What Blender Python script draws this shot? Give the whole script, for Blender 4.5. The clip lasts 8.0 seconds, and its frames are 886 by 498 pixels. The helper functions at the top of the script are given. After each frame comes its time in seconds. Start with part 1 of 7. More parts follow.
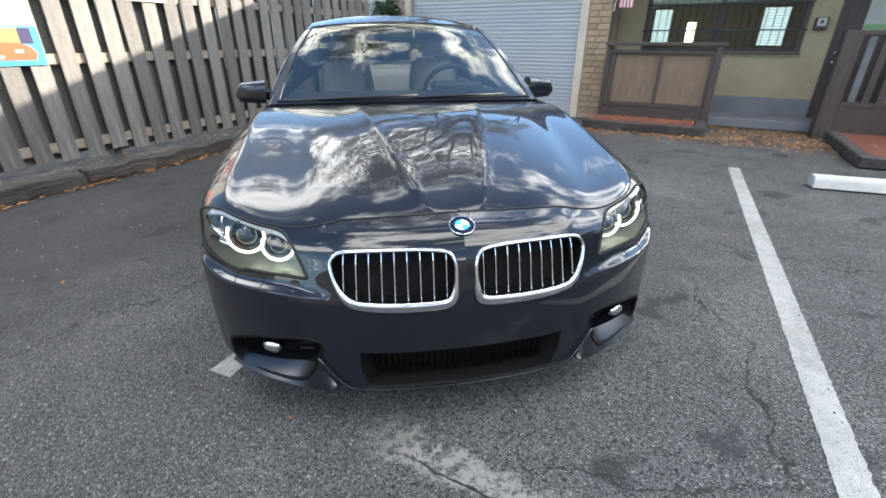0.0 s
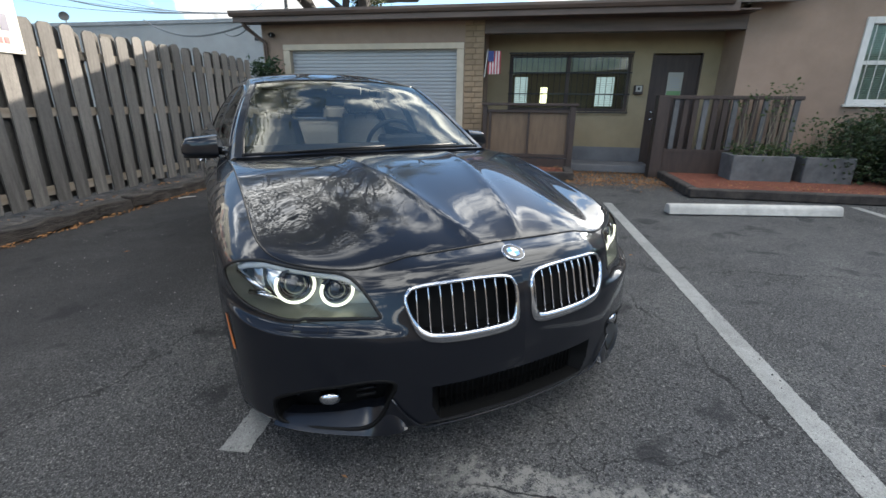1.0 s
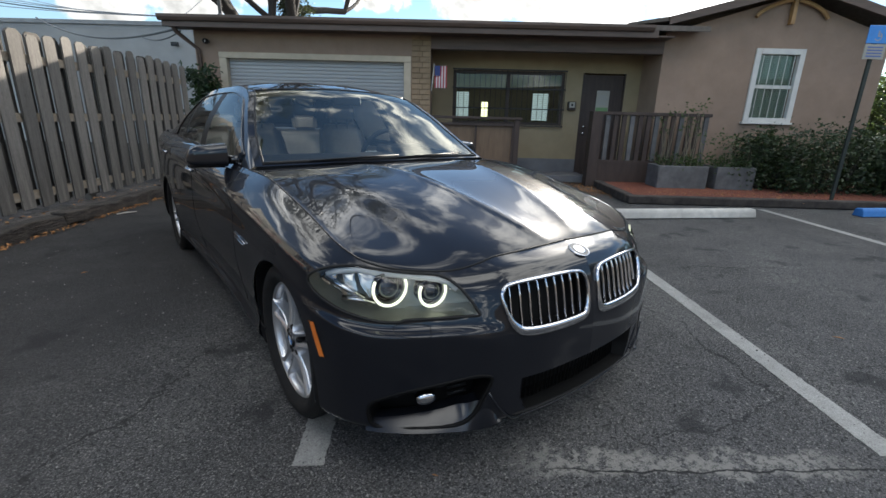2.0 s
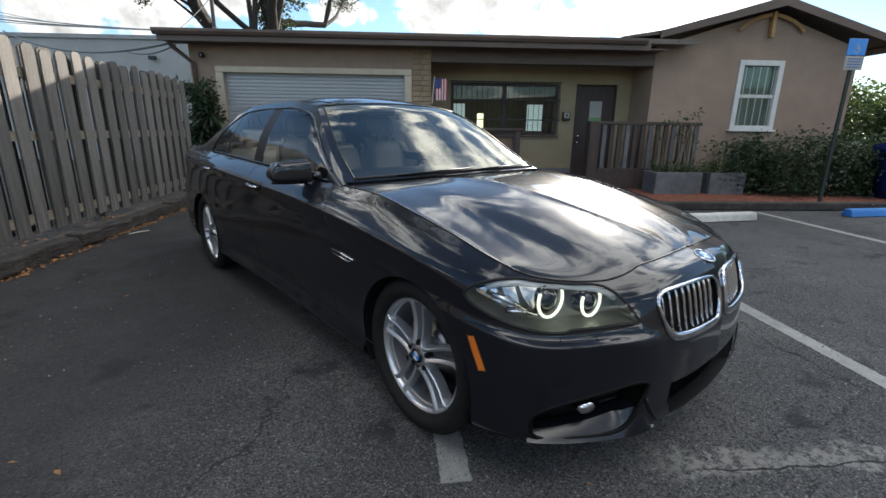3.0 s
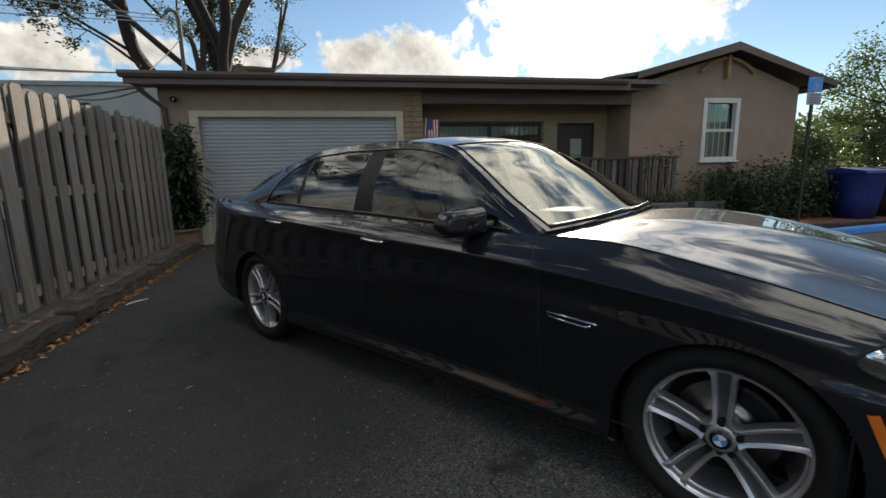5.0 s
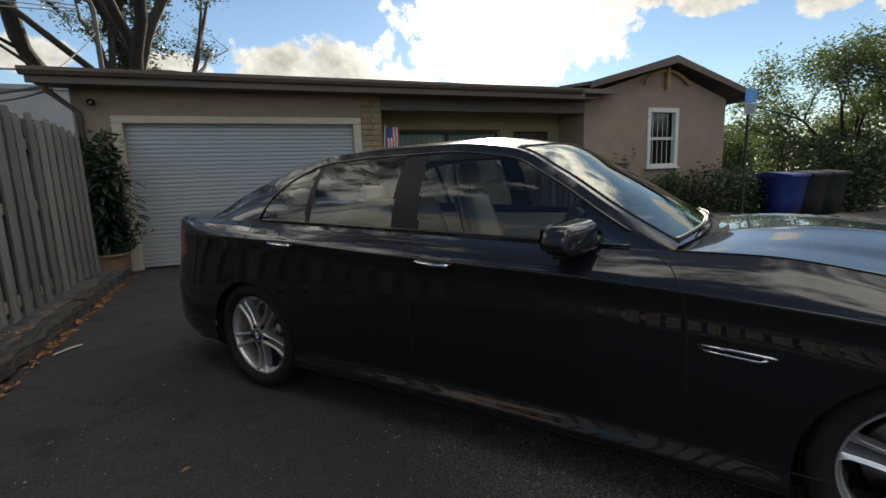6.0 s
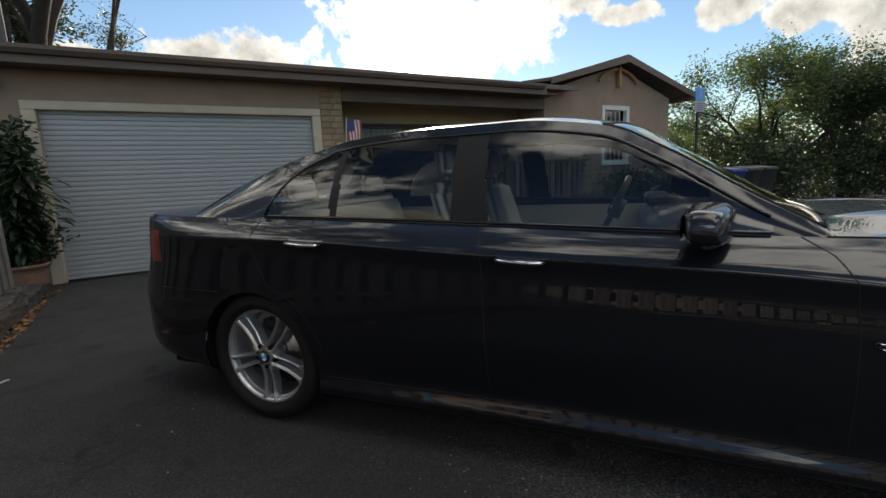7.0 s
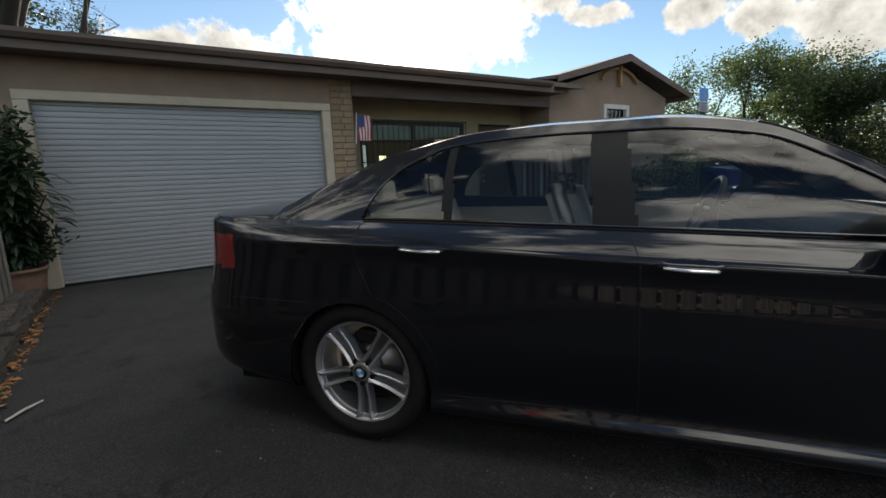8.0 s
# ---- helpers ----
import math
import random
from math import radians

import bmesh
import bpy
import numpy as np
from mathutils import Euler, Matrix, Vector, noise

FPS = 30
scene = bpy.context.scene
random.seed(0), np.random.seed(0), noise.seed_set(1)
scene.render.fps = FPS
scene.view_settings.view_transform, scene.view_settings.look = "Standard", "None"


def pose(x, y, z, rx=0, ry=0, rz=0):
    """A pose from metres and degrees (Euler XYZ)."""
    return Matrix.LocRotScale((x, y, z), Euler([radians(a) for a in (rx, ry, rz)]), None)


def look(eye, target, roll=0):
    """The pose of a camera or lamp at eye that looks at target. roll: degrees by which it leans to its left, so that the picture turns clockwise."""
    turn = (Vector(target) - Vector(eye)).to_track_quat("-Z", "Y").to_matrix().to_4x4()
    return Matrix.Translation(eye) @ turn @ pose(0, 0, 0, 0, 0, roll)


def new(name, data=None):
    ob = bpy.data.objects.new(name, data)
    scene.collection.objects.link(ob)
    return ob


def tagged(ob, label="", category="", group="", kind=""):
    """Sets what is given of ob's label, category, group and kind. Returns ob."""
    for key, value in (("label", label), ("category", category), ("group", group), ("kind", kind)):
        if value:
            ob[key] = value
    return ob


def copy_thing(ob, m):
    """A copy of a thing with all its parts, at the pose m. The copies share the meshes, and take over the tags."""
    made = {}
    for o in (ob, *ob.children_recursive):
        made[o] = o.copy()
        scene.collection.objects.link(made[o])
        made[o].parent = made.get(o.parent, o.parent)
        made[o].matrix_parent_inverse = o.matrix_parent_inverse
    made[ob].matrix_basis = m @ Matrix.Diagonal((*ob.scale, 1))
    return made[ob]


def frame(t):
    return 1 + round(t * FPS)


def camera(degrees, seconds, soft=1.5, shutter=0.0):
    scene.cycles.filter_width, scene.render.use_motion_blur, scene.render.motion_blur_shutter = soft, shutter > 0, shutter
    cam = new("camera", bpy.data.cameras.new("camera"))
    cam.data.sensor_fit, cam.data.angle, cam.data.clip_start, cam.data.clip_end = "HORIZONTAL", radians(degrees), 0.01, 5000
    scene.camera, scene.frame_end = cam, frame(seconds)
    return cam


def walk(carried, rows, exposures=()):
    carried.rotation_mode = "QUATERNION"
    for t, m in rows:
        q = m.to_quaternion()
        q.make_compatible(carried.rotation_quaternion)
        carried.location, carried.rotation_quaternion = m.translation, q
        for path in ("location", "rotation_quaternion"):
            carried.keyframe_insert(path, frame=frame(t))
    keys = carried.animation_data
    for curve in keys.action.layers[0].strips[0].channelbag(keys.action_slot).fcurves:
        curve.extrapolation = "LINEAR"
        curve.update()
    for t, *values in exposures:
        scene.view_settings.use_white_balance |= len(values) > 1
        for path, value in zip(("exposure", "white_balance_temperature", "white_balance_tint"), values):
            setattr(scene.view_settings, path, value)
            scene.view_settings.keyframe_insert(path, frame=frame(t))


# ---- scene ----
cam = camera(89.7, 8.0, soft=1.5, shutter=0.2)
PATH = [
    (0, (-0.273, -2.004, 1.297), (0.052, -0.224, 0.447), 0.1),
    (0.5, (-0.626, -2.005, 1.291), (0.034, -0.243, 0.612), -0.4),
    (1, (-0.892, -1.926, 1.263), (-0.002, -0.248, 0.638), 0.6),
    (1.2, (-0.986, -1.875, 1.268), (-0.016, -0.237, 0.656), 0.8),
    (2.5, (-1.658, -1.546, 1.226), (-0.413, -0.079, 0.68), 1.5),
    (3, (-1.894, -1.317, 1.241), (-0.612, 0.127, 0.72), 0.7),
    (3.5, (-2.137, -1.111, 1.251), (-0.806, 0.301, 0.764), -0.4),
    (4, (-2.248, -0.831, 1.209), (-0.862, 0.548, 0.786), -0.8),
    (5.5, (-2.536, 0.209, 1.253), (-0.948, 1.382, 0.934), -1.9),
    (6, (-2.527, 0.615, 1.244), (-0.835, 1.632, 0.929), -2.2),
    (6.5, (-2.559, 0.957, 1.248), (-0.78, 1.812, 0.927), -2.3),
    (7, (-2.483, 1.285, 1.197), (-0.664, 2.049, 0.87), -2.5),
    (7.5, (-2.508, 1.644, 1.21), (-0.67, 2.363, 0.884), -2.3),
    (8, (-2.556, 1.943, 1.232), (-0.698, 2.601, 0.889), -2.2),
]
walk(cam, [(t, look(eye, target, roll)) for t, eye, target, roll in PATH],
     exposures=[(0, 4.2, 6250, 10), (0.5, 3.9, 6400, 10), (1, 3.4, 6300, 10), (2.5, 2.95, 6300, 10), (3.5, 2.9, 6250, 10), (4, 2.7, 6300, 10), (5.5, 2.35, 6900, 10), (6.5, 2.55, 6850, 10), (8, 2.55, 6800, 10)])

# ---- light ----
SUN_DIR = Vector((0.874, 0.395, 0.284)).normalized()
SUN_EL, SUN_AZ = math.asin(SUN_DIR.z), math.atan2(SUN_DIR.x, SUN_DIR.y)


def make_world():
    w = bpy.data.worlds.new("sky")
    scene.world = w
    w.use_nodes = True
    nt = w.node_tree
    nt.nodes.clear()
    N = lambda kind: nt.nodes.new(kind)
    L = nt.links.new

    def math_node(op, a, b=None, c=None):
        n = N("ShaderNodeMath")
        n.operation = op
        for i, v in enumerate((a, b, c)):
            if v is None:
                continue
            if isinstance(v, (int, float)):
                n.inputs[i].default_value = v
            else:
                L(v, n.inputs[i])
        return n.outputs[0]

    sky = N("ShaderNodeTexSky")
    sky.sky_type = "NISHITA"
    sky.sun_disc = False
    sky.sun_elevation, sky.sun_rotation = SUN_EL, SUN_AZ
    sky.air_density, sky.dust_density, sky.ozone_density = 1.0, 0.05, 2.6
    skyscale = N("ShaderNodeVectorMath")
    skyscale.operation = "SCALE"
    L(sky.outputs[0], skyscale.inputs[0])
    skyscale.inputs["Scale"].default_value = SKY
    co = N("ShaderNodeTexCoord")
    nrm = N("ShaderNodeVectorMath")
    nrm.operation = "NORMALIZE"
    L(co.outputs["Generated"], nrm.inputs[0])
    sep = N("ShaderNodeSeparateXYZ")
    L(nrm.outputs[0], sep.inputs[0])
    dx, dy, dz = sep.outputs

    def smooth(v, a, z, lo=0.0, hi=1.0):
        n = N("ShaderNodeMapRange")
        n.interpolation_type = "SMOOTHSTEP"
        for key, val in (("From Min", a), ("From Max", z), ("To Min", lo), ("To Max", hi)):
            n.inputs[key].default_value = val
        L(v, n.inputs["Value"])
        return n.outputs[0]

    def fbm(vec, scale, detail, rough):
        n = N("ShaderNodeTexNoise")
        n.inputs["Scale"].default_value, n.inputs["Detail"].default_value, n.inputs["Roughness"].default_value = scale, detail, rough
        L(vec, n.inputs["Vector"])
        return n.outputs["Fac"]

    # broken cloud overhead and behind, on a flat layer
    zz = math_node("ADD", math_node("MAXIMUM", dz, 0.0), 0.22)
    comb = N("ShaderNodeCombineXYZ")
    L(math_node("DIVIDE", dx, zz), comb.inputs[0])
    L(math_node("DIVIDE", dy, zz), comb.inputs[1])
    comb.inputs[2].default_value = 3.1
    big = fbm(comb.outputs[0], 1.75, 9.0, 0.60)
    cover = math_node("ADD", smooth(dz, 0.25, 0.55, 0.0, 0.038), smooth(dx, -0.15, -0.55, 0.0, -0.045))
    high = smooth(math_node("ADD", big, cover), 0.515, 0.64)
    ahead = math_node("ADD", math_node("MULTIPLY", dx, 0.82), math_node("MULTIPLY", dy, 0.57))
    high = math_node("MULTIPLY", high, math_node("MAXIMUM", smooth(dz, 0.36, 0.46), smooth(ahead, 0.35, 0.0)))
    # heaped clouds low over the roofs: azimuth, height and half sizes in degrees
    az = math_node("MULTIPLY", math_node("ARCTAN2", dx, dy), 57.2958)
    el = math_node("MULTIPLY", math_node("ARCSINE", dz), 57.2958)
    place = N("ShaderNodeCombineXYZ")
    L(az, place.inputs[0])
    L(el, place.inputs[1])
    least = None
    for a0, e0, aw, eh in HEAPS:
        v = N("ShaderNodeVectorMath")
        v.operation = "MULTIPLY_ADD"
        L(place.outputs[0], v.inputs[0])
        v.inputs[1].default_value = (1 / aw, 1 / eh, 0)
        v.inputs[2].default_value = (-a0 / aw, -e0 / eh, 0)
        ln = N("ShaderNodeVectorMath")
        ln.operation = "LENGTH"
        L(v.outputs[0], ln.inputs[0])
        least = ln.outputs["Value"] if least is None else math_node("SMOOTH_MIN", least, ln.outputs["Value"], 0.3)
    lumps = fbm(nrm.outputs[0], 19.0, 8.0, 0.60)
    lit = N("ShaderNodeVectorMath")
    lit.operation = "ADD"
    L(nrm.outputs[0], lit.inputs[0])
    lit.inputs[1].default_value = (0.010, 0.004, 0.016)
    relief = math_node("MULTIPLY", math_node("SUBTRACT", lumps, fbm(lit.outputs[0], 19.0, 8.0, 0.60)), 1.7)
    body = math_node("ADD", math_node("SUBTRACT", 1.0, least), math_node("MULTIPLY_ADD", lumps, 2.3, -1.15))
    heap = smooth(body, -0.08, 0.26)
    dot = N("ShaderNodeVectorMath")
    dot.operation = "DOT_PRODUCT"
    L(nrm.outputs[0], dot.inputs[0])
    dot.inputs[1].default_value = SUN_DIR
    d = math_node("MAXIMUM", dot.outputs["Value"], 0.0)
    # light scattered through the cloud round the sun
    glow = math_node("ADD", math_node("MULTIPLY", math_node("POWER", d, 60.0), 0.38), math_node("MULTIPLY", math_node("POWER", d, 900.0), 12.0))
    # overhead: grey undersides, front-lit opposite the sun
    over = math_node("MULTIPLY", math_node("MULTIPLY", smooth(big, 0.545, 0.70, 1.0, 0.6), CLOUD), smooth(dot.outputs["Value"], 0.6, -0.6, 0.85, 1.15))
    # low heaps: bright rims, dimmer thick middles
    heaps = math_node("MULTIPLY", smooth(math_node("ADD", body, math_node("MULTIPLY", lumps, 0.4)), 0.0, 1.0, 1.12, 0.86), HEAP)
    heaps = math_node("MULTIPLY", heaps, math_node("ADD", 1.0, relief))
    m2 = math_node("MAXIMUM", high, heap)
    tone = N("ShaderNodeMix")
    L(smooth(body, -0.45, -0.2), tone.inputs[0])
    L(over, tone.inputs[2])
    L(heaps, tone.inputs[3])
    total = math_node("ADD", tone.outputs[0], glow)
    cl = N("ShaderNodeVectorMath")
    cl.operation = "SCALE"
    cl.inputs[0].default_value = (1.0, 0.985, 0.93)
    L(total, cl.inputs["Scale"])
    mix = N("ShaderNodeMix")
    mix.data_type = "RGBA"
    L(m2, mix.inputs[0])
    L(skyscale.outputs[0], mix.inputs[6])
    L(cl.outputs[0], mix.inputs[7])
    bg = N("ShaderNodeBackground")
    L(mix.outputs[2], bg.inputs[0])
    bg.inputs[1].default_value = 1.0
    out = N("ShaderNodeOutputWorld")
    L(bg.outputs[0], out.inputs[0])


HEAPS = [(41.0, 13.0, 5.5, 3.1), (47.0, 13.2, 6.0, 3.1), (53.5, 11.5, 6.0, 2.6), (66.0, 17.0, 12.0, 8.0), (76.0, 16.8, 7.0, 4.6),
         (83.5, 18.3, 4.0, 1.7), (89.5, 16.4, 4.0, 1.2), (99.5, 15.6, 3.6, 1.8), (105.5, 13.6, 3.6, 1.8), (112.0, 11.2, 4.6, 3.8),
         (29.3, 12.7, 3.6, 1.3), (17.0, 12.6, 4.0, 1.7), (10.0, 11.0, 4.5, 2.8), (3.0, 9.8, 5.0, 2.8)]
SKY, CLOUD, HEAP = 0.027, 0.70, 0.15
make_world()
sun_data = bpy.data.lights.new("sun", "SUN")
sun_data.energy, sun_data.angle, sun_data.color = 1.7, radians(0.6), (1.0, 0.9, 0.76)
sun = new("sun", sun_data)
sun.matrix_world = look(SUN_DIR * 30, (0, 0, 0))

# ---- materials ----


def mat(name, col, rough=0.6, metal=0.0, col2=None, scale=8.0, detail=6.0, bump=0.0, bump_scale=60.0, coat=0.0,
        stretch=(1, 1, 1), spec=0.5, stain=0.0, island=0.0, objrand=0.0, rough_var=0.0, fleck=0.0):
    m = bpy.data.materials.new(name)
    m.use_nodes = True
    nt = m.node_tree
    b = nt.nodes["Principled BSDF"]
    b.inputs["Roughness"].default_value = rough
    b.inputs["Metallic"].default_value = metal
    b.inputs["Specular IOR Level"].default_value = spec
    b.inputs["Coat Weight"].default_value = coat
    b.inputs["Coat Roughness"].default_value = 0.03
    L = nt.links.new
    tc = nt.nodes.new("ShaderNodeTexCoord")
    mp = nt.nodes.new("ShaderNodeMapping")
    mp.inputs["Scale"].default_value = stretch
    L(tc.outputs["Object"], mp.inputs[0])
    vec = mp.outputs[0]

    def noise_tex(s, dt=detail, r=0.6):
        n = nt.nodes.new("ShaderNodeTexNoise")
        n.inputs["Scale"].default_value = s
        n.inputs["Detail"].default_value = dt
        n.inputs["Roughness"].default_value = r
        L(vec, n.inputs["Vector"])
        return n.outputs["Fac"]

    def mapped(v, a, z, lo, hi):
        r = nt.nodes.new("ShaderNodeMapRange")
        for k, x in (("From Min", a), ("From Max", z), ("To Min", lo), ("To Max", hi)):
            r.inputs[k].default_value = x
        L(v, r.inputs["Value"])
        return r.outputs[0]

    def times(colour, fac):
        s = nt.nodes.new("ShaderNodeVectorMath")
        s.operation = "SCALE"
        L(colour, s.inputs[0])
        L(fac, s.inputs["Scale"])
        return s.outputs[0]

    fac = noise_tex(scale)
    mx = nt.nodes.new("ShaderNodeMix")
    mx.data_type = "RGBA"
    c2 = col2 or tuple(c * 0.75 for c in col)
    mx.inputs[6].default_value = (*col, 1)
    mx.inputs[7].default_value = (*c2, 1)
    L(mapped(fac, 0.32, 0.68, 0, 1), mx.inputs[0])
    colour = mx.outputs[2]
    if stain:
        colour = times(colour, mapped(noise_tex(scale * 0.13, 4), 0.35, 0.65, 1 - stain, 1 + stain * 0.5))
    if fleck:
        colour = times(colour, mapped(noise_tex(scale * 14, 2), 0.35, 0.7, 1 - fleck, 1 + fleck))
    if island:
        g = nt.nodes.new("ShaderNodeNewGeometry")
        colour = times(colour, mapped(g.outputs["Random Per Island"], 0, 1, 1 - island, 1 + island))
    if objrand:
        g = nt.nodes.new("ShaderNodeObjectInfo")
        colour = times(colour, mapped(g.outputs["Random"], 0, 1, 1 - objrand, 1 + objrand))
    L(colour, b.inputs["Base Color"])
    if rough_var:
        L(mapped(noise_tex(scale * 0.7, 5), 0.3, 0.7, max(rough - rough_var, 0.02), min(rough + rough_var, 1)), b.inputs["Roughness"])
    if bump:
        bp = nt.nodes.new("ShaderNodeBump")
        bp.inputs["Strength"].default_value = 1.0
        bp.inputs["Distance"].default_value = bump
        L(noise_tex(bump_scale, 4), bp.inputs["Height"])
        L(bp.outputs[0], b.inputs["Normal"])
    return m


def asphalt_mat():
    """Old asphalt: fine stone, pale worn patches, dark oil stains, hairline cracks, darker towards the fence."""
    m = mat("asphalt", (0.068, 0.0675, 0.068), 0.85, scale=3.0, col2=(0.047, 0.047, 0.0475), bump=0.009, bump_scale=110.0,
            stain=0.3, rough_var=0.12, spec=0.4)
    nt = m.node_tree
    L = nt.links.new
    b = nt.nodes["Principled BSDF"]
    src = b.inputs["Base Color"].links[0].from_socket
    tc = nt.nodes.new("ShaderNodeTexCoord")

    def noise_tex(s, dt, r=0.6, w=None):
        n = nt.nodes.new("ShaderNodeTexNoise")
        n.inputs["Scale"].default_value, n.inputs["Detail"].default_value, n.inputs["Roughness"].default_value = s, dt, r
        L(w or tc.outputs["Object"], n.inputs["Vector"])
        return n

    def ramp(v, a, z, lo=0.0, hi=1.0):
        r = nt.nodes.new("ShaderNodeMapRange")
        r.interpolation_type = "SMOOTHSTEP"
        for k, x in (("From Min", a), ("From Max", z), ("To Min", lo), ("To Max", hi)):
            r.inputs[k].default_value = x
        L(v, r.inputs["Value"])
        return r.outputs[0]

    def mixed(fac, colour, over):
        x = nt.nodes.new("ShaderNodeMix")
        x.data_type = "RGBA"
        L(fac, x.inputs[0])
        L(colour, x.inputs[6])
        x.inputs[7].default_value = (*over, 1)
        return x.outputs[2]

    def mul(a, c):
        n = nt.nodes.new("ShaderNodeMath")
        n.operation = "MULTIPLY"
        L(a, n.inputs[0])
        L(c, n.inputs[1])
        return n.outputs[0]

    worn = mul(ramp(noise_tex(0.9, 6, 0.65).outputs["Fac"], 0.52, 0.66), ramp(noise_tex(26, 4, 0.7).outputs["Fac"], 0.42, 0.58))
    colour = mixed(worn, src, (0.105, 0.105, 0.100))
    stones = ramp(noise_tex(150, 3, 0.6).outputs["Fac"], 0.53, 0.63)
    colour = mixed(stones, colour, (0.155, 0.153, 0.146))
    pits = ramp(noise_tex(80, 3, 0.6).outputs["Fac"], 0.45, 0.38)
    colour = mixed(pits, colour, (0.018, 0.018, 0.019))
    cells = nt.nodes.new("ShaderNodeTexVoronoi")
    cells.inputs["Scale"].default_value = 190
    L(tc.outputs["Object"], cells.inputs["Vector"])
    shade = nt.nodes.new("ShaderNodeSeparateColor")
    L(cells.outputs["Color"], shade.inputs[0])
    stone = nt.nodes.new("ShaderNodeVectorMath")
    stone.operation = "SCALE"
    L(colour, stone.inputs[0])
    L(ramp(shade.outputs[0], 0.0, 1.0, 0.55, 1.5), stone.inputs["Scale"])
    colour = stone.outputs[0]
    bumps = nt.nodes.new("ShaderNodeBump")
    bumps.inputs["Distance"].default_value = 0.004
    bumps.invert = True
    L(cells.outputs["Distance"], bumps.inputs["Height"])
    L(b.inputs["Normal"].links[0].from_socket, bumps.inputs["Normal"])
    L(bumps.outputs[0], b.inputs["Normal"])
    chips = ramp(noise_tex(60, 2, 0.5).outputs["Fac"], 0.66, 0.72)
    colour = mixed(chips, colour, (0.22, 0.215, 0.20))
    # darker tone towards the fence side, its edge broken up by noise
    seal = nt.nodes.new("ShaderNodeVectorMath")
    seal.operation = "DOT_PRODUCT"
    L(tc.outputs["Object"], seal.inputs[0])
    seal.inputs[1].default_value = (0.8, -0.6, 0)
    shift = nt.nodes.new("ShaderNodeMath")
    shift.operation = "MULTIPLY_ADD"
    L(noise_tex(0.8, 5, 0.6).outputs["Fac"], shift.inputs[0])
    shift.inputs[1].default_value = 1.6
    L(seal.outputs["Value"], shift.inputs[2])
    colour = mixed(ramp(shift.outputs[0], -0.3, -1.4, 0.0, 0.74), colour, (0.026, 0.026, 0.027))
    oil = ramp(noise_tex(2.4, 3, 0.5).outputs["Fac"], 0.61, 0.68, 0.0, 0.75)
    colour = mixed(oil, colour, (0.018, 0.018, 0.020))
    wob = noise_tex(2.2, 5, 0.6)
    add = nt.nodes.new("ShaderNodeVectorMath")
    add.operation = "MULTIPLY_ADD"
    L(wob.outputs["Color"], add.inputs[0])
    add.inputs[1].default_value = (0.5, 0.5, 0.0)
    L(tc.outputs["Object"], add.inputs[2])
    vor = nt.nodes.new("ShaderNodeTexVoronoi")
    vor.feature = "DISTANCE_TO_EDGE"
    vor.inputs["Scale"].default_value = 0.42
    L(add.outputs[0], vor.inputs["Vector"])
    crack = mul(ramp(vor.outputs["Distance"], 0.0024, 0.0006, 0.0, 0.85), ramp(noise_tex(0.6, 3).outputs["Fac"], 0.44, 0.54))
    colour = mixed(crack, colour, (0.012, 0.012, 0.012))
    # a long pale scuffed strip with a crack along it, across the mouth of the bay
    def dotted(vec, off):
        v = nt.nodes.new("ShaderNodeVectorMath")
        v.operation = "DOT_PRODUCT"
        L(tc.outputs["Object"], v.inputs[0])
        v.inputs[1].default_value = vec
        a = nt.nodes.new("ShaderNodeMath")
        a.operation = "ADD"
        L(v.outputs["Value"], a.inputs[0])
        a.inputs[1].default_value = off
        return a.outputs[0]

    def op(kind, a, c):
        n = nt.nodes.new("ShaderNodeMath")
        n.operation = kind
        for i, q in enumerate((a, c)):
            if isinstance(q, float):
                n.inputs[i].default_value = q
            else:
                L(q, n.inputs[i])
        return n.outputs[0]

    across = dotted((0.6, 0.8, 0), 0.6 * 0.22 + 0.8 * 0.85)
    along = dotted((0.8, -0.6, 0), 0.8 * 0.22 - 0.6 * 0.85)
    wig = op("MULTIPLY", op("SUBTRACT", noise_tex(4.0, 6, 0.65).outputs["Fac"], 0.5), 0.35)
    strip = op("ABSOLUTE", op("ADD", across, wig), 0.0)
    inner = mul(ramp(strip, 0.085, 0.045), ramp(op("ABSOLUTE", op("SUBTRACT", along, 0.55), 0.0), 0.75, 0.45))
    inner = mul(inner, ramp(noise_tex(30, 6, 0.8).outputs["Fac"], 0.44, 0.54))
    colour = mixed(inner, colour, (0.23, 0.222, 0.205))
    line = op("ABSOLUTE", op("ADD", op("ADD", across, 0.04), op("MULTIPLY", op("SUBTRACT", noise_tex(3.0, 6, 0.6).outputs["Fac"], 0.5), 0.12)), 0.0)
    colour = mixed(mul(ramp(line, 0.006, 0.002), ramp(along, -0.1, 0.15)), colour, (0.012, 0.012, 0.012))
    L(colour, b.inputs["Base Color"])
    return m


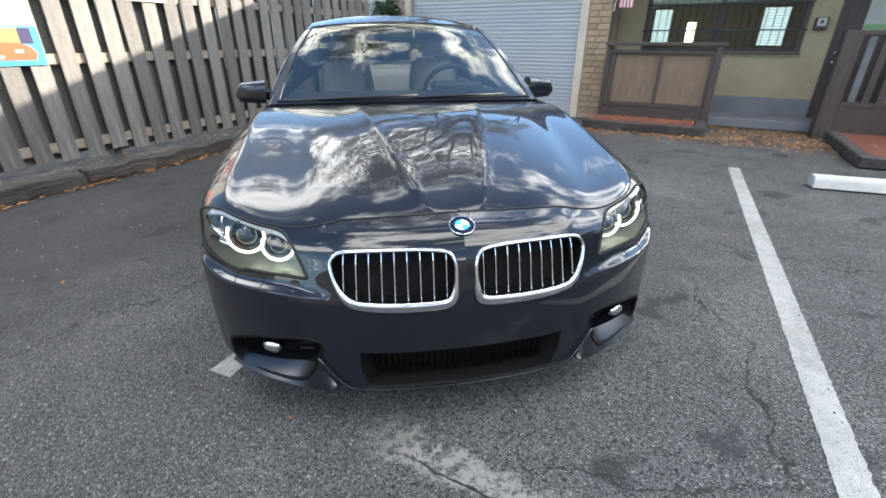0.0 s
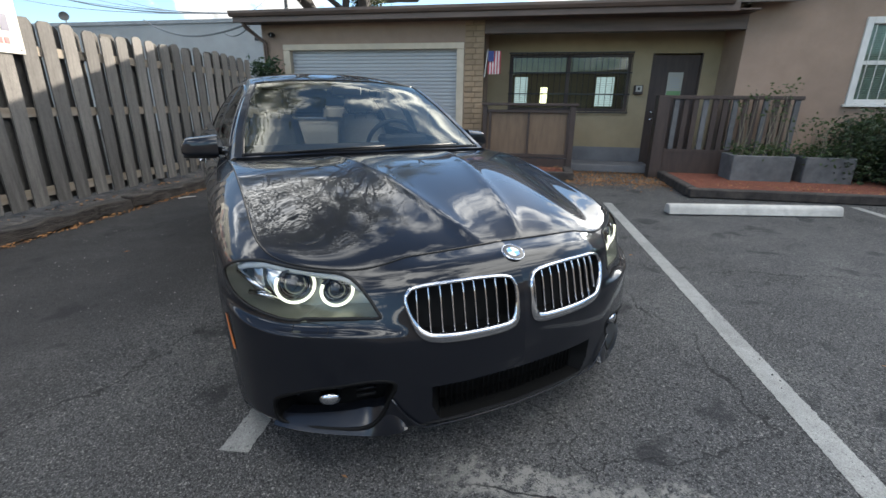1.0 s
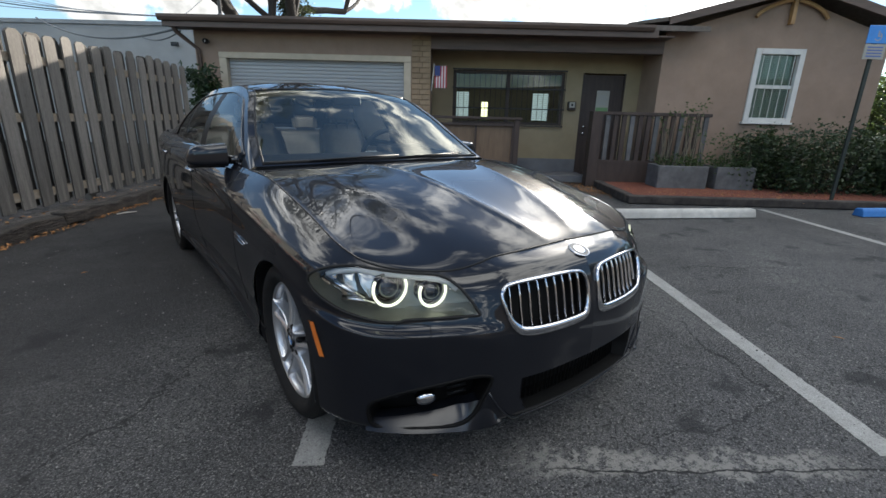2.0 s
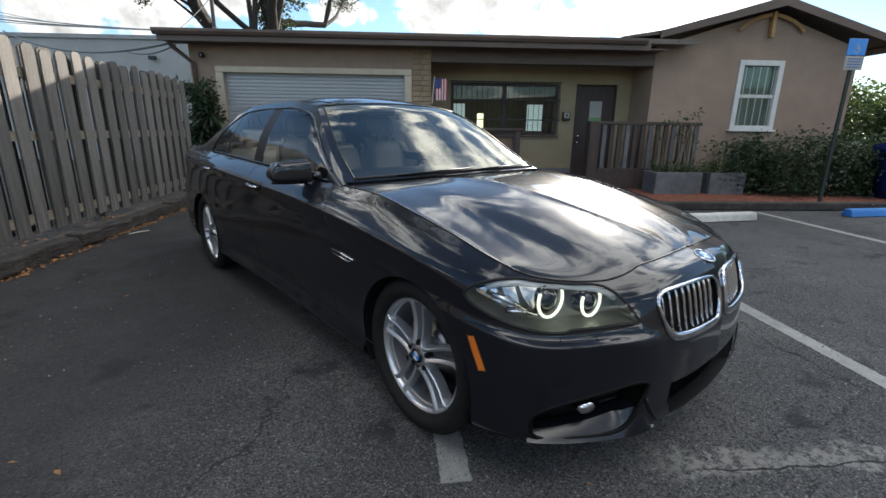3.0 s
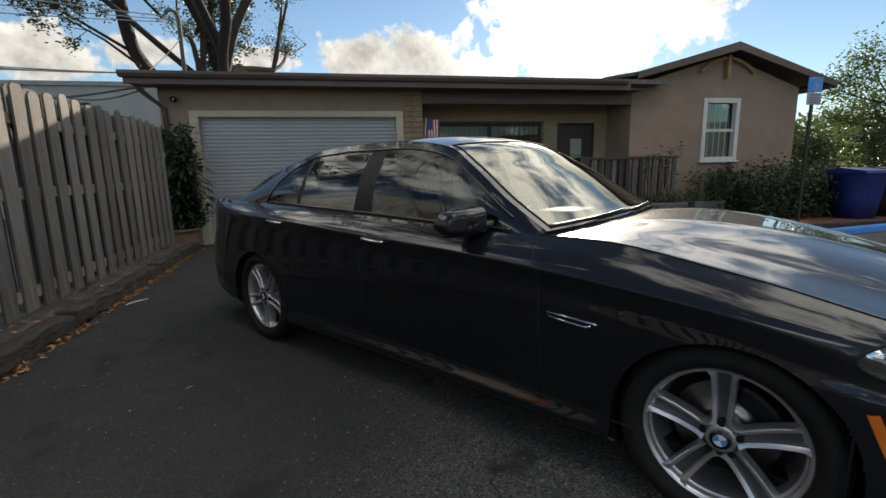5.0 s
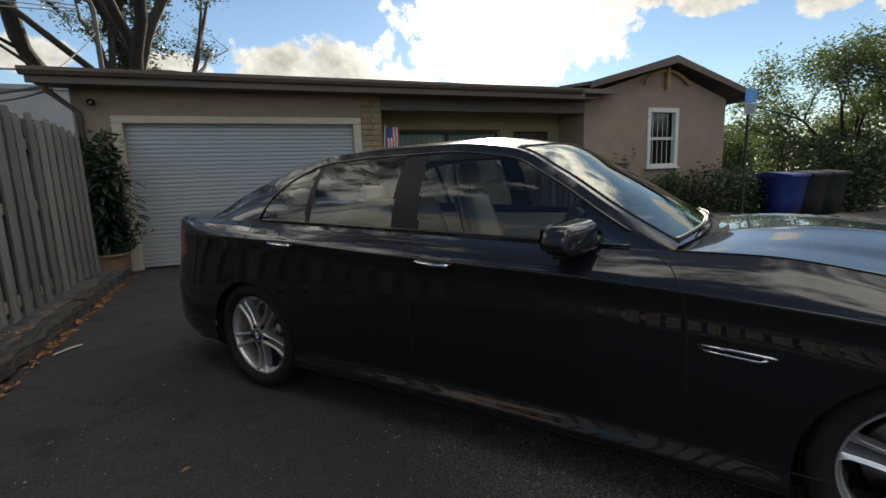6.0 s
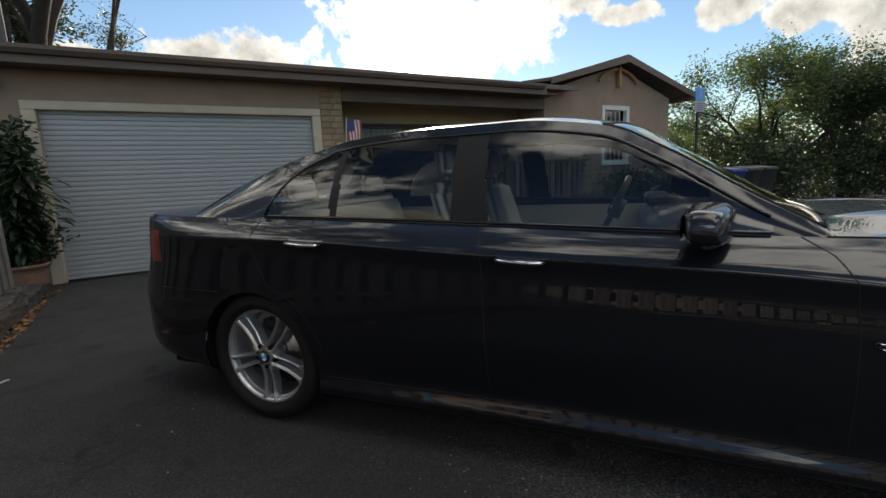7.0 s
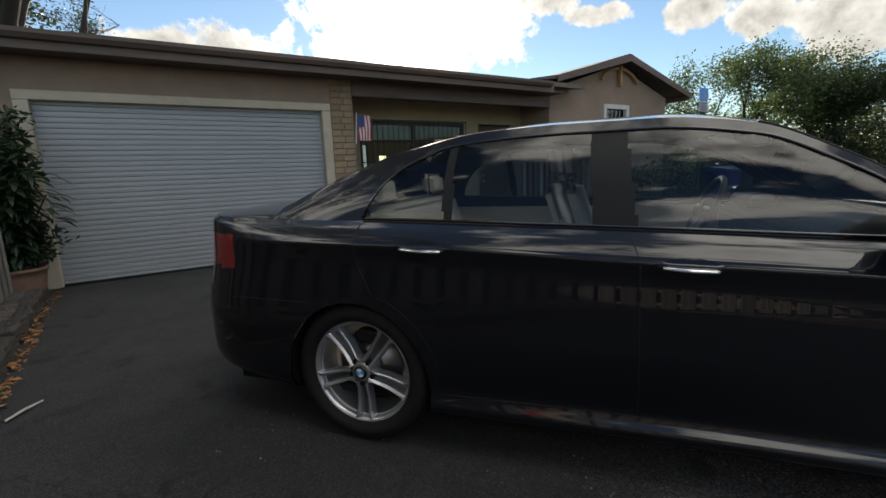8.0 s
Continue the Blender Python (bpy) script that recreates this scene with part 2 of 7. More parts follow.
def line_mat():
    """Old road paint, cracked and chipped down to the stone."""
    m = mat("line_paint", (0.29, 0.29, 0.275), 0.75, scale=14, col2=(0.22, 0.22, 0.21), stain=0.2, bump=0.004, bump_scale=110, fleck=0.25)
    nt = m.node_tree
    L = nt.links.new
    b = nt.nodes["Principled BSDF"]
    src = b.inputs["Base Color"].links[0].from_socket
    tc = nt.nodes.new("ShaderNodeTexCoord")
    for scale, lo, hi in ((75, 0.60, 0.64), (9, 0.64, 0.67)):
        n = nt.nodes.new("ShaderNodeTexNoise")
        n.inputs["Scale"].default_value, n.inputs["Detail"].default_value, n.inputs["Roughness"].default_value = scale, 6, 0.7
        L(tc.outputs["Object"], n.inputs["Vector"])
        r = nt.nodes.new("ShaderNodeMapRange")
        r.inputs["From Min"].default_value, r.inputs["From Max"].default_value = lo, hi
        L(n.outputs["Fac"], r.inputs["Value"])
        x = nt.nodes.new("ShaderNodeMix")
        x.data_type = "RGBA"
        L(r.outputs[0], x.inputs[0])
        L(src, x.inputs[6])
        x.inputs[7].default_value = (0.060, 0.060, 0.060, 1)
        src = x.outputs[2]
    L(src, b.inputs["Base Color"])
    return m


def glass_mat(name, tint, rough=0.0, mixed=0.85):
    """Thin pane: mirror gloss by Fresnel over tinted see-through."""
    m = bpy.data.materials.new(name)
    m.use_nodes = True
    nt = m.node_tree
    nt.nodes.remove(nt.nodes["Principled BSDF"])
    tr = nt.nodes.new("ShaderNodeBsdfTransparent")
    tr.inputs[0].default_value = (*tint, 1)
    gl = nt.nodes.new("ShaderNodeBsdfGlossy")
    gl.inputs["Roughness"].default_value = rough
    fr = nt.nodes.new("ShaderNodeFresnel")
    fr.inputs[0].default_value = 1.0 + mixed
    mx = nt.nodes.new("ShaderNodeMixShader")
    L = nt.links.new
    L(fr.outputs[0], mx.inputs[0])
    L(tr.outputs[0], mx.inputs[1])
    L(gl.outputs[0], mx.inputs[2])
    L(mx.outputs[0], nt.nodes["Material Output"].inputs[0])
    return m


def glow_mat(name, col, strength):
    m = bpy.data.materials.new(name)
    m.use_nodes = True
    b = m.node_tree.nodes["Principled BSDF"]
    b.inputs["Base Color"].default_value = (*col, 1)
    b.inputs["Emission Color"].default_value = (*col, 1)
    b.inputs["Emission Strength"].default_value = strength
    return m


M_ASPHALT = asphalt_mat()
M_LINE = line_mat()
M_STOP = mat("stop_concrete", (0.50, 0.49, 0.455), 0.8, scale=9, col2=(0.37, 0.36, 0.335), stain=0.25, bump=0.003)
M_STOP_BLUE = mat("stop_blue", (0.04, 0.20, 0.55), 0.7, scale=9, col2=(0.03, 0.15, 0.42), stain=0.25, bump=0.003)
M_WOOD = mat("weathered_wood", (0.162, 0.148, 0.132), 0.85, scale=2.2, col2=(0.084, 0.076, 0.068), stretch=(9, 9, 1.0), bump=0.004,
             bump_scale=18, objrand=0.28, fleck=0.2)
# back boards: same fence wood with the gap shade put into its colour
M_WOOD_SHADE = mat("shade_toned_wood", (0.098, 0.088, 0.076), 0.9, scale=1.6, col2=(0.042, 0.039, 0.035), stretch=(7, 7, 1.0), bump=0.005, bump_scale=15, objrand=0.3, stain=0.35, fleck=0.25)
M_WOOD_RAIL = mat("rail_wood", (0.22, 0.19, 0.15), 0.85, scale=2.2, col2=(0.17, 0.13, 0.09), stretch=(9, 1, 9), bump=0.003, bump_scale=18)
M_KERB = mat("rotten_timber", (0.065, 0.054, 0.046), 0.95, scale=7, col2=(0.022, 0.019, 0.018), bump=0.02, bump_scale=9, stain=0.4)
M_LEDGE = mat("dusty_earth", (0.105, 0.091, 0.077), 0.95, scale=9, col2=(0.035, 0.030, 0.026), bump=0.02, bump_scale=22, stain=0.45, fleck=0.4)
M_SLEEPER = mat("split_timber", (0.075, 0.062, 0.052), 0.95, scale=3.0, col2=(0.020, 0.017, 0.015), stretch=(9, 1, 9), bump=0.03, bump_scale=7, stain=0.4, fleck=0.3)
M_STUCCO = mat("tan_stucco", (0.30, 0.213, 0.158), 0.9, scale=3, col2=(0.25, 0.177, 0.130), bump=0.004, bump_scale=70, stain=0.12)
M_STUCCO_Y = mat("yellow_stucco", (0.33, 0.262, 0.160), 0.9, scale=3, col2=(0.28, 0.222, 0.135), bump=0.004, bump_scale=70, stain=0.12)
M_BASE = mat("grey_base_paint", (0.17, 0.17, 0.175), 0.8, scale=4, col2=(0.13, 0.13, 0.135), bump=0.003, stain=0.2)
M_BRICK = mat("painted_brick", (0.30, 0.215, 0.135), 0.85, scale=7, col2=(0.23, 0.16, 0.095), bump=0.004, bump_scale=60, objrand=0.15)
M_MORTAR = mat("mortar", (0.19, 0.135, 0.085), 0.95, scale=20, bump=0.002)
M_FASCIA = mat("brown_fascia_paint", (0.118, 0.078, 0.060), 0.55, scale=5, col2=(0.075, 0.052, 0.040), stretch=(0.3, 4, 4), bump=0.002, stain=0.25)
M_ROOF = mat("shingle", (0.13, 0.11, 0.095), 0.95, scale=12, col2=(0.08, 0.07, 0.06), bump=0.006, bump_scale=40, objrand=0.2)
M_TRIM = mat("cream_trim", (0.52, 0.44, 0.33), 0.6, scale=6, col2=(0.45, 0.38, 0.28), bump=0.002, stain=0.15)
M_WHITE_TRIM = mat("white_trim", (0.60, 0.585, 0.545), 0.5, scale=6, col2=(0.52, 0.505, 0.475), stain=0.12)
M_DOOR = mat("roller_door", (0.385, 0.395, 0.40), 0.45, scale=1.5, col2=(0.33, 0.34, 0.345), stretch=(0.4, 1, 3), stain=0.12, rough_var=0.1)
M_DARKBROWN = mat("dark_brown_wood", (0.055, 0.036, 0.028), 0.6, scale=4, col2=(0.035, 0.023, 0.018), stretch=(4, 4, 0.6), bump=0.002, bump_scale=30)
M_BARS = mat("black_iron", (0.012, 0.012, 0.013), 0.45, scale=30, bump=0.001)
M_DARK = mat("dark_interior", (0.03, 0.028, 0.027), 0.8, scale=3)
M_WINDOW = glass_mat("window_glass", (0.72, 0.80, 0.76), 0.0, 0.45)
M_MULCH = mat("red_mulch", (0.27, 0.080, 0.040), 0.95, scale=26, col2=(0.10, 0.032, 0.020), bump=0.04, bump_scale=45, fleck=0.5)
M_LEAF_DRY = mat("dry_leaf", (0.34, 0.17, 0.06), 0.8, scale=5, col2=(0.22, 0.10, 0.035), island=0.45)
M_BARK = mat("bark", (0.042, 0.035, 0.030), 0.95, scale=6, col2=(0.020, 0.017, 0.015), stretch=(3, 3, 0.6), bump=0.03, bump_scale=12)
M_WHITEWALL = mat("white_wall", (0.33, 0.335, 0.335), 0.8, scale=1.2, col2=(0.28, 0.285, 0.285), stain=0.15, bump=0.003)
M_SIGN_W = mat("sign_white", (0.36, 0.345, 0.295), 0.4, scale=4, col2=(0.32, 0.31, 0.265), stain=0.06)
M_POT = mat("terracotta", (0.22, 0.12, 0.075), 0.85, scale=8, col2=(0.14, 0.08, 0.05), bump=0.003, stain=0.3)
M_PLANTER = mat("grey_planter", (0.13, 0.13, 0.13), 0.85, scale=8, col2=(0.085, 0.085, 0.085), bump=0.004, stain=0.2)
M_SOIL = mat("soil", (0.05, 0.035, 0.025), 1.0, scale=20, bump=0.02)


def flat(name, col, rough=0.5, metal=0.0, coat=0.0, var=0.85):
    return mat(name, col, rough, metal, col2=tuple(c * var for c in col), scale=11, coat=coat)

# ---- mesh helpers ----


def ob_from(name, bm, material, parent=None, label="", smooth=False):
    me = bpy.data.meshes.new(name)
    bm.normal_update()
    bm.to_mesh(me)
    bm.free()
    if material is not None:
        me.materials.append(material)
    if smooth:
        me.shade_smooth()
    ob = new(name, me)
    if parent is not None:
        ob.parent = parent
    if label:
        ob["label"] = label
    return ob


def part(name, bm, material, parent, label="", smooth=False):
    return ob_from(name, bm, material, parent, label, smooth)


def share(name, me, parent, m):
    ob = new(name, me)
    ob.parent = parent
    ob.matrix_basis = m
    return ob


def box(bm, x0, x1, y0, y1, z0, z1, bevel=0.0, m=None):
    b2 = bmesh.new()
    bmesh.ops.create_cube(b2, size=1.0)
    for v in b2.verts:
        v.co = Vector((x0 + (v.co.x + 0.5) * (x1 - x0), y0 + (v.co.y + 0.5) * (y1 - y0), z0 + (v.co.z + 0.5) * (z1 - z0)))
    if bevel:
        bmesh.ops.bevel(b2, geom=b2.edges[:], offset=bevel, segments=1, affect="EDGES")
    join(bm, b2, m)
    return bm


def join(bm, b2, m=None):
    if m is not None:
        b2.transform(m)
    idx = {v: bm.verts.new(v.co) for v in b2.verts}
    for f in b2.faces:
        try:
            bm.faces.new([idx[v] for v in f.verts])
        except ValueError:
            pass
    b2.free()


def boxed(*a, **k):
    return box(bmesh.new(), *a, **k)


def poly(bm, pts):
    return bm.faces.new([bm.verts.new(p) for p in pts])


def prism(bm, pts, axis, a, b):
    """Extrude the closed outline pts (2D) along an axis from a to b."""
    def at(p, k):
        return {"x": (k, p[0], p[1]), "y": (p[0], k, p[1]), "z": (p[0], p[1], k)}[axis]
    v0 = [bm.verts.new(at(p, a)) for p in pts]
    v1 = [bm.verts.new(at(p, b)) for p in pts]
    n = len(pts)
    bm.faces.new(v0)
    bm.faces.new(v1[::-1])
    for i in range(n):
        bm.faces.new((v0[i], v0[(i + 1) % n], v1[(i + 1) % n], v1[i]))
    bmesh.ops.recalc_face_normals(bm, faces=bm.faces)
    return bm


def tube(bm, pts, radii, sides=8, cap=True):
    """A round bar along the points."""
    pts = [Vector(p) for p in pts]
    rings = []
    ref = Vector((0, 0, 1))
    for i, p in enumerate(pts):
        t = (pts[min(i + 1, len(pts) - 1)] - pts[max(i - 1, 0)]).normalized()
        if abs(t.dot(ref)) > 0.95:
            ref = Vector((1, 0, 0))
        u = t.cross(ref).normalized()
        w = u.cross(t)
        ref = w
        r = radii[i] if isinstance(radii, (list, tuple)) else radii
        rings.append([bm.verts.new(p + u * (r * math.cos(k * math.tau / sides)) + w * (r * math.sin(k * math.tau / sides))) for k in range(sides)])
    for a, b in zip(rings, rings[1:]):
        for k in range(sides):
            bm.faces.new((a[k], a[(k + 1) % sides], b[(k + 1) % sides], b[k]))
    if cap:
        bm.faces.new(rings[0][::-1])
        bm.faces.new(rings[-1])
    return bm


def lathe(bm, prof, sides=32, axis="z", closed=False):
    """Turn (r, h) points round an axis."""
    rings = []
    for r, h in prof:
        ring = []
        for k in range(sides):
            c, s = r * math.cos(k * math.tau / sides), r * math.sin(k * math.tau / sides)
            ring.append(bm.verts.new((c, s, h) if axis == "z" else (h, c, s)))
        rings.append(ring)
    pairs = list(zip(rings, rings[1:]))
    if closed:
        pairs.append((rings[-1], rings[0]))
    for a, b in pairs:
        for k in range(sides):
            bm.faces.new((a[k], a[(k + 1) % sides], b[(k + 1) % sides], b[k]))
    return bm


HOUSE = pose(0.814, 8.231, 0, 0, 0, -38.62)


def thing(name, label, category, m=None, group="", kind=""):
    e = new(name)
    if m is not None:
        e.matrix_world = m
    return tagged(e, label, category, group, kind)


def text_part(name, words, size, material, parent, m, label="", extrude=0.001, align="LEFT"):
    cu = bpy.data.curves.new(name, "FONT")
    cu.body, cu.size, cu.extrude, cu.align_x = words, size, extrude, align
    tmp = bpy.data.objects.new(name, cu)
    scene.collection.objects.link(tmp)
    bpy.context.view_layer.update()
    me = bpy.data.meshes.new_from_object(tmp.evaluated_get(bpy.context.evaluated_depsgraph_get()))
    bpy.data.objects.remove(tmp)
    me.materials.clear()
    me.materials.append(material)
    ob = new(name, me)
    ob.parent = parent
    ob.matrix_basis = m
    if label:
        ob["label"] = label
    return ob


# ---- ground ----


def ground_z(x, y):
    return 0.012 * noise.noise(Vector((x * 0.35, y * 0.35, 0))) - 0.006 if abs(x) < 12 and abs(y) < 12 else -0.004


bm = bmesh.new()
n = 60
ext = [math.copysign(abs(k / n) ** 3 * 900 + abs(k / n) * 14, k) for k in range(-n, n + 1)]
rows = [[bm.verts.new((x, y + 2, ground_z(x, y + 2))) for x in ext] for y in ext]
for a, b in zip(rows, rows[1:]):
    for i in range(len(a) - 1):
        bm.faces.new((a[i], a[i + 1], b[i + 1], b[i]))
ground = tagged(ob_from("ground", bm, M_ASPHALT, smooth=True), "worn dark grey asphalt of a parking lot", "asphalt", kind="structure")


def paint_line(x0, y0, x1, y1, w, label, seed):
    """A worn stripe of paint with a ragged edge, just proud of the asphalt."""
    rnd = random.Random(seed)
    bm = bmesh.new()
    a, b = Vector((x0, y0, 0)), Vector((x1, y1, 0))
    t = (b - a).normalized()
    s = Vector((-t.y, t.x, 0))
    n = max(int((b - a).length / 0.014), 4)
    rows = []
    for i in range(n + 1):
        c = a.lerp(b, i / n)
        j0, j1 = rnd.gauss(0, 0.0022), rnd.gauss(0, 0.0022)
        row = [c + s * (k * w / 2 + (j0 if k < 0 else j1 if k > 0 else 0)) for k in (-1, 0, 1)]
        rows.append([bm.verts.new((q.x, q.y, ground_z(q.x, q.y) + 0.0035)) for q in row])
    for p, q in zip(rows, rows[1:]):
        for k in range(2):
            bm.faces.new((p[k], q[k], q[k + 1], p[k + 1]))
    return tagged(ob_from("parking_line", bm, M_LINE), label, "painted line", "parking lines", "structure")


paint_line(0.93, -1.66, 3.86, 2.29, 0.115, "worn white painted parking line on asphalt", 1)
paint_line(4.6, -2.2, 6.62, 0.64, 0.11, "worn white painted parking line on asphalt", 2)
paint_line(-0.949, -0.345, 0.52, 1.83, 0.115, "worn white line end running under the parked car", 3)

# ---- house ----


def wheel_stop(x0, y0, x1, y1, material, label):
    a, b = Vector((x0, y0, 0)), Vector((x1, y1, 0))
    ln = (b - a).length
    bm = prism(bmesh.new(), [(-0.085, 0), (0.085, 0), (0.065, 0.085), (0.045, 0.115), (-0.045, 0.115), (-0.065, 0.085)], "x", 0, ln)
    bmesh.ops.bevel(bm, geom=bm.edges[:], offset=0.008, segments=1, affect="EDGES")
    ob = ob_from("wheel_stop", bm, material)
    ob.matrix_world = Matrix.Translation(a) @ Matrix.Rotation(math.atan2(y1 - y0, x1 - x0), 4, "Z")
    return tagged(ob, label, "wheel stop", "wheel stops")


wheel_stop(4.04, 1.52, 5.84, 0.50, M_STOP, "white painted concrete wheel stop on asphalt")
wheel_stop(7.34, -0.36, 9.0, -1.36, M_STOP_BLUE, "blue painted concrete wheel stop at the accessible bay")

house = thing("house", "single-storey tan stucco house with brown eaves and a gabled wing", "house", HOUSE)
# walls of the garage block: left end, lintel over the door, return walls
for x0, x1, z0, z1 in ((-0.45, 0.06, 0, 2.72), (0.06, 3.62, 2.26, 2.72), (3.62, 3.70, 0, 2.72)):
    part("wall", boxed(x0, x1, 0, 0.2, z0, z1), M_STUCCO, house, "tan stucco wall")
part("wall", boxed(-0.45, -0.25, 0.2, 7.0, 0, 2.72), M_STUCCO, house, "tan stucco wall")
part("wall", boxed(3.9, 4.05, 0.2, 1.0, 0, 2.72), M_STUCCO, house, "tan stucco wall")
part("wall", boxed(-0.25, 12.5, 6.8, 7.0, 0, 2.72), M_STUCCO, house, "tan stucco wall")
# porch: back wall with window opening, beam above
for x0, x1, z0, z1 in ((4.05, 4.5, 0.42, 2.72), (4.5, 6.85, 0.42, 1.12), (4.5, 6.85, 2.2, 2.72), (6.85, 7.22, 0.42, 2.72), (7.22, 8.12, 2.2, 2.72), (8.12, 8.42, 0.42, 2.72)):
    part("wall", boxed(x0, x1, 0.9, 1.05, z0, z1), M_STUCCO_Y, house, "yellowish tan stucco porch wall")
part("wall_base", boxed(4.05, 7.22, 0.885, 1.05, 0.1, 0.42), M_BASE, house, "grey painted wall base")
part("porch_beam", boxed(4.05, 8.42, -0.02, 0.16, 2.47, 2.72, 0.006), M_FASCIA, house, "brown painted porch beam")
part("porch_step", boxed(5.8, 7.3, 0.2, 0.9, 0, 0.14, 0.01), M_BASE, house, "grey concrete porch step")
part("porch_floor", boxed(4.05, 8.42, 0.5, 0.88, 0.0, 0.1), M_BASE, house)
# gabled wing
WX0, WX1, AX, AZ = 8.42, 12.57, 10.62, 3.62
for x0, x1, z0, z1 in ((WX0, 10.2, 0, 2.72), (10.2, 11.0, 0, 1.36), (10.2, 11.0, 2.56, 2.72), (11.0, WX1, 0, 2.72)):
    part("wall", boxed(x0, x1, 0, 0.2, z0, z1), M_STUCCO, house, "tan stucco wall of the gabled wing")
part("gable_wall", prism(bmesh.new(), [(WX0, 2.72), (WX1, 2.72), (WX1, 2.86), (AX, AZ - 0.12), (8.9, 2.98), (WX0, 2.86)], "y", 0, 0.2), M_STUCCO, house, "tan stucco gable")
part("wall", boxed(WX1 - 0.2, WX1, 0.2, 7.0, 0, 2.8), M_STUCCO, house, "tan stucco wall")
part("wall", boxed(WX0, WX0 + 0.2, 0.2, 1.0, 0, 2.8), M_STUCCO, house, "tan stucco wall")
# roofs
part("roof", prism(bmesh.new(), [(-0.45, 2.80), (3.2, 3.34), (7.4, 2.80), (7.4, 2.86), (3.2, 3.42), (-0.45, 2.885)], "x", -0.78, 9.0), M_ROOF, house, "low brown shingle roof")
part("gable_roof", prism(bmesh.new(), [(7.6, 2.90), (8.5, 3.01), (AX, AZ), (13.13, 2.90), (13.13, 2.97), (AX, AZ + 0.07), (8.5, 3.09), (7.6, 2.94)], "y", -0.32, 7.2), M_ROOF, house, "brown shingle gable roof")
part("soffit", boxed(-0.74, 8.42, -0.42, 0.0, 2.70, 2.72), M_FASCIA, house, "brown soffit")
part("fascia", boxed(-0.76, 8.1, -0.45, -0.42, 2.68, 2.80, 0.004), M_FASCIA, house, "brown painted fascia board")
part("gutter", prism(bmesh.new(), [(-0.452, 2.77), (-0.50, 2.78), (-0.53, 2.83), (-0.53, 2.875), (-0.50, 2.88), (-0.452, 2.88)], "x", -0.80, 8.0), M_FASCIA, house, "brown metal gutter")
part("barge_board", prism(bmesh.new(), [(8.3, 2.92), (AX, AZ - 0.10), (13.15, 2.83), (13.15, 2.96), (AX, AZ + 0.05), (8.3, 3.05)], "y", -0.36, -0.325), M_FASCIA, house, "brown barge board")
part("fascia", boxed(13.0, 13.13, -0.32, 7.2, 2.80, 2.90), M_FASCIA, house)
part("downpipe", tube(bmesh.new(), [(-0.62, -0.40, 2.74), (-0.60, -0.30, 2.62), (-0.36, -0.05, 2.36), (-0.33, -0.05, 0.05)], 0.04, 8), M_FASCIA, house, "brown downpipe", True)
# decorative truss under the gable peak
truss = bmesh.new()
box(truss, AX - 0.035, AX + 0.035, -0.12, -0.03, 3.02, AZ - 0.14, 0.004)
for sgn in (-1, 1):
    pts = [(AX + sgn * (0.06 + 0.62 * math.sin(a)), -0.075, 3.42 - 0.28 * (1 - math.cos(a)) - 0.10 * math.sin(a)) for a in [k * 0.157 for k in range(9)]]
    tube(truss, pts, 0.035, 6)
part("gable_bracket", truss, mat("honey_wood", (0.40, 0.24, 0.10), 0.6, scale=5, col2=(0.30, 0.17, 0.07)), house, "pale wooden gable bracket")
# roof vent
part("roof_vent", box(boxed(6.78, 6.96, 3.4, 3.6, 3.3, 3.58), 6.72, 7.02, 3.34, 3.66, 3.56, 3.62, 0.01), M_WHITE_TRIM, house, "small pale roof vent")

# garage door with its frame
garage = thing("garage_door_1", "closed white ribbed roller garage door in cream frame", "garage door", HOUSE, kind="structure")
part("frame", boxed(0.0, 0.14, -0.03, 0.12, 0, 2.22, 0.006), M_TRIM, garage, "cream painted door frame")
part("frame", boxed(3.54, 3.676, -0.03, 0.12, 0, 2.22, 0.006), M_TRIM, garage, "cream painted door frame")
part("frame", boxed(0.0, 3.676, -0.033, 0.12, 2.222, 2.33, 0.006), M_TRIM, garage, "cream painted door frame")
slat = prism(bmesh.new(), [(0.098, 0), (0.0855, 0.004), (0.081, 0.030), (0.0825, 0.058), (0.092, 0.064), (0.115, 0.064), (0.115, 0)], "x", 0.142, 3.538)
slat_ob = part("slat", slat, M_DOOR, garage)
z = 0.0
while z < 2.14:
    z += 0.066
    share("slat", slat_ob.data, garage, Matrix.Translation((0, 0, z)))
part("bottom_bar", boxed(0.145, 3.535, 0.07, 0.12, 0.0, 0.03), M_BARS, garage)

# security camera on the garage corner
cctv = thing("security_camera", "small dark security camera under the eave", "camera", HOUSE)
part("body", lathe(bmesh.new(), [(0.001, -0.02), (0.045, -0.02), (0.05, 0.0), (0.05, 0.05), (0.03, 0.08)], 16), M_BARS, cctv, smooth=True).matrix_basis = pose(-0.18, -0.08, 2.5, 90, 0, 0)
part("lens", lathe(bmesh.new(), [(0.001, 0.0), (0.028, 0.0), (0.03, -0.01)], 16), M_WHITE_TRIM, cctv, "pale lens ring").matrix_basis = pose(-0.18, -0.11, 2.5, 90, 0, 0)
part("bracket", boxed(-0.2, -0.16, -0.06, 0.0, 2.48, 2.52), M_BARS, cctv)

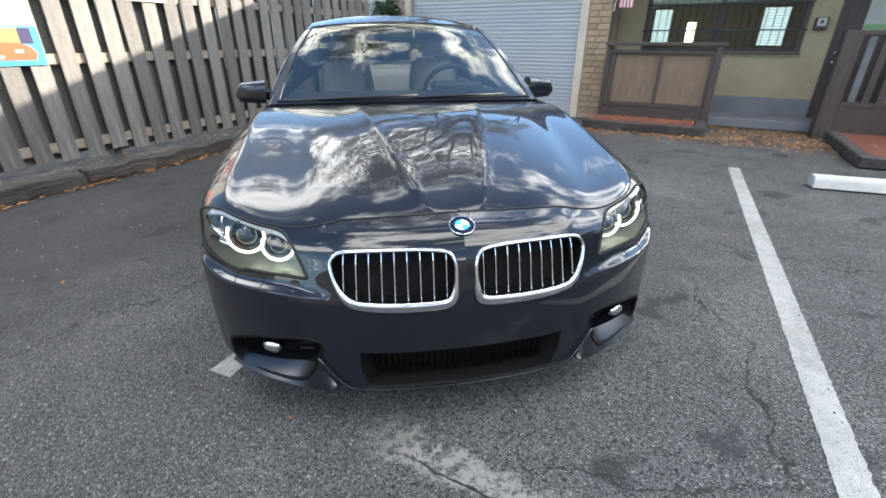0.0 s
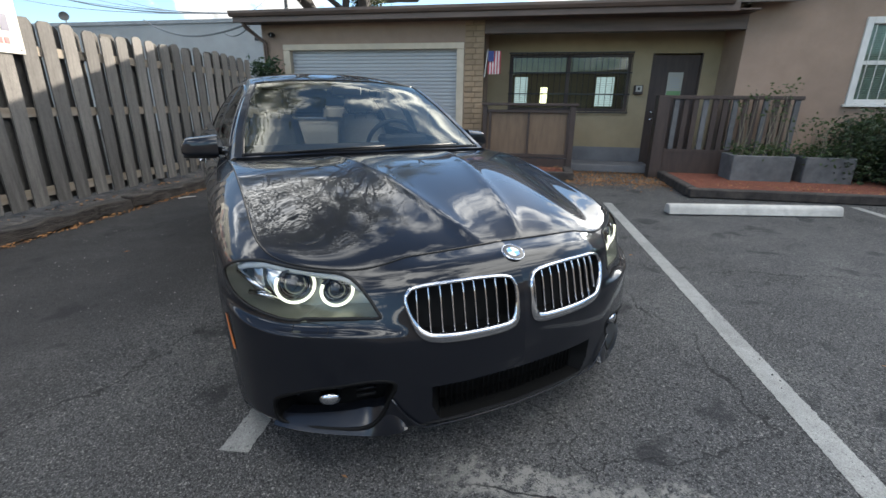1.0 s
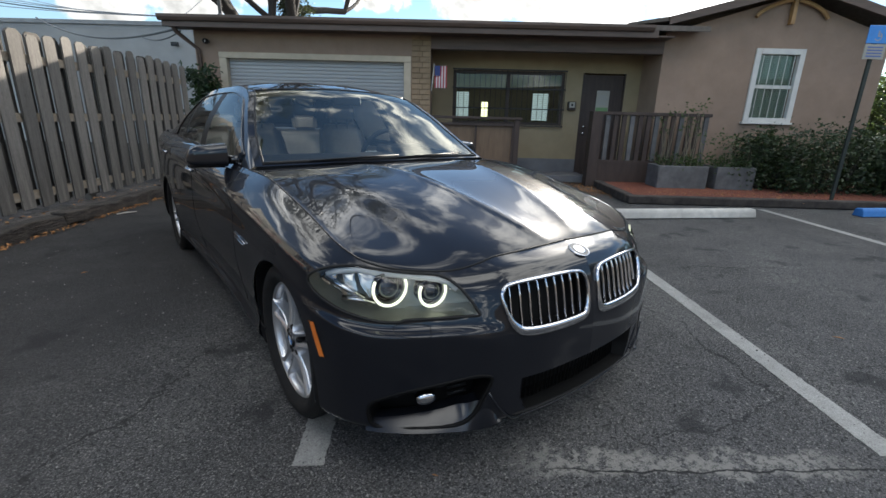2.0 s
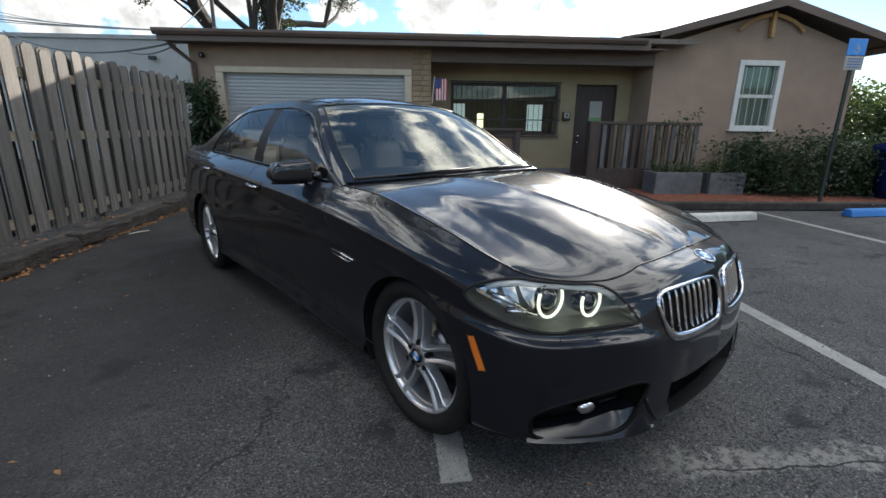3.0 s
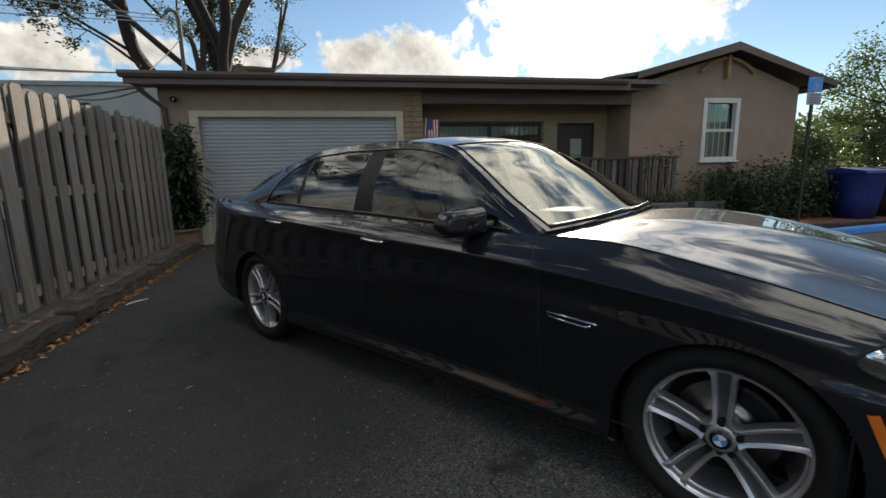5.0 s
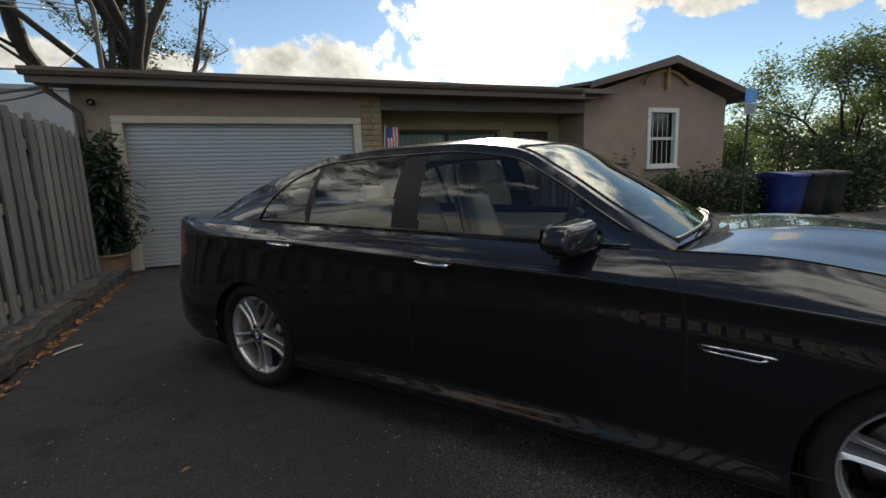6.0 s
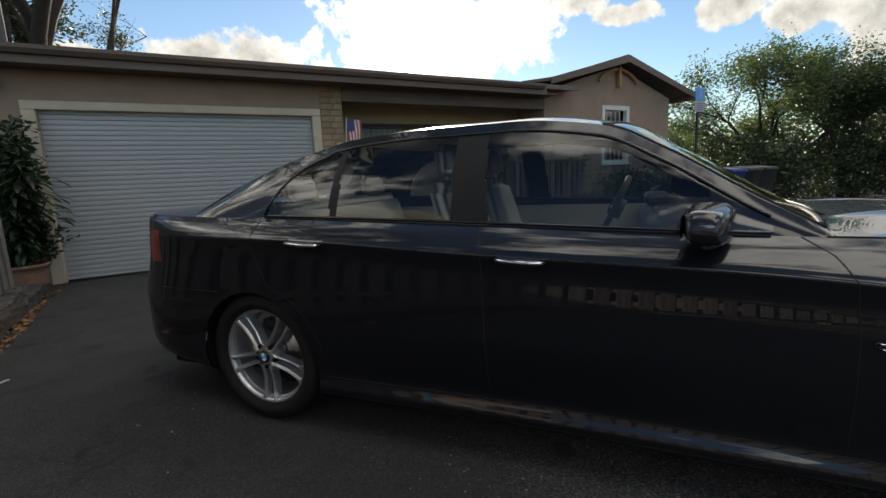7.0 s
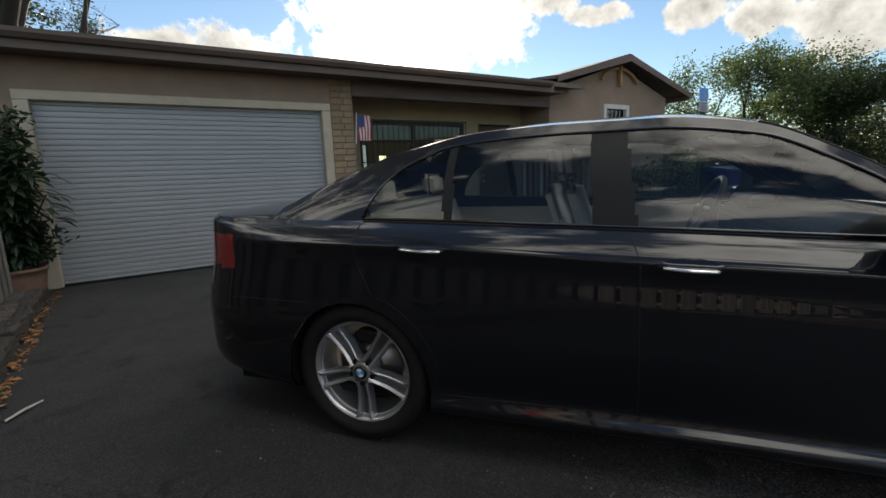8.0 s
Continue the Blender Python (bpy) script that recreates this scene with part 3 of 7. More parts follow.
# wing window
win = thing("window_1", "white-framed sash window with closed blinds and bars", "window", HOUSE, kind="structure")
for a in ((10.14, 10.24, 1.30, 2.62), (10.96, 11.06, 1.30, 2.62), (10.24, 10.96, 2.52, 2.62), (10.24, 10.96, 1.30, 1.38)):
    part("window_frame", boxed(a[0], a[1], -0.03, 0.06, a[2], a[3], 0.006), M_WHITE_TRIM, win, "white window frame")
part("sash_rail", boxed(10.24, 10.96, 0.02, 0.06, 1.92, 1.98), M_WHITE_TRIM, win)
for z0, z1 in ((1.38, 1.92), (1.98, 2.52)):
    part("pane", boxed(10.24, 10.96, 0.075, 0.08, z0, z1), M_WINDOW, win)
blind = part("blind_slat", boxed(10.22, 10.98, 0.11, 0.115, 1.372, 1.402), M_WHITE_TRIM, win)
for k in range(1, 34):
    share("blind_slat", blind.data, win, Matrix.Translation((0, 0, k * 0.034)))
for k in range(5):
    part("bar", tube(bmesh.new(), [(10.31 + k * 0.145, 0.0, 1.36), (10.31 + k * 0.145, 0.0, 2.56)], 0.006, 6), M_WHITE_TRIM, win)
part("window_sill", boxed(10.1, 11.1, -0.07, 0.0, 1.26, 1.30, 0.006), M_WHITE_TRIM, win)

# porch window with iron grille
pw = thing("window_2", "wide porch window behind a black iron security grille", "window", HOUSE, kind="structure")
for a in ((4.5, 4.56, 1.12, 2.2), (5.62, 5.70, 1.12, 2.2), (6.79, 6.85, 1.12, 2.2), (4.56, 6.79, 2.14, 2.2), (4.56, 6.79, 1.12, 1.18)):
    part("window_frame", boxed(a[0], a[1], 0.92, 0.99, a[2], a[3], 0.004), M_DARKBROWN, pw)
part("pane", boxed(4.56, 5.62, 0.95, 0.955, 1.18, 2.14), M_WINDOW, pw)
part("pane", boxed(5.70, 6.79, 0.95, 0.955, 1.18, 2.14), M_WINDOW, pw)
for k in range(22):
    x = 4.5 + k * 0.112
    part("grille_bar", tube(bmesh.new(), [(x, 0.84, 1.1), (x, 0.84, 2.22)], 0.0065, 6), M_BARS, pw)
for z in (1.1, 1.45, 1.85, 2.22):
    part("grille_rail", boxed(4.48, 6.87, 0.832, 0.848, z - 0.012, z + 0.012), M_BARS, pw)
# the room behind the porch window, its far blinds glowing in place of daylight
room = thing("room_wall", "dim room behind the porch window", "room", HOUSE, kind="structure")
part("back", boxed(4.2, 8.2, 3.4, 3.5, 0, 2.6), M_STUCCO_Y, room)
part("side", boxed(4.1, 4.2, 1.05, 3.5, 0, 2.6), M_STUCCO_Y, room)
part("side", boxed(8.2, 8.3, 1.05, 3.5, 0, 2.6), M_STUCCO_Y, room)
part("room_floor", boxed(4.1, 8.3, 1.05, 3.5, 0, 0.05), M_DARK, room)
part("room_ceiling", boxed(4.1, 8.3, 1.05, 3.5, 2.6, 2.65), M_WHITE_TRIM, room)
# emission on the slats stands in for daylight on the blinds
M_BLIND = glow_mat("glow_blind_yellow", (0.95, 0.80, 0.50), 0.55)
M_BLIND_W = glow_mat("glow_blind_pale", (0.75, 0.80, 0.85), 0.10)
for x0, x1, mt, lb in ((4.58, 4.86, M_BLIND_W, "window blind glowing in place of daylight"), (5.15, 5.29, M_BLIND, "yellow blind glowing in place of sunlight"), (6.30, 6.66, M_BLIND_W, "window blind glowing in place of daylight")):
    bl = thing("window_blind", lb + " at the far side of the room", "blind", HOUSE)
    s = part("slat", boxed(x0, x1, 1.5, 1.51, 1.22, 1.255), mt, bl)
    for k in range(1, 9 if x0 > 5 and x0 < 6 else 14):
        share("slat", s.data, bl, Matrix.Translation((0, 0, k * 0.042)))

# porch door
door = thing("door_1", "dark brown closed front door with a paper notice", "door", HOUSE, kind="structure")
part("leaf", boxed(7.25, 8.09, 0.93, 0.98, 0.1, 2.17, 0.005), M_DARKBROWN, door)
part("frame", boxed(7.22, 7.25, 0.9, 1.0, 0.1, 2.2), M_DARKBROWN, door)
part("frame", boxed(8.09, 8.12, 0.9, 1.0, 0.1, 2.2), M_DARKBROWN, door)
for z in (0.98, 1.12):
    part("knob", lathe(bmesh.new(), [(0.001, -0.05), (0.026, -0.045), (0.03, -0.02), (0.015, 0.0)], 14), flat("brushed_steel", (0.6, 0.6, 0.6), 0.25, 1.0), door, "steel knob", True).matrix_basis = pose(7.33, 0.93, z, -90, 0, 0)
notice = thing("notice", "white paper notice with a green foot on the door", "notice", HOUSE)
part("sheet", boxed(7.55, 7.82, 0.915, 0.925, 1.42, 1.86), M_SIGN_W, notice)
part("foot", boxed(7.56, 7.81, 0.911, 0.915, 1.44, 1.52), flat("notice_green", (0.16, 0.30, 0.12)), notice)
for k in range(6):
    part("text_bar", boxed(7.59, 7.59 + 0.19 - 0.02 * (k % 3), 0.911, 0.915, 1.58 + k * 0.035, 1.59 + k * 0.035), flat("print_grey", (0.3, 0.33, 0.35)), notice)
mail = thing("mailbox", "small dark mailbox with a pale plate on the porch wall", "mailbox", HOUSE)
part("box", boxed(6.94, 7.10, 0.80, 0.9, 1.45, 1.62, 0.01), M_DARKBROWN, mail)
part("plate", boxed(6.965, 7.075, 0.794, 0.80, 1.50, 1.61), M_SIGN_W, mail, "pale plate")
part("text_bar", boxed(7.0, 7.04, 0.790, 0.794, 1.53, 1.58), M_BARS, mail)

# flag on the brick pier
flag = thing("flag", "small red and white striped flag on a short staff", "flag", HOUSE)
red, white, blue = flat("flag_red", (0.42, 0.06, 0.07), 0.8), flat("flag_white", (0.62, 0.60, 0.58), 0.8), flat("flag_blue", (0.05, 0.07, 0.2), 0.8)
for k in range(9):
    bm = bmesh.new()
    rows = []
    for i in range(9):
        zz = 2.18 - i * 0.05
        x = 4.13 + k * 0.026
        rows.append([bm.verts.new((x + dx, 0.02 + 0.015 * math.sin(i * 0.7 + (x + dx) * 18), zz)) for dx in (0, 0.026)])
    for p, q in zip(rows, rows[1:]):
        bm.faces.new((p[0], q[0], q[1], p[1]))
    part("stripe", bm, red if k % 2 == 0 else white, flag)
part("canton", boxed(4.13, 4.235, 0.0, 0.006, 2.0, 2.18), blue, flag)
part("staff", tube(bmesh.new(), [(4.07, -0.01, 1.72), (4.12, 0.02, 2.22)], 0.008, 6), M_WHITE_TRIM, flag)

# porch railing panel
rail = thing("porch_railing", "dark brown wooden porch railing with a solid panel", "railing", HOUSE)
part("top_rail", boxed(4.08, 5.82, -0.35, -0.21, 1.22, 1.27, 0.006), M_DARKBROWN, rail)
part("post", boxed(5.68, 5.78, -0.33, -0.23, 0, 1.22, 0.006), M_DARKBROWN, rail)
part("post", boxed(4.10, 4.18, -0.32, -0.24, 0, 1.22, 0.006), M_DARKBROWN, rail)
part("panel", boxed(4.18, 5.68, -0.27, -0.25, 0.34, 1.12), mat("brown_panel", (0.17, 0.115, 0.07), 0.7, scale=4, col2=(0.12, 0.08, 0.05), stretch=(4, 4, 0.6)), rail, "lighter brown panel")
part("lower_rail", boxed(4.18, 5.68, -0.31, -0.23, 0.30, 0.36, 0.004), M_DARKBROWN, rail)
part("upper_rail", boxed(4.18, 5.68, -0.31, -0.23, 1.10, 1.15, 0.004), M_DARKBROWN, rail)
pk = part("picket", boxed(4.22, 4.26, -0.312, -0.272, 0.36, 1.10), M_DARKBROWN, rail)
for k in (1, 2):
    share("picket", pk.data, rail, Matrix.Translation((k * 0.71, 0, 0)))
part("skirt_board", boxed(4.18, 5.68, -0.30, -0.26, 0.10, 0.28), M_DARKBROWN, rail)

# second railing and gate with pickets beside the entrance
gate = thing("picket_gate", "brown wooden picket gate beside the porch door", "gate", HOUSE)
part("post", boxed(7.14, 7.34, -0.34, -0.10, 0, 1.42, 0.006), M_DARKBROWN, gate)
part("top_rail", boxed(7.34, 9.4, -0.30, -0.20, 1.36, 1.42, 0.006), M_DARKBROWN, gate)
part("lower_rail", boxed(7.34, 9.4, -0.28, -0.22, 0.46, 0.52), M_DARKBROWN, gate)
for k in range(13):
    part("picket", boxed(7.42 + k * 0.155, 7.50 + k * 0.155, -0.275, -0.225, 0.52, 1.36), M_DARKBROWN if k % 3 else M_PLANTER, gate)
part("skirt_board", boxed(7.34, 9.4, -0.27, -0.23, 0.06, 0.46), M_DARKBROWN, gate)

# mulch beds with timber edging
bed = thing("flower_bed", "red mulch bed with dark timber edging by the railing", "flower bed", HOUSE)
part("mulch", boxed(4.06, 5.62, -0.95, -0.33, 0.0, 0.13, 0.02), M_MULCH, bed, "red wood mulch")
part("edging", boxed(4.0, 5.78, -1.06, -0.95, 0, 0.14, 0.015), M_KERB, bed, "dark rotten timber")
part("edging", boxed(5.62, 5.78, -0.95, -0.33, 0, 0.15, 0.015), M_KERB, bed, "dark rotten timber")
bed = thing("flower_bed", "long red mulch bed with grey timber edging under the wing", "flower bed", HOUSE)
part("mulch", boxed(7.42, 13.4, -2.0, -0.02, 0.0, 0.10, 0.02), M_MULCH, bed, "red wood mulch")
part("edging", boxed(7.30, 13.4, -2.14, -2.0, 0, 0.13, 0.015), M_KERB, bed, "grey timber")
part("edging", boxed(7.28, 7.42, -2.0, -0.4, 0, 0.14, 0.015), M_KERB, bed, "dark timber")
for x0, x1, lb in ((8.25, 9.15, "grey rectangular concrete planter on the mulch"), (9.3, 10.0, "grey square concrete planter on the mulch")):
    pl = thing("planter", lb, "planter", HOUSE, "planters")
    part("wall", boxed(x0, x1, -0.95, -0.90, 0.08, 0.50, 0.01), M_PLANTER, pl)
    part("wall", boxed(x0, x1, -0.50, -0.45, 0.08, 0.50, 0.01), M_PLANTER, pl)
    part("wall", boxed(x0, x0 + 0.05, -0.90, -0.50, 0.08, 0.50, 0.01), M_PLANTER, pl)
    part("wall", boxed(x1 - 0.05, x1, -0.90, -0.50, 0.08, 0.50, 0.01), M_PLANTER, pl)
    part("soil", boxed(x0 + 0.05, x1 - 0.05, -0.90, -0.50, 0.08, 0.44), M_SOIL, pl)

# brick pier
pier = thing("brick_pier", "tan painted brick pier beside the garage door", "brick pier", HOUSE)
part("core", boxed(3.70, 4.05, 0.0, 0.2, 0, 2.72), M_MORTAR, pier)
bk = part("brick", boxed(0, 0.2, 0, 0.012, 0, 0.085, 0.004), M_BRICK, pier)
bk.matrix_basis = Matrix.Translation((3.688, -0.012, 0.006))
half = boxed(0, 0.15, 0, 0.012, 0, 0.085, 0.004)
me_half = bpy.data.meshes.new("brick")
half.to_mesh(me_half)
half.free()
me_half.materials.append(M_BRICK)
for r in range(28):
    z = 0.006 + r * 0.097
    for me, x in ((bk.data, 3.688 if r % 2 == 0 else 3.848), (me_half, 3.898 if r % 2 == 0 else 3.688)):
        if r or x != 3.688:
            share("brick", me, pier, Matrix.Translation((x, -0.012, z)))


# unseen plain wall added behind the walk; closes the lot and darkens reflections
back = thing("wall_south", "plain grey-brown unseen wall added to darken reflections", "wall", kind="structure")
part("wall", boxed(-30, 30, -15.3, -15.0, 0, 3.4), mat("dull_render", (0.14, 0.125, 0.11), 0.9, scale=2, stain=0.25, bump=0.004), back)

# ---- fence ----
FENCE = HOUSE @ pose(-0.125, 0, 0, 0, 0, 3.9)   # fence line along local -y


def dog_ear(w, h, t):
    c = 0.034
    return prism(bmesh.new(), [(-w / 2, 0), (w / 2, 0.006), (w / 2, h - c * 1.1), (w / 2 - c, h), (-w / 2 + c * 0.9, h - 0.004), (-w / 2, h - c)], "x", 0, t)


fence = thing("fence", "weathered grey shadowbox wooden fence with dog-eared boards", "fence", FENCE)
for z in (0.36, 1.13, 1.70):
    part("rail", boxed(-0.070, -0.02, -14.0, -1.15, z - 0.045, z + 0.045, 0.004), M_WOOD_RAIL, fence, "pale wooden rail")
meshes = []
for i in range(5):
    bm = dog_ear(0.148 + 0.004 * (i % 3), 1.74 + 0.012 * (i - 2), 0.018)
    for v in bm.verts:
        v.co.y += 0.006 * math.sin(v.co.z * 2.1 + i)
    o = part("board", bm, M_WOOD, fence)
    o.matrix_basis = pose(-0.02, -1.238 - 0.2335 * i, 0.235, 0, 0, 0)
    meshes.append(o.data)
# back row, in the wood darkened to stand for shade between the boards
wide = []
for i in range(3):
    o = part("board", dog_ear(0.190 + 0.006 * i, 1.72 + 0.012 * i, 0.018), M_WOOD_SHADE, fence, "back board with the shade of the gap in its colour")
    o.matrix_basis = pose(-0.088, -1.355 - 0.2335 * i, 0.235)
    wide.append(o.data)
rnd = random.Random(5)
for k in range(56):
    y = -1.238 - 0.2335 * k
    if k >= 5:
        share("board", meshes[rnd.randrange(5)], fence, pose(-0.02, y + rnd.gauss(0, 0.005), 0.235 + rnd.gauss(0, 0.012), rnd.gauss(0, 0.5), rnd.gauss(0, 0.4), rnd.gauss(0, 1.0)))
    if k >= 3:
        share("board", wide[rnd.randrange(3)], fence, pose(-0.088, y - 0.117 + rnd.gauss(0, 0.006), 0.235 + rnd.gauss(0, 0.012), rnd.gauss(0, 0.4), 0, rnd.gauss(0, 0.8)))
for k in range(6):
    part("post", boxed(-0.18, -0.09, -1.3 - 2.44 * k, -1.21 - 2.44 * k, 0, 1.9, 0.005), M_WOOD, fence)

# timber and earth ledge under the fence
bm = bmesh.new()
rows = []
for i in range(141):
    y = -0.3 - i * 0.1
    j = lambda a: noise.noise(Vector((y * 2.3, a, 0.5)))
    rows.append([bm.verts.new(p) for p in ((0.075 + 0.012 * j(1), y, -0.02), (0.070 + 0.012 * j(2), y, 0.07 + 0.01 * j(3)), (0.050 + 0.02 * j(4), y, 0.135 + 0.02 * j(5)), (0.0, y, 0.15 + 0.02 * j(6)), (-0.4, y, 0.17 + 0.03 * j(7)))])
for a, b in zip(rows, rows[1:]):
    for k in range(4):
        bm.faces.new((a[k], b[k], b[k + 1], a[k + 1]))
ledge = ob_from("kerb", bm, M_LEDGE, smooth=True)
ledge.matrix_world = FENCE
tagged(ledge, "crumbling dark timber kerb under the wooden fence", "kerb", kind="structure")
rnd = random.Random(11)
timber = thing("kerb_timber", "row of rotten dark kerb timbers along the fence", "kerb timber", FENCE)
y = -0.5
while y > -13:
    ln = rnd.uniform(1.6, 2.5)
    bm = boxed(-0.075, 0.075, -ln, 0, 0, 0.14)
    bmesh.ops.subdivide_edges(bm, edges=[e for e in bm.edges if abs(e.verts[0].co.y - e.verts[1].co.y) > 1], cuts=30)
    bmesh.ops.bevel(bm, geom=bm.edges[:], offset=0.012, segments=1, affect="EDGES")
    for v in bm.verts:
        v.co += Vector((noise.noise(v.co * 5), noise.noise(v.co * 5 + Vector((9, 0, 0))) * 0.3, noise.noise(v.co * 4 + Vector((0, 9, 0))))) * 0.034
    o = part("timber", bm, M_SLEEPER, timber)
    o.matrix_basis = pose(0.11, y, 0, 0, 0, rnd.gauss(0, 0.5))
    y -= ln + 0.02

# ---- car: skin of the body as stacked outlines ----
import functools

CAR_X = 0.02
ARCH_R, ARCH_Z, AXLE_F, AXLE_R = 0.352, 0.325, 0.0, 2.968


def pchip(x, xs, ys):
    """Monotone cubic through (xs, ys); ys may have several columns."""
    x, xs, ys = np.asarray(x, float), np.asarray(xs, float), np.asarray(ys, float)
    h = np.diff(xs)
    dl = np.diff(ys, axis=0) / (h if ys.ndim == 1 else h[:, None])
    d = np.zeros_like(ys)
    same = dl[:-1] * dl[1:] > 0
    d[1:-1] = np.where(same, 2 * dl[:-1] * dl[1:] / np.where(same, dl[:-1] + dl[1:], 1), 0)
    d[0], d[-1] = dl[0], dl[-1]
    i = np.clip(np.searchsorted(xs, x, side="right") - 1, 0, len(xs) - 2)
    t = (np.clip(x, xs[0], xs[-1]) - xs[i]) / h[i]
    hi = h[i]
    if ys.ndim > 1:
        t, hi = t[..., None], hi[..., None]
    t2, t3 = t * t, t * t * t
    return (2 * t3 - 3 * t2 + 1) * ys[i] + (t3 - 2 * t2 + t) * hi * d[i] + (3 * t2 - 2 * t3) * ys[i + 1] + (t3 - t2) * hi * d[i + 1]


def plan_table():
    """Half outline from the middle of the nose round the side to the middle of the tail: arc, x, y, normal."""
    nose = np.array([(0, -0.842), (0.2, -0.831), (0.43, -0.790), (0.60, -0.716), (0.72, -0.637), (0.82, -0.545), (0.886, -0.450), (0.917, -0.35), (0.928, -0.24), (0.931, 0.0)])
    u = np.concatenate([[0], np.cumsum(np.hypot(*np.diff(nose, axis=0).T))])
    pts = [tuple(q) for q in pchip(np.linspace(0, u[-1], 900), u, nose)]
    for y in np.linspace(0.002, 3.2, 600):
        pts.append((0.931 - 0.016 * math.sin(math.pi * min(max((y - 0.25) / 2.5, 0), 1)) ** 2, y))
    for f in np.linspace(0.001, 1, 900):
        p = f * math.pi / 2
        pts.append((0.931 * math.cos(p) ** (2 / 3.7), 3.2 + 0.90 * math.sin(p) ** (2 / 3.7)))
    pts = np.array(pts)
    arc = np.concatenate([[0], np.cumsum(np.hypot(*np.diff(pts, axis=0).T))])
    g = np.arange(0, arc[-1], 0.004)
    x, y = np.interp(g, arc, pts[:, 0]), np.interp(g, arc, pts[:, 1])
    k = np.ones(25) / 25
    tx, ty = np.gradient(x), np.gradient(y)
    tx[0], ty[0], tx[-1], ty[-1] = 1, 0, -1, 0
    tx, ty = (np.convolve(np.pad(q, 12, mode="edge"), k, mode="valid") for q in (tx, ty))
    ln = np.hypot(tx, ty)
    return g, x, y, ty / ln, -tx / ln


PLAN = plan_table()


def arc_at_y(y):
    i = np.searchsorted(PLAN[0], 0.5)
    j = np.searchsorted(PLAN[0], PLAN[0][-1] - 0.5)
    return float(np.interp(y, PLAN[2][i:j], PLAN[0][i:j]))


STATIONS = []


def station(arc, *zi):
    """One upright section: heights and insets from the widest outline, sill to top."""
    STATIONS.append((arc, zi))


# nose
station(0.00, (0.165, 0.10), (0.19, 0.045), (0.23, 0.015), (0.30, 0.012), (0.42, 0.008), (0.50, 0.010), (0.54, 0.014), (0.60, 0.024), (0.68, 0.044), (0.735, 0.072), (0.768, 0.112), (0.787, 0.185))
station(0.40, (0.165, 0.10), (0.19, 0.045), (0.23, 0.012), (0.30, 0.010), (0.42, 0.006), (0.50, 0.008), (0.54, 0.012), (0.60, 0.028), (0.67, 0.048), (0.715, 0.070), (0.750, 0.105), (0.775, 0.165))
station(0.475, (0.165, 0.10), (0.19, 0.043), (0.23, 0.010), (0.30, 0.008), (0.42, 0.005), (0.52, 0.006), (0.562, 0.012), (0.585, 0.026), (0.655, 0.052), (0.702, 0.072), (0.738, 0.104), (0.765, 0.150))
# headlight
station(0.62, (0.165, 0.10), (0.19, 0.040), (0.23, 0.006), (0.30, 0.004), (0.42, 0.002), (0.54, 0.002), (0.569, 0.004), (0.585, 0.036), (0.640, 0.056), (0.69, 0.074), (0.722, 0.098), (0.746, 0.128))
station(0.85, (0.165, 0.10), (0.19, 0.036), (0.23, 0.004), (0.30, 0.002), (0.42, 0.0), (0.53, 0.001), (0.560, 0.003), (0.577, 0.036), (0.640, 0.052), (0.70, 0.068), (0.733, 0.088), (0.757, 0.116))
# front fender, ahead of and over the wheel
station(1.10, (0.165, 0.10), (0.19, 0.036), (0.23, 0.008), (0.30, 0.004), (0.42, 0.0), (0.54, 0.0), (0.590, 0.003), (0.620, 0.018), (0.69, 0.024), (0.735, 0.040), (0.770, 0.075), (0.800, 0.125))
station(1.50, (0.165, 0.10), (0.19, 0.036), (0.23, 0.010), (0.30, 0.004), (0.42, 0.0), (0.53, -0.004), (0.63, -0.004), (0.715, 0.006), (0.772, 0.003), (0.796, 0.014), (0.848, 0.068), (0.886, 0.135))
station(1.95, (0.165, 0.10), (0.19, 0.036), (0.23, 0.012), (0.30, 0.030), (0.42, 0.014), (0.56, 0.003), (0.67, 0.006), (0.760, 0.013), (0.822, 0.001), (0.844, 0.012), (0.905, 0.065), (0.955, 0.132))
# doors
station(2.40, (0.165, 0.11), (0.19, 0.040), (0.23, 0.018), (0.30, 0.046), (0.42, 0.022), (0.56, 0.004), (0.68, 0.006), (0.785, 0.013), (0.855, 0.000), (0.876, 0.010), (0.925, 0.060), (0.962, 0.118))
station(3.30, (0.165, 0.11), (0.19, 0.040), (0.23, 0.018), (0.30, 0.046), (0.42, 0.022), (0.56, 0.003), (0.70, 0.005), (0.815, 0.013), (0.888, 0.000), (0.908, 0.010), (0.955, 0.060), (0.992, 0.118))
# rear quarter and tail
station(4.25, (0.165, 0.11), (0.19, 0.036), (0.23, 0.014), (0.30, 0.020), (0.42, 0.004), (0.56, -0.004), (0.70, 0.000), (0.850, 0.012), (0.930, 0.001), (0.950, 0.014), (0.988, 0.065), (1.022, 0.125))
station(4.95, (0.200, 0.12), (0.23, 0.050), (0.27, 0.016), (0.34, 0.002), (0.45, 0.0), (0.58, 0.0), (0.68, 0.008), (0.84, 0.026), (0.930, 0.022), (0.965, 0.034), (1.005, 0.070), (1.035, 0.120))
station(5.40, (0.210, 0.14), (0.25, 0.060), (0.29, 0.020), (0.36, 0.002), (0.45, 0.0), (0.56, 0.0), (0.65, 0.010), (0.80, 0.040), (0.930, 0.052), (0.985, 0.058), (1.025, 0.064), (1.048, 0.090))
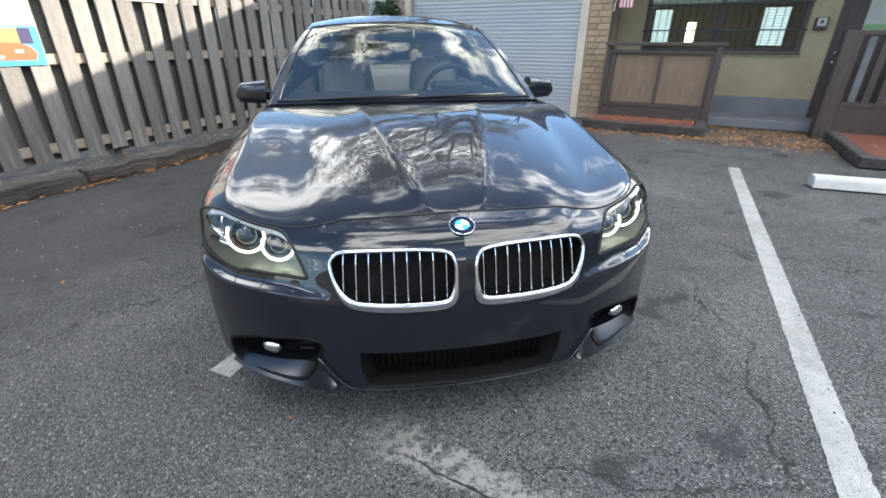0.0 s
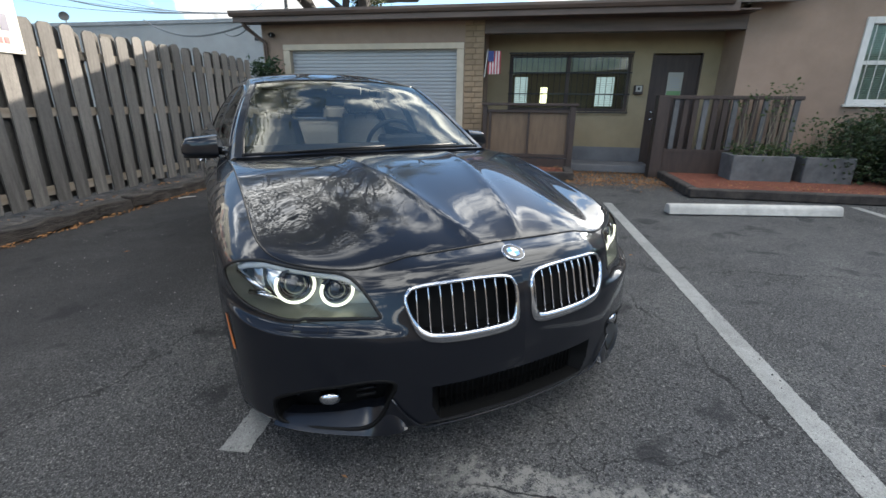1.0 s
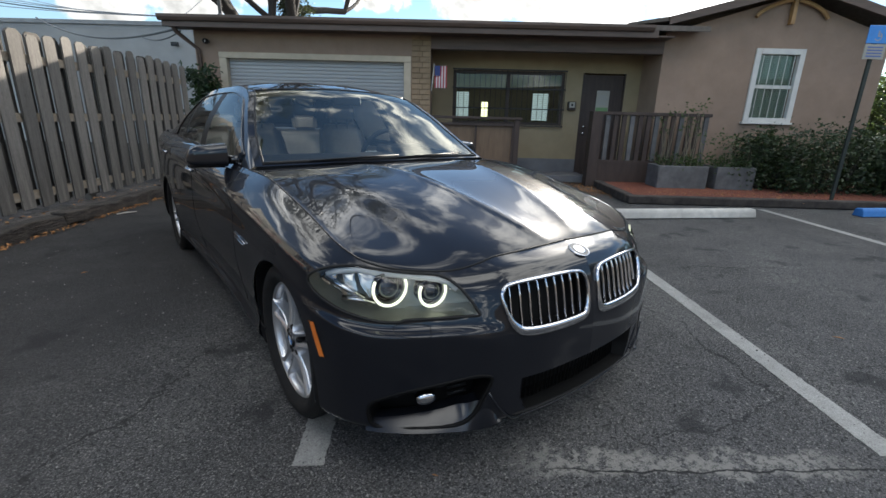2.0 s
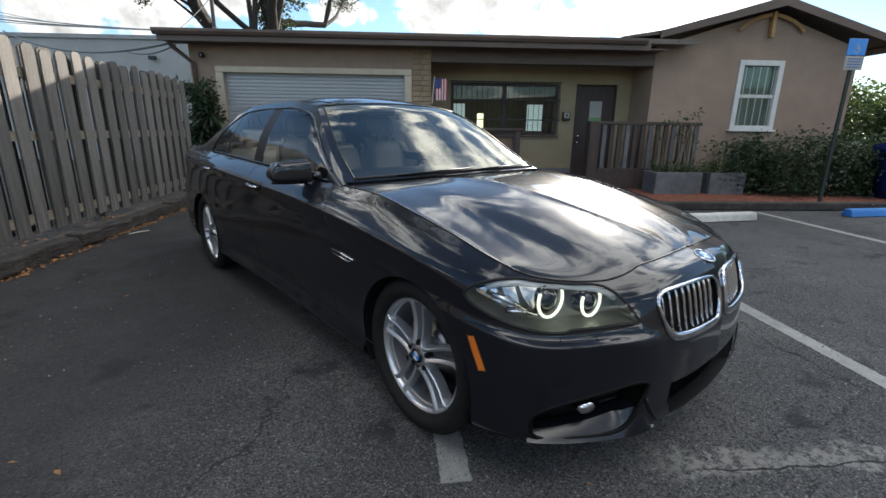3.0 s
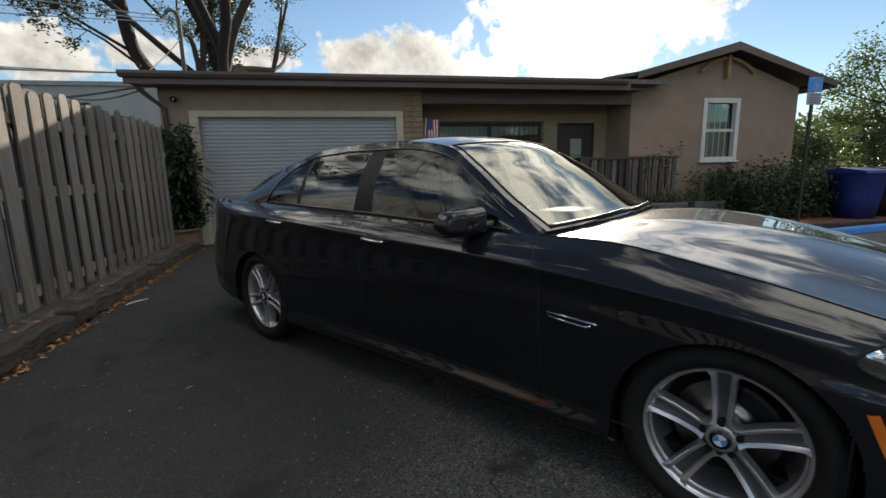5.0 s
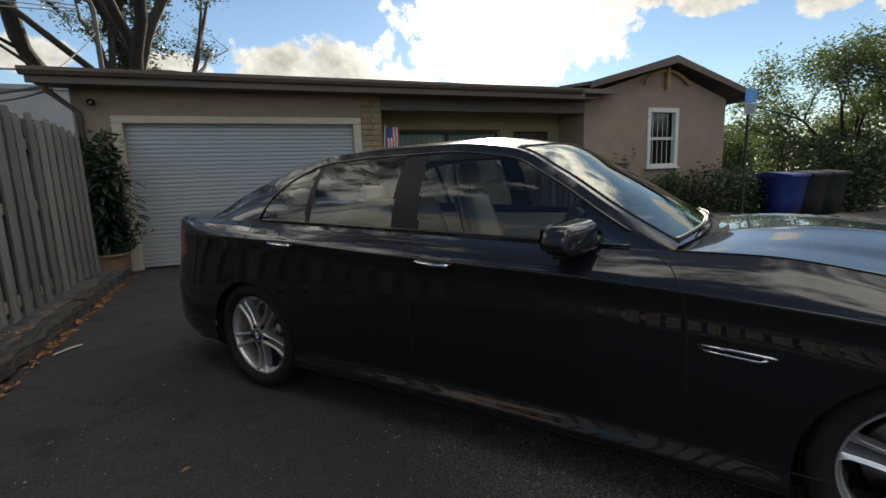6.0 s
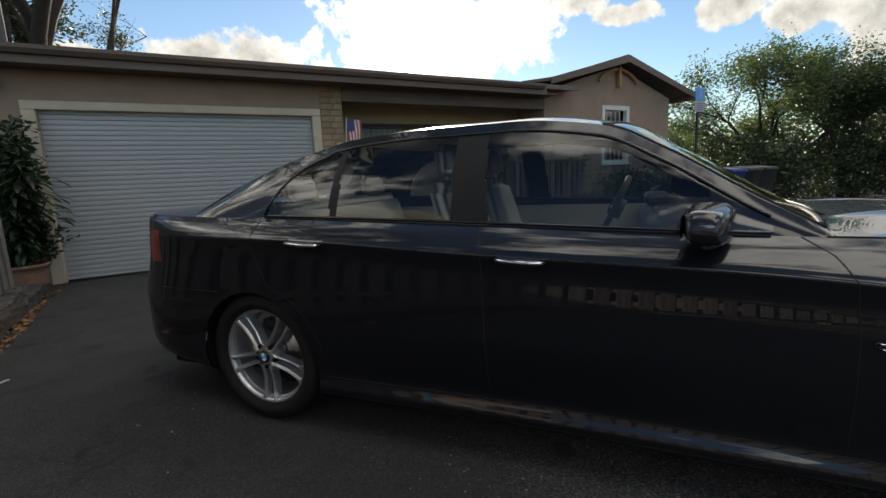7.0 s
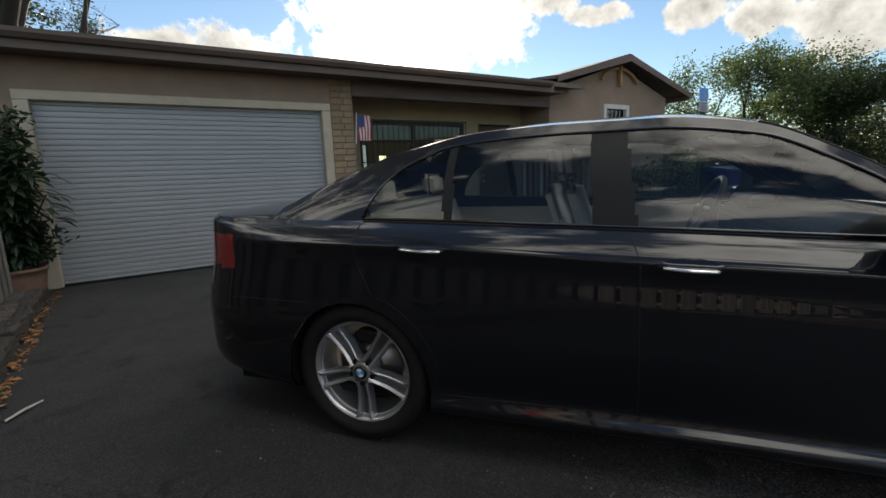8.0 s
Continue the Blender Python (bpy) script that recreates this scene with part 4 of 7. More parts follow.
station(6.10, (0.210, 0.16), (0.25, 0.080), (0.29, 0.030), (0.36, 0.008), (0.45, 0.0), (0.56, 0.0), (0.64, 0.014), (0.76, 0.050), (0.930, 0.064), (1.000, 0.060), (1.045, 0.058), (1.060, 0.080))

ST_ARC = np.array([s[0] for s in STATIONS])
ST_ZI = np.array([np.array(s[1]).ravel() for s in STATIONS])


@functools.lru_cache(maxsize=None)
def column(arc, n=90):
    """Heights and insets up the section at one arc."""
    c = pchip(np.array([arc]), ST_ARC, ST_ZI)[0].reshape(-1, 2)
    return pchip(np.linspace(0, 1, n), np.linspace(0, 1, len(c)), c).T


def skin(arc, z, off=0.0):
    """A point on the body (right half, x positive), off metres proud of it."""
    zs, ins = column(arc)
    i = float(np.interp(z, zs, ins)) - off
    x, y, nx, ny = (float(np.interp(arc, PLAN[0], PLAN[k])) for k in (1, 2, 3, 4))
    return Vector((x - nx * i, y - ny * i, z))


@functools.lru_cache(maxsize=None)
def top_z(arc):
    return float(pchip(np.array([arc]), ST_ARC, ST_ZI)[0][-2])

# ---- car: parts ----
def paint_mat():
    m = mat("dark_blue_metallic_paint", (0.0068, 0.0078, 0.0112), 0.35, 0.0, col2=(0.0056, 0.0064, 0.0092), scale=400, coat=1.0, spec=0.08)
    b = m.node_tree.nodes["Principled BSDF"]
    b.inputs["Coat Roughness"].default_value = 0.015
    b.inputs["Coat IOR"].default_value = 1.47
    return m


M_PAINT = paint_mat()
M_BLADE = paint_mat()
M_BLADE.name = "dull_blade_paint"
M_BLADE.node_tree.nodes["Principled BSDF"].inputs["Coat Roughness"].default_value = 0.22
M_CHROME = mat("chrome", (0.66, 0.67, 0.69), 0.05, 1.0, col2=(0.60, 0.61, 0.64), scale=5)
M_BLACK = mat("black_plastic", (0.009, 0.009, 0.0095), 0.5, scale=30, spec=0.25)
M_GLOSSBLACK = mat("gloss_black", (0.006, 0.006, 0.007), 0.08, scale=10, coat=0.5)
M_GAP = mat("rubber_gap", (0.004, 0.004, 0.004), 0.8, scale=10)
M_GRILLE = mat("grille_black", (0.004, 0.004, 0.004), 0.6, scale=30, spec=0.15)
M_TYRE = mat("tyre_rubber", (0.009, 0.009, 0.0095), 0.8, scale=25, col2=(0.014, 0.0135, 0.013), bump=0.001, bump_scale=200, spec=0.25)
M_ALLOY = mat("silver_alloy", (0.60, 0.61, 0.63), 0.34, 0.85, col2=(0.52, 0.53, 0.55), scale=6, rough_var=0.06)
M_WEB = mat("dark_alloy", (0.15, 0.153, 0.158), 0.45, 0.7, col2=(0.11, 0.113, 0.118), scale=6)
M_DISC = mat("brake_steel", (0.35, 0.34, 0.33), 0.35, 1.0, col2=(0.25, 0.22, 0.20), scale=20)
M_LEATHER = mat("cream_leather", (0.58, 0.52, 0.43), 0.5, scale=40, col2=(0.52, 0.46, 0.38), bump=0.001, bump_scale=180)
M_DASH = mat("dash_plastic", (0.03, 0.03, 0.032), 0.6, scale=60, bump=0.0005, bump_scale=300)
M_CARGLASS = glass_mat("car_glass", (0.52, 0.56, 0.55), 0.0, 1.1)
M_CARGLASS.node_tree.nodes["Glossy BSDF"].inputs[0].default_value = (1.0, 0.99, 0.88, 1)
M_SIDEGLASS = glass_mat("side_glass", (0.52, 0.59, 0.63), 0.0, 0.56)
M_LENS = glass_mat("headlight_lens", (0.93, 0.94, 0.93), 0.0, 0.45)
M_HLBOWL = mat("headlight_bowl", (0.32, 0.33, 0.29), 0.32, 0.4, col2=(0.22, 0.23, 0.20), scale=9)
M_FACET = mat("facet_metal", (0.45, 0.46, 0.46), 0.18, 1.0, col2=(0.36, 0.37, 0.37), scale=7)
M_BROW = mat("pale_light_bar", (0.55, 0.58, 0.60), 0.2, scale=9, col2=(0.48, 0.50, 0.52), coat=0.5)
M_RING = glow_mat("ring_light", (0.97, 1.0, 0.74), 0.19)
M_AMBER = mat("amber_lens", (0.75, 0.20, 0.02), 0.3, scale=20, col2=(0.65, 0.16, 0.015), coat=0.6)
M_RED = mat("red_lens", (0.26, 0.010, 0.014), 0.15, scale=20, coat=1.0)
M_BLUE = flat("badge_blue", (0.05, 0.28, 0.70), 0.3, coat=0.8)
M_BADGEWHITE = flat("badge_white", (0.8, 0.8, 0.8), 0.3, coat=0.8)

HEADLIGHT = [(0.520, 0.619), (0.530, 0.636), (0.553, 0.668), (0.592, 0.708), (0.655, 0.736), (0.79, 0.746), (0.90, 0.754), (1.00, 0.762), (1.09, 0.752), (1.15, 0.728), (1.175, 0.700),
             (1.15, 0.672), (1.06, 0.640), (0.96, 0.612), (0.87, 0.596), (0.80, 0.597), (0.77, 0.605), (0.66, 0.611), (0.56, 0.615)]
KIDNEY = [(0.434, 0.665), (0.425, 0.692), (0.40, 0.706), (0.33, 0.712), (0.20, 0.715), (0.10, 0.711), (0.052, 0.701), (0.034, 0.672), (0.032, 0.62), (0.040, 0.565), (0.062, 0.544),
          (0.12, 0.538), (0.24, 0.539), (0.335, 0.546), (0.38, 0.562), (0.412, 0.603)]
FOGHOLE = [(0.475, 0.395), (0.53, 0.412), (0.62, 0.400), (0.75, 0.372), (0.84, 0.340), (0.895, 0.305), (0.90, 0.250), (0.87, 0.215), (0.75, 0.215), (0.60, 0.222), (0.535, 0.26), (0.50, 0.33)]
INTAKE_X, INTAKE_Z0, INTAKE_Z1 = 0.355, 0.232, 0.372


def inside(p, poly_pts):
    x, y = p
    c = False
    for (x0, y0), (x1, y1) in zip(poly_pts, poly_pts[1:] + poly_pts[:1]):
        if (y0 > y) != (y1 > y) and x < (x1 - x0) * (y - y0) / (y1 - y0) + x0:
            c = not c
    return c


def in_intake(a, z):
    return z > INTAKE_Z0 and z < INTAKE_Z1 and a < INTAKE_X - 0.55 * max(0.29 - z, 0)


def fender_seam(z):
    return float(np.interp(z, (0.3, 0.70, 0.84, 0.91, 0.96), (2.12, 2.13, 2.146, 2.187, 2.26)))


def b_seam(z):
    return float(np.interp(z, (0.3, 0.89, 1.0), (3.26, 3.275, 3.308)))


def rear_seam(z):
    if z < 0.40:
        return arc_at_y(2.585)
    if z < 0.715:
        return arc_at_y(AXLE_R - math.sqrt(max(0.405 ** 2 - (z - ARCH_Z) ** 2, 0.0)))
    return arc_at_y(float(np.interp(z, (0.715, 0.85, 1.03), (2.862, 2.93, 2.95))))


def panel_of(a, z):
    if inside((a, z), HEADLIGHT) or inside((a, z), KIDNEY) or inside((a, z), FOGHOLE) or in_intake(a, z):
        return None
    if a < 1.06 or (a < 1.36 and z < 0.607):
        return "front_bumper"
    if a > 1.6 and a < 4.15 and z < 0.285:
        return "side_skirt"
    if a < fender_seam(z):
        return "front_fender"
    if a < b_seam(z):
        return "front_door"
    if a < rear_seam(z):
        return "rear_door"
    if a > 5.12 and a < 5.62 and 0.80 < z < 0.965:
        return "tail_light"
    if a > 4.72 and z < 0.665:
        return "rear_bumper"
    if a < 5.62:
        return "rear_quarter"
    return "tail_panel"


def body_grid():
    """Columns of points up the right half of the body; arch columns start at the arch."""
    cols = [(a, None) for a in np.arange(0, 1.18, 0.0075)]
    end = PLAN[0][-1]
    for a in np.arange(1.18, end, 0.014):
        y = float(np.interp(a, PLAN[0], PLAN[2]))
        if min(abs(y - AXLE_F), abs(y - AXLE_R)) > ARCH_R + 0.004:
            cols.append((a, None))
    cols.append((end, None))
    for c in (AXLE_F, AXLE_R):
        for k in range(57):
            th = math.pi * k / 56
            y = c - ARCH_R * math.cos(th)
            cols.append((arc_at_y(y), ARCH_Z + ARCH_R * math.sin(th)))
        cols.append((arc_at_y(c - ARCH_R) - 0.002, None))
        cols.append((arc_at_y(c + ARCH_R) + 0.002, None))
    cols.sort(key=lambda q: q[0])
    v = np.linspace(0, 1, 72)
    pts, par, nrm, low = [], [], [], []
    for a, zb in cols:
        zs, ins = column(a, 240)
        w = np.linspace(0, 1, 240)
        v0 = 0.0 if zb is None else float(np.interp(zb, zs, w))
        vv = np.maximum(v, v0)
        low.append(v0 if zb is not None else -1.0)
        z, i = np.interp(vv, w, zs), np.interp(vv, w, ins)
        x, y, nx, ny = (float(np.interp(a, PLAN[0], PLAN[k])) for k in (1, 2, 3, 4))
        # rolled arch lip: the skin swells a little towards the wheel opening
        r = np.minimum(np.hypot(y - AXLE_F, z - ARCH_Z), np.hypot(y - AXLE_R, z - ARCH_Z)) - ARCH_R
        i = i - 0.005 * np.exp(-np.maximum(r, 0) / 0.03) * (r > -0.01)
        pts.append(np.stack([np.maximum(x - nx * i, 0.0) if a < 0.01 or a > end - 0.01 else x - nx * i, y - ny * i, z], 1))
        par.append(np.stack([np.full_like(z, a), z], 1))
        d = []
        for e in (-0.022, 0.022):
            ae = min(max(a + e, 0.0), end)
            zs, ins = column(ae, 240)
            z2, i2 = np.interp(vv, w, zs), np.interp(vv, w, ins)
            x, y, nx, ny = (float(np.interp(ae, PLAN[0], PLAN[k])) for k in (1, 2, 3, 4))
            r = np.minimum(np.hypot(y - AXLE_F, z2 - ARCH_Z), np.hypot(y - AXLE_R, z2 - ARCH_Z)) - ARCH_R
            i2 = i2 - 0.005 * np.exp(-np.maximum(r, 0) / 0.03) * (r > -0.06)
            d.append(np.stack([x - nx * i2, y - ny * i2, z2], 1))
        w3 = np.clip(vv[:, None] + np.array((-0.006, 0.006)), 0, 1)
        zs, ins = column(a, 240)
        x, y, nx, ny = (float(np.interp(a, PLAN[0], PLAN[k])) for k in (1, 2, 3, 4))
        up = []
        for k in (0, 1):
            z3, i3 = np.interp(w3[:, k], w, zs), np.interp(w3[:, k], w, ins)
            up.append(np.stack([x - nx * i3, y - ny * i3, z3], 1))
        n = np.cross(d[1] - d[0], up[1] - up[0])
        nrm.append(n / np.maximum(np.linalg.norm(n, axis=-1, keepdims=True), 1e-12))
    return np.array(pts), np.array(par), np.array(nrm), low, v


def mesh_np(name, verts, faces, normals, material, parent, label=""):
    me = bpy.data.meshes.new(name)
    me.from_pydata(verts.tolist(), [], faces)
    me.materials.append(material)
    me.shade_smooth()
    if normals is not None:
        me.normals_split_custom_set_from_vertices(normals.tolist())
    ob = new(name, me)
    ob.parent = parent
    if label:
        ob["label"] = label
    return ob


def grid_normals(p):
    du, dv = np.gradient(p, axis=0), np.gradient(p, axis=1)
    n = np.cross(du, dv)
    return n / np.maximum(np.linalg.norm(n, axis=-1, keepdims=True), 1e-12)


def sheet(name, p, material, parent, label="", keep=None, flip=False, normals=None):
    """A smooth grid surface p[i, j]; keep(i, j): which cells stay."""
    nrm = grid_normals(p) if normals is None else normals
    if flip:
        nrm = -nrm
    nu, nv = p.shape[:2]
    use, faces = {}, []
    for i in range(nu - 1):
        for j in range(nv - 1):
            if keep is None or keep(i, j):
                q = [(i, j), (i + 1, j), (i + 1, j + 1), (i, j + 1)]
                if flip:
                    q = q[::-1]
                faces.append([use.setdefault(k, len(use)) for k in q])
    if not faces:
        return None
    keys = list(use)
    verts = np.array([p[k] for k in keys])
    return mesh_np(name, verts, faces, np.array([nrm[k] for k in keys]), material, parent, label)


def mirrored(p, s):
    q = p.copy()
    q[..., 0] *= s
    return q


car = thing("car", "parked dark blue-black metallic sedan with chrome kidney grille and silver wheels", "car", Matrix.Translation((CAR_X, 0, 0)))
PTS, PAR, NRM, LOW, ROWS = body_grid()
cent = (PAR[:-1, :-1] + PAR[1:, :-1] + PAR[1:, 1:] + PAR[:-1, 1:]) / 4


def in_arch(i, j):
    """Cells inside a wheel opening."""
    shut = [q > 0 and ROWS[j + 1] <= q for q in LOW[i:i + 2]]
    return all(shut) or (any(shut) and min(LOW[i:i + 2]) < 0)


KIND = [[None if in_arch(i, j) else panel_of(*cent[i, j]) for j in range(cent.shape[1])] for i in range(cent.shape[0])]
LABELS = {"tail_light": "red tail light", "side_skirt": "dark painted side skirt"}
for s in (1, -1):
    p = mirrored(PTS, s)
    nn = mirrored(NRM, s)
    for kind in ("front_bumper", "front_fender", "front_door", "rear_door", "rear_quarter", "side_skirt", "rear_bumper", "tail_panel", "tail_light"):
        sheet(kind, p, M_RED if kind == "tail_light" else M_PAINT, car, LABELS.get(kind, ""), lambda i, j: KIND[i][j] == kind, flip=s < 0, normals=nn if s > 0 else -nn)


def on(s, a, z, off=0.0):
    q = skin(a, z, off)
    return Vector((q.x * s, q.y, q.z))


def closed_strip(bm, rings):
    """Faces between closed rings of equal length."""
    vs = [[bm.verts.new(p) for p in r] for r in rings]
    n = len(vs[0])
    for a, b in zip(vs, vs[1:]):
        for k in range(n):
            bm.faces.new((a[k], a[(k + 1) % n], b[(k + 1) % n], b[k]))
    return bm


def smooth_loop(pts, per=5):
    """Closed Catmull-Rom through the points."""
    out = []
    n = len(pts)
    for i in range(n):
        a, b, c, d = (np.array(pts[(i + k) % n], float) for k in (-1, 0, 1, 2))
        for t in np.arange(per) / per:
            out.append(tuple(0.5 * (2 * b + (c - a) * t + (2 * a - 5 * b + 4 * c - d) * t * t + (3 * b - a - 3 * c + d) * t ** 3)))
    return out


def loop_tube(bm, s, loop, r, off, squash=1.0, low=1.0):
    """A closed bead on the skin round a loop of (arc, z); low: extra thickness at the foot."""
    n = len(loop)
    c = [on(s, a, z, off) for a, z in loop]
    o = [on(s, a, z, off + 0.02) for a, z in loop]
    zmin, zmax = min(z for _, z in loop), max(z for _, z in loop)
    rings = []
    for k in range(n):
        t = (c[(k + 1) % n] - c[k - 1]).normalized()
        nn = (o[k] - c[k]).normalized()
        nn = (nn - t * nn.dot(t)).normalized()
        u = t.cross(nn)
        f = 1 + (low - 1) * max(0.0, 1 - (loop[k][1] - zmin) / (zmax - zmin) * 2.2)
        rings.append([c[k] + u * (r * f * math.cos(q)) + nn * (r * squash * math.sin(q)) for q in [m * math.tau / 10 for m in range(10)]])
    vs = [[bm.verts.new(p) for p in ring] for ring in rings]
    for i in range(n):
        a, b = vs[i], vs[(i + 1) % n]
        for k in range(10):
            bm.faces.new((a[k], a[(k + 1) % 10], b[(k + 1) % 10], b[k]))
    bmesh.ops.recalc_face_normals(bm, faces=bm.faces)
    return bm


def skin_patch(s, loop, off, rings=7):
    """A filled patch that follows the skin inside a loop."""
    ca, cz = np.mean([p[0] for p in loop]), np.mean([p[1] for p in loop])
    bm = bmesh.new()
    vs = []
    for r in range(rings):
        f = 1 - r / rings
        vs.append([bm.verts.new(on(s, ca + (a - ca) * f, cz + (z - cz) * f, off)) for a, z in loop])
    mid = bm.verts.new(on(s, ca, cz, off))
    n = len(loop)
    for a, b in zip(vs, vs[1:]):
        for k in range(n):
            bm.faces.new((a[k], a[(k + 1) % n], b[(k + 1) % n], b[k]))
    for k in range(n):
        bm.faces.new((vs[-1][k], vs[-1][(k + 1) % n], mid))
    bmesh.ops.recalc_face_normals(bm, faces=bm.faces)
    mean = sum((f.normal for f in bm.faces), Vector())
    if mean.y > 0:
        bmesh.ops.reverse_faces(bm, faces=bm.faces)
    return bm


def recess(s, loop, off0, off1):
    """Side walls from the skin down to a depth."""
    bm = closed_strip(bmesh.new(), [[on(s, a, z, off0 + (off1 - off0) * k / 3) for a, z in loop] for k in range(4)])
    bmesh.ops.recalc_face_normals(bm, faces=bm.faces)
    return bm


def disc(bm, r0, r1, x, n=32, a0=0.0, a1=math.tau):
    """A flat ring sector facing +x."""
    k = max(int(n * (a1 - a0) / math.tau), 2)
    p = [a0 + (a1 - a0) * i / k for i in range(k + 1)]
    i0 = [bm.verts.new((x, r0 * math.cos(a), r0 * math.sin(a))) for a in p]
    i1 = [bm.verts.new((x, r1 * math.cos(a), r1 * math.sin(a))) for a in p]
    for i in range(k):
        bm.faces.new((i0[i], i1[i], i1[i + 1], i0[i + 1]))
    return bm


def facing(centre, normal):
    """Matrix that puts +x along normal at centre, z up as far as it goes."""
    n = Vector(normal).normalized()
    u = Vector((0, 0, 1))
    u = (u - n * u.dot(n)).normalized()
    w = u.cross(n)
    return Matrix.Translation(centre) @ Matrix((n, w, u)).transposed().to_4x4()


def ring_torus(r, t, n=40, flat_top=1.0):
    bm = bmesh.new()
    vs = []
    for i in range(n):
        a = i * math.tau / n
        c, sn = math.cos(a), min(math.sin(a), flat_top)
        vs.append([bm.verts.new((t * math.sin(q), (r + t * math.cos(q)) * c, (r + t * math.cos(q)) * sn)) for q in [k * math.tau / 8 for k in range(8)]])
    for i in range(n):
        a, b = vs[i], vs[(i + 1) % n]
        for k in range(8):
            bm.faces.new((a[k], b[k], b[(k + 1) % 8], a[(k + 1) % 8]))
    bmesh.ops.recalc_face_normals(bm, faces=bm.faces)
    return bm


def arc_tube(r, t, a0, a1):
    """An open arc of light pipe, facing +x."""
    return tube(bmesh.new(), [(0, r * math.cos(a), r * math.sin(a)) for a in np.linspace(a0, a1, 34)], t, 8)


def roundel(parent, m, r):
    """A round badge: dark ring with a bright rim, blue and white quarters."""
    e = part("badge", lathe(bmesh.new(), [(0.001, 0.0), (r * 0.94, 0.0), (r, 0.002), (r, -0.004)], 36, "x"), M_CHROME, parent, "round badge", True)
    e.matrix_basis = m
    part("ring", disc(bmesh.new(), r * 0.60, r * 0.93, 0.0015), M_GLOSSBLACK, e)
    for k in range(4):
        part("quarter", disc(bmesh.new(), 0.0005, r * 0.56, 0.0018, 32, k * math.pi / 2, (k + 1) * math.pi / 2), M_BLUE if k % 2 else M_BADGEWHITE, e)
    return e


def open_tube(parent, name, pts, r, material, sides=6, label=""):
    return part(name, tube(bmesh.new(), pts, r, sides), material, parent, label, True)


for s in (1, -1):
    # headlight
    loop = smooth_loop(HEADLIGHT, 4)
    hl = part("headlight", recess(s, loop, -0.004, -0.115), M_HLBOWL, car, "lit headlight with two ring lights behind clear glass", True)
    part("reflector", skin_patch(s, loop, -0.115), M_HLBOWL, hl, "grey reflector bowl", True)
    part("lens", skin_patch(s, loop, 0.002, 9), M_LENS, hl, "clear lens", True).visible_shadow = False
    part("seal", loop_tube(bmesh.new(), s, loop, 0.0055, -0.001), M_GAP, hl, "black seal", True)
    for (cx, cy, cz), r in (((0.706, -0.507, 0.689), 0.061), ((0.590, -0.590, 0.679), 0.051)):
        nrm = Vector((0.08 * s, -0.99, 0.05))
        m = facing((cx * s, cy, cz), nrm)
        part("ring_light", arc_tube(r, 0.0050, math.pi * 0.83, math.pi * 2.17), M_RING, hl, "white ring light", True).matrix_basis = m
        part("projector", lathe(bmesh.new(), [(0.0005, 0.012), (r * 0.35, 0.008), (r * 0.62, -0.006), (r * 0.7, -0.02), (r * 0.72, -0.05)], 28, "x"), M_GLOSSBLACK, hl, "dark glass projector lens", True).matrix_basis = m
        part("collar", lathe(bmesh.new(), [(r * 0.74, -0.02), (r * 0.80, -0.008), (r * 0.9, -0.012), (r * 0.93, -0.05)], 28, "x"), M_GLOSSBLACK, hl, "black collar", True).matrix_basis = m
    brow = [on(s, a, z, -0.03) for a, z in ((0.588, 0.690), (0.62, 0.710), (0.66, 0.721), (0.78, 0.731), (0.90, 0.739), (0.99, 0.746), (1.07, 0.738), (1.11, 0.722))]
    open_tube(hl, "brow_light", brow, 0.0125, M_BROW, 8, "bright upper light strip")
    for a0, z0, a1, z1 in ((0.94, 0.655, 1.10, 0.715), (0.90, 0.64, 1.02, 0.66)):
        open_tube(hl, "reflector_fin", [on(s, a0, z0, -0.04), on(s, (a0 + a1) / 2, (z0 + z1) / 2 + 0.004, -0.03), on(s, a1, z1, -0.02)], 0.010, M_CHROME, 8)
    for k, lp in enumerate(([(0.915, 0.66), (0.955, 0.70), (0.985, 0.742), (0.93, 0.735), (0.88, 0.725)], [(0.965, 0.668), (1.03, 0.70), (1.06, 0.735), (1.01, 0.745), (0.985, 0.71)], [(0.93, 0.628), (1.03, 0.655), (1.10, 0.685), (1.05, 0.695), (0.96, 0.655)])):
        part("reflector_facet", skin_patch(s, lp, -0.030 - 0.008 * k, 2), M_FACET, hl, "chrome reflector facet")
    part("side_reflector", skin_patch(s, [(1.09, 0.69), (1.145, 0.705), (1.15, 0.722), (1.10, 0.735), (1.06, 0.72)], -0.028, 3), M_CHROME, hl, "", True)
    # washer cap outline on the ledge
    wl = smooth_loop([(0.70, 0.566), (0.80, 0.566), (0.815, 0.582), (0.79, 0.592), (0.71, 0.592), (0.69, 0.58)], 3)
    part("washer_cap", loop_tube(bmesh.new(), s, wl, 0.0014, 0.0), M_GAP, car, "outline of the headlight washer cap", True)

    # kidney grille
    loop = smooth_loop(KIDNEY, 4)
    kid = part("kidney_grille", loop_tube(bmesh.new(), s, loop, 0.0068, 0.003, 1.3, 2.7), M_CHROME, car, "chrome-framed kidney grille", True)
    part("backing", skin_patch(s, loop, -0.075), M_GRILLE, kid, "black backing", True)
    part("recess_wall", recess(s, loop, 0.0, -0.075), M_GRILLE, kid)
    for k in range(9):
        a = 0.062 + k * 0.0415
        zs = [z for z in np.arange(0.53, 0.72, 0.002) if inside((a, z), loop)]
        if not zs:
            continue
        z0, z1 = min(zs), max(zs)
        bm = bmesh.new()
        rows = []
        for i in range(9):
            z = z0 + (z1 - z0) * i / 8
            c, d = on(s, a, z, -0.012), on(s, a, z, -0.024)
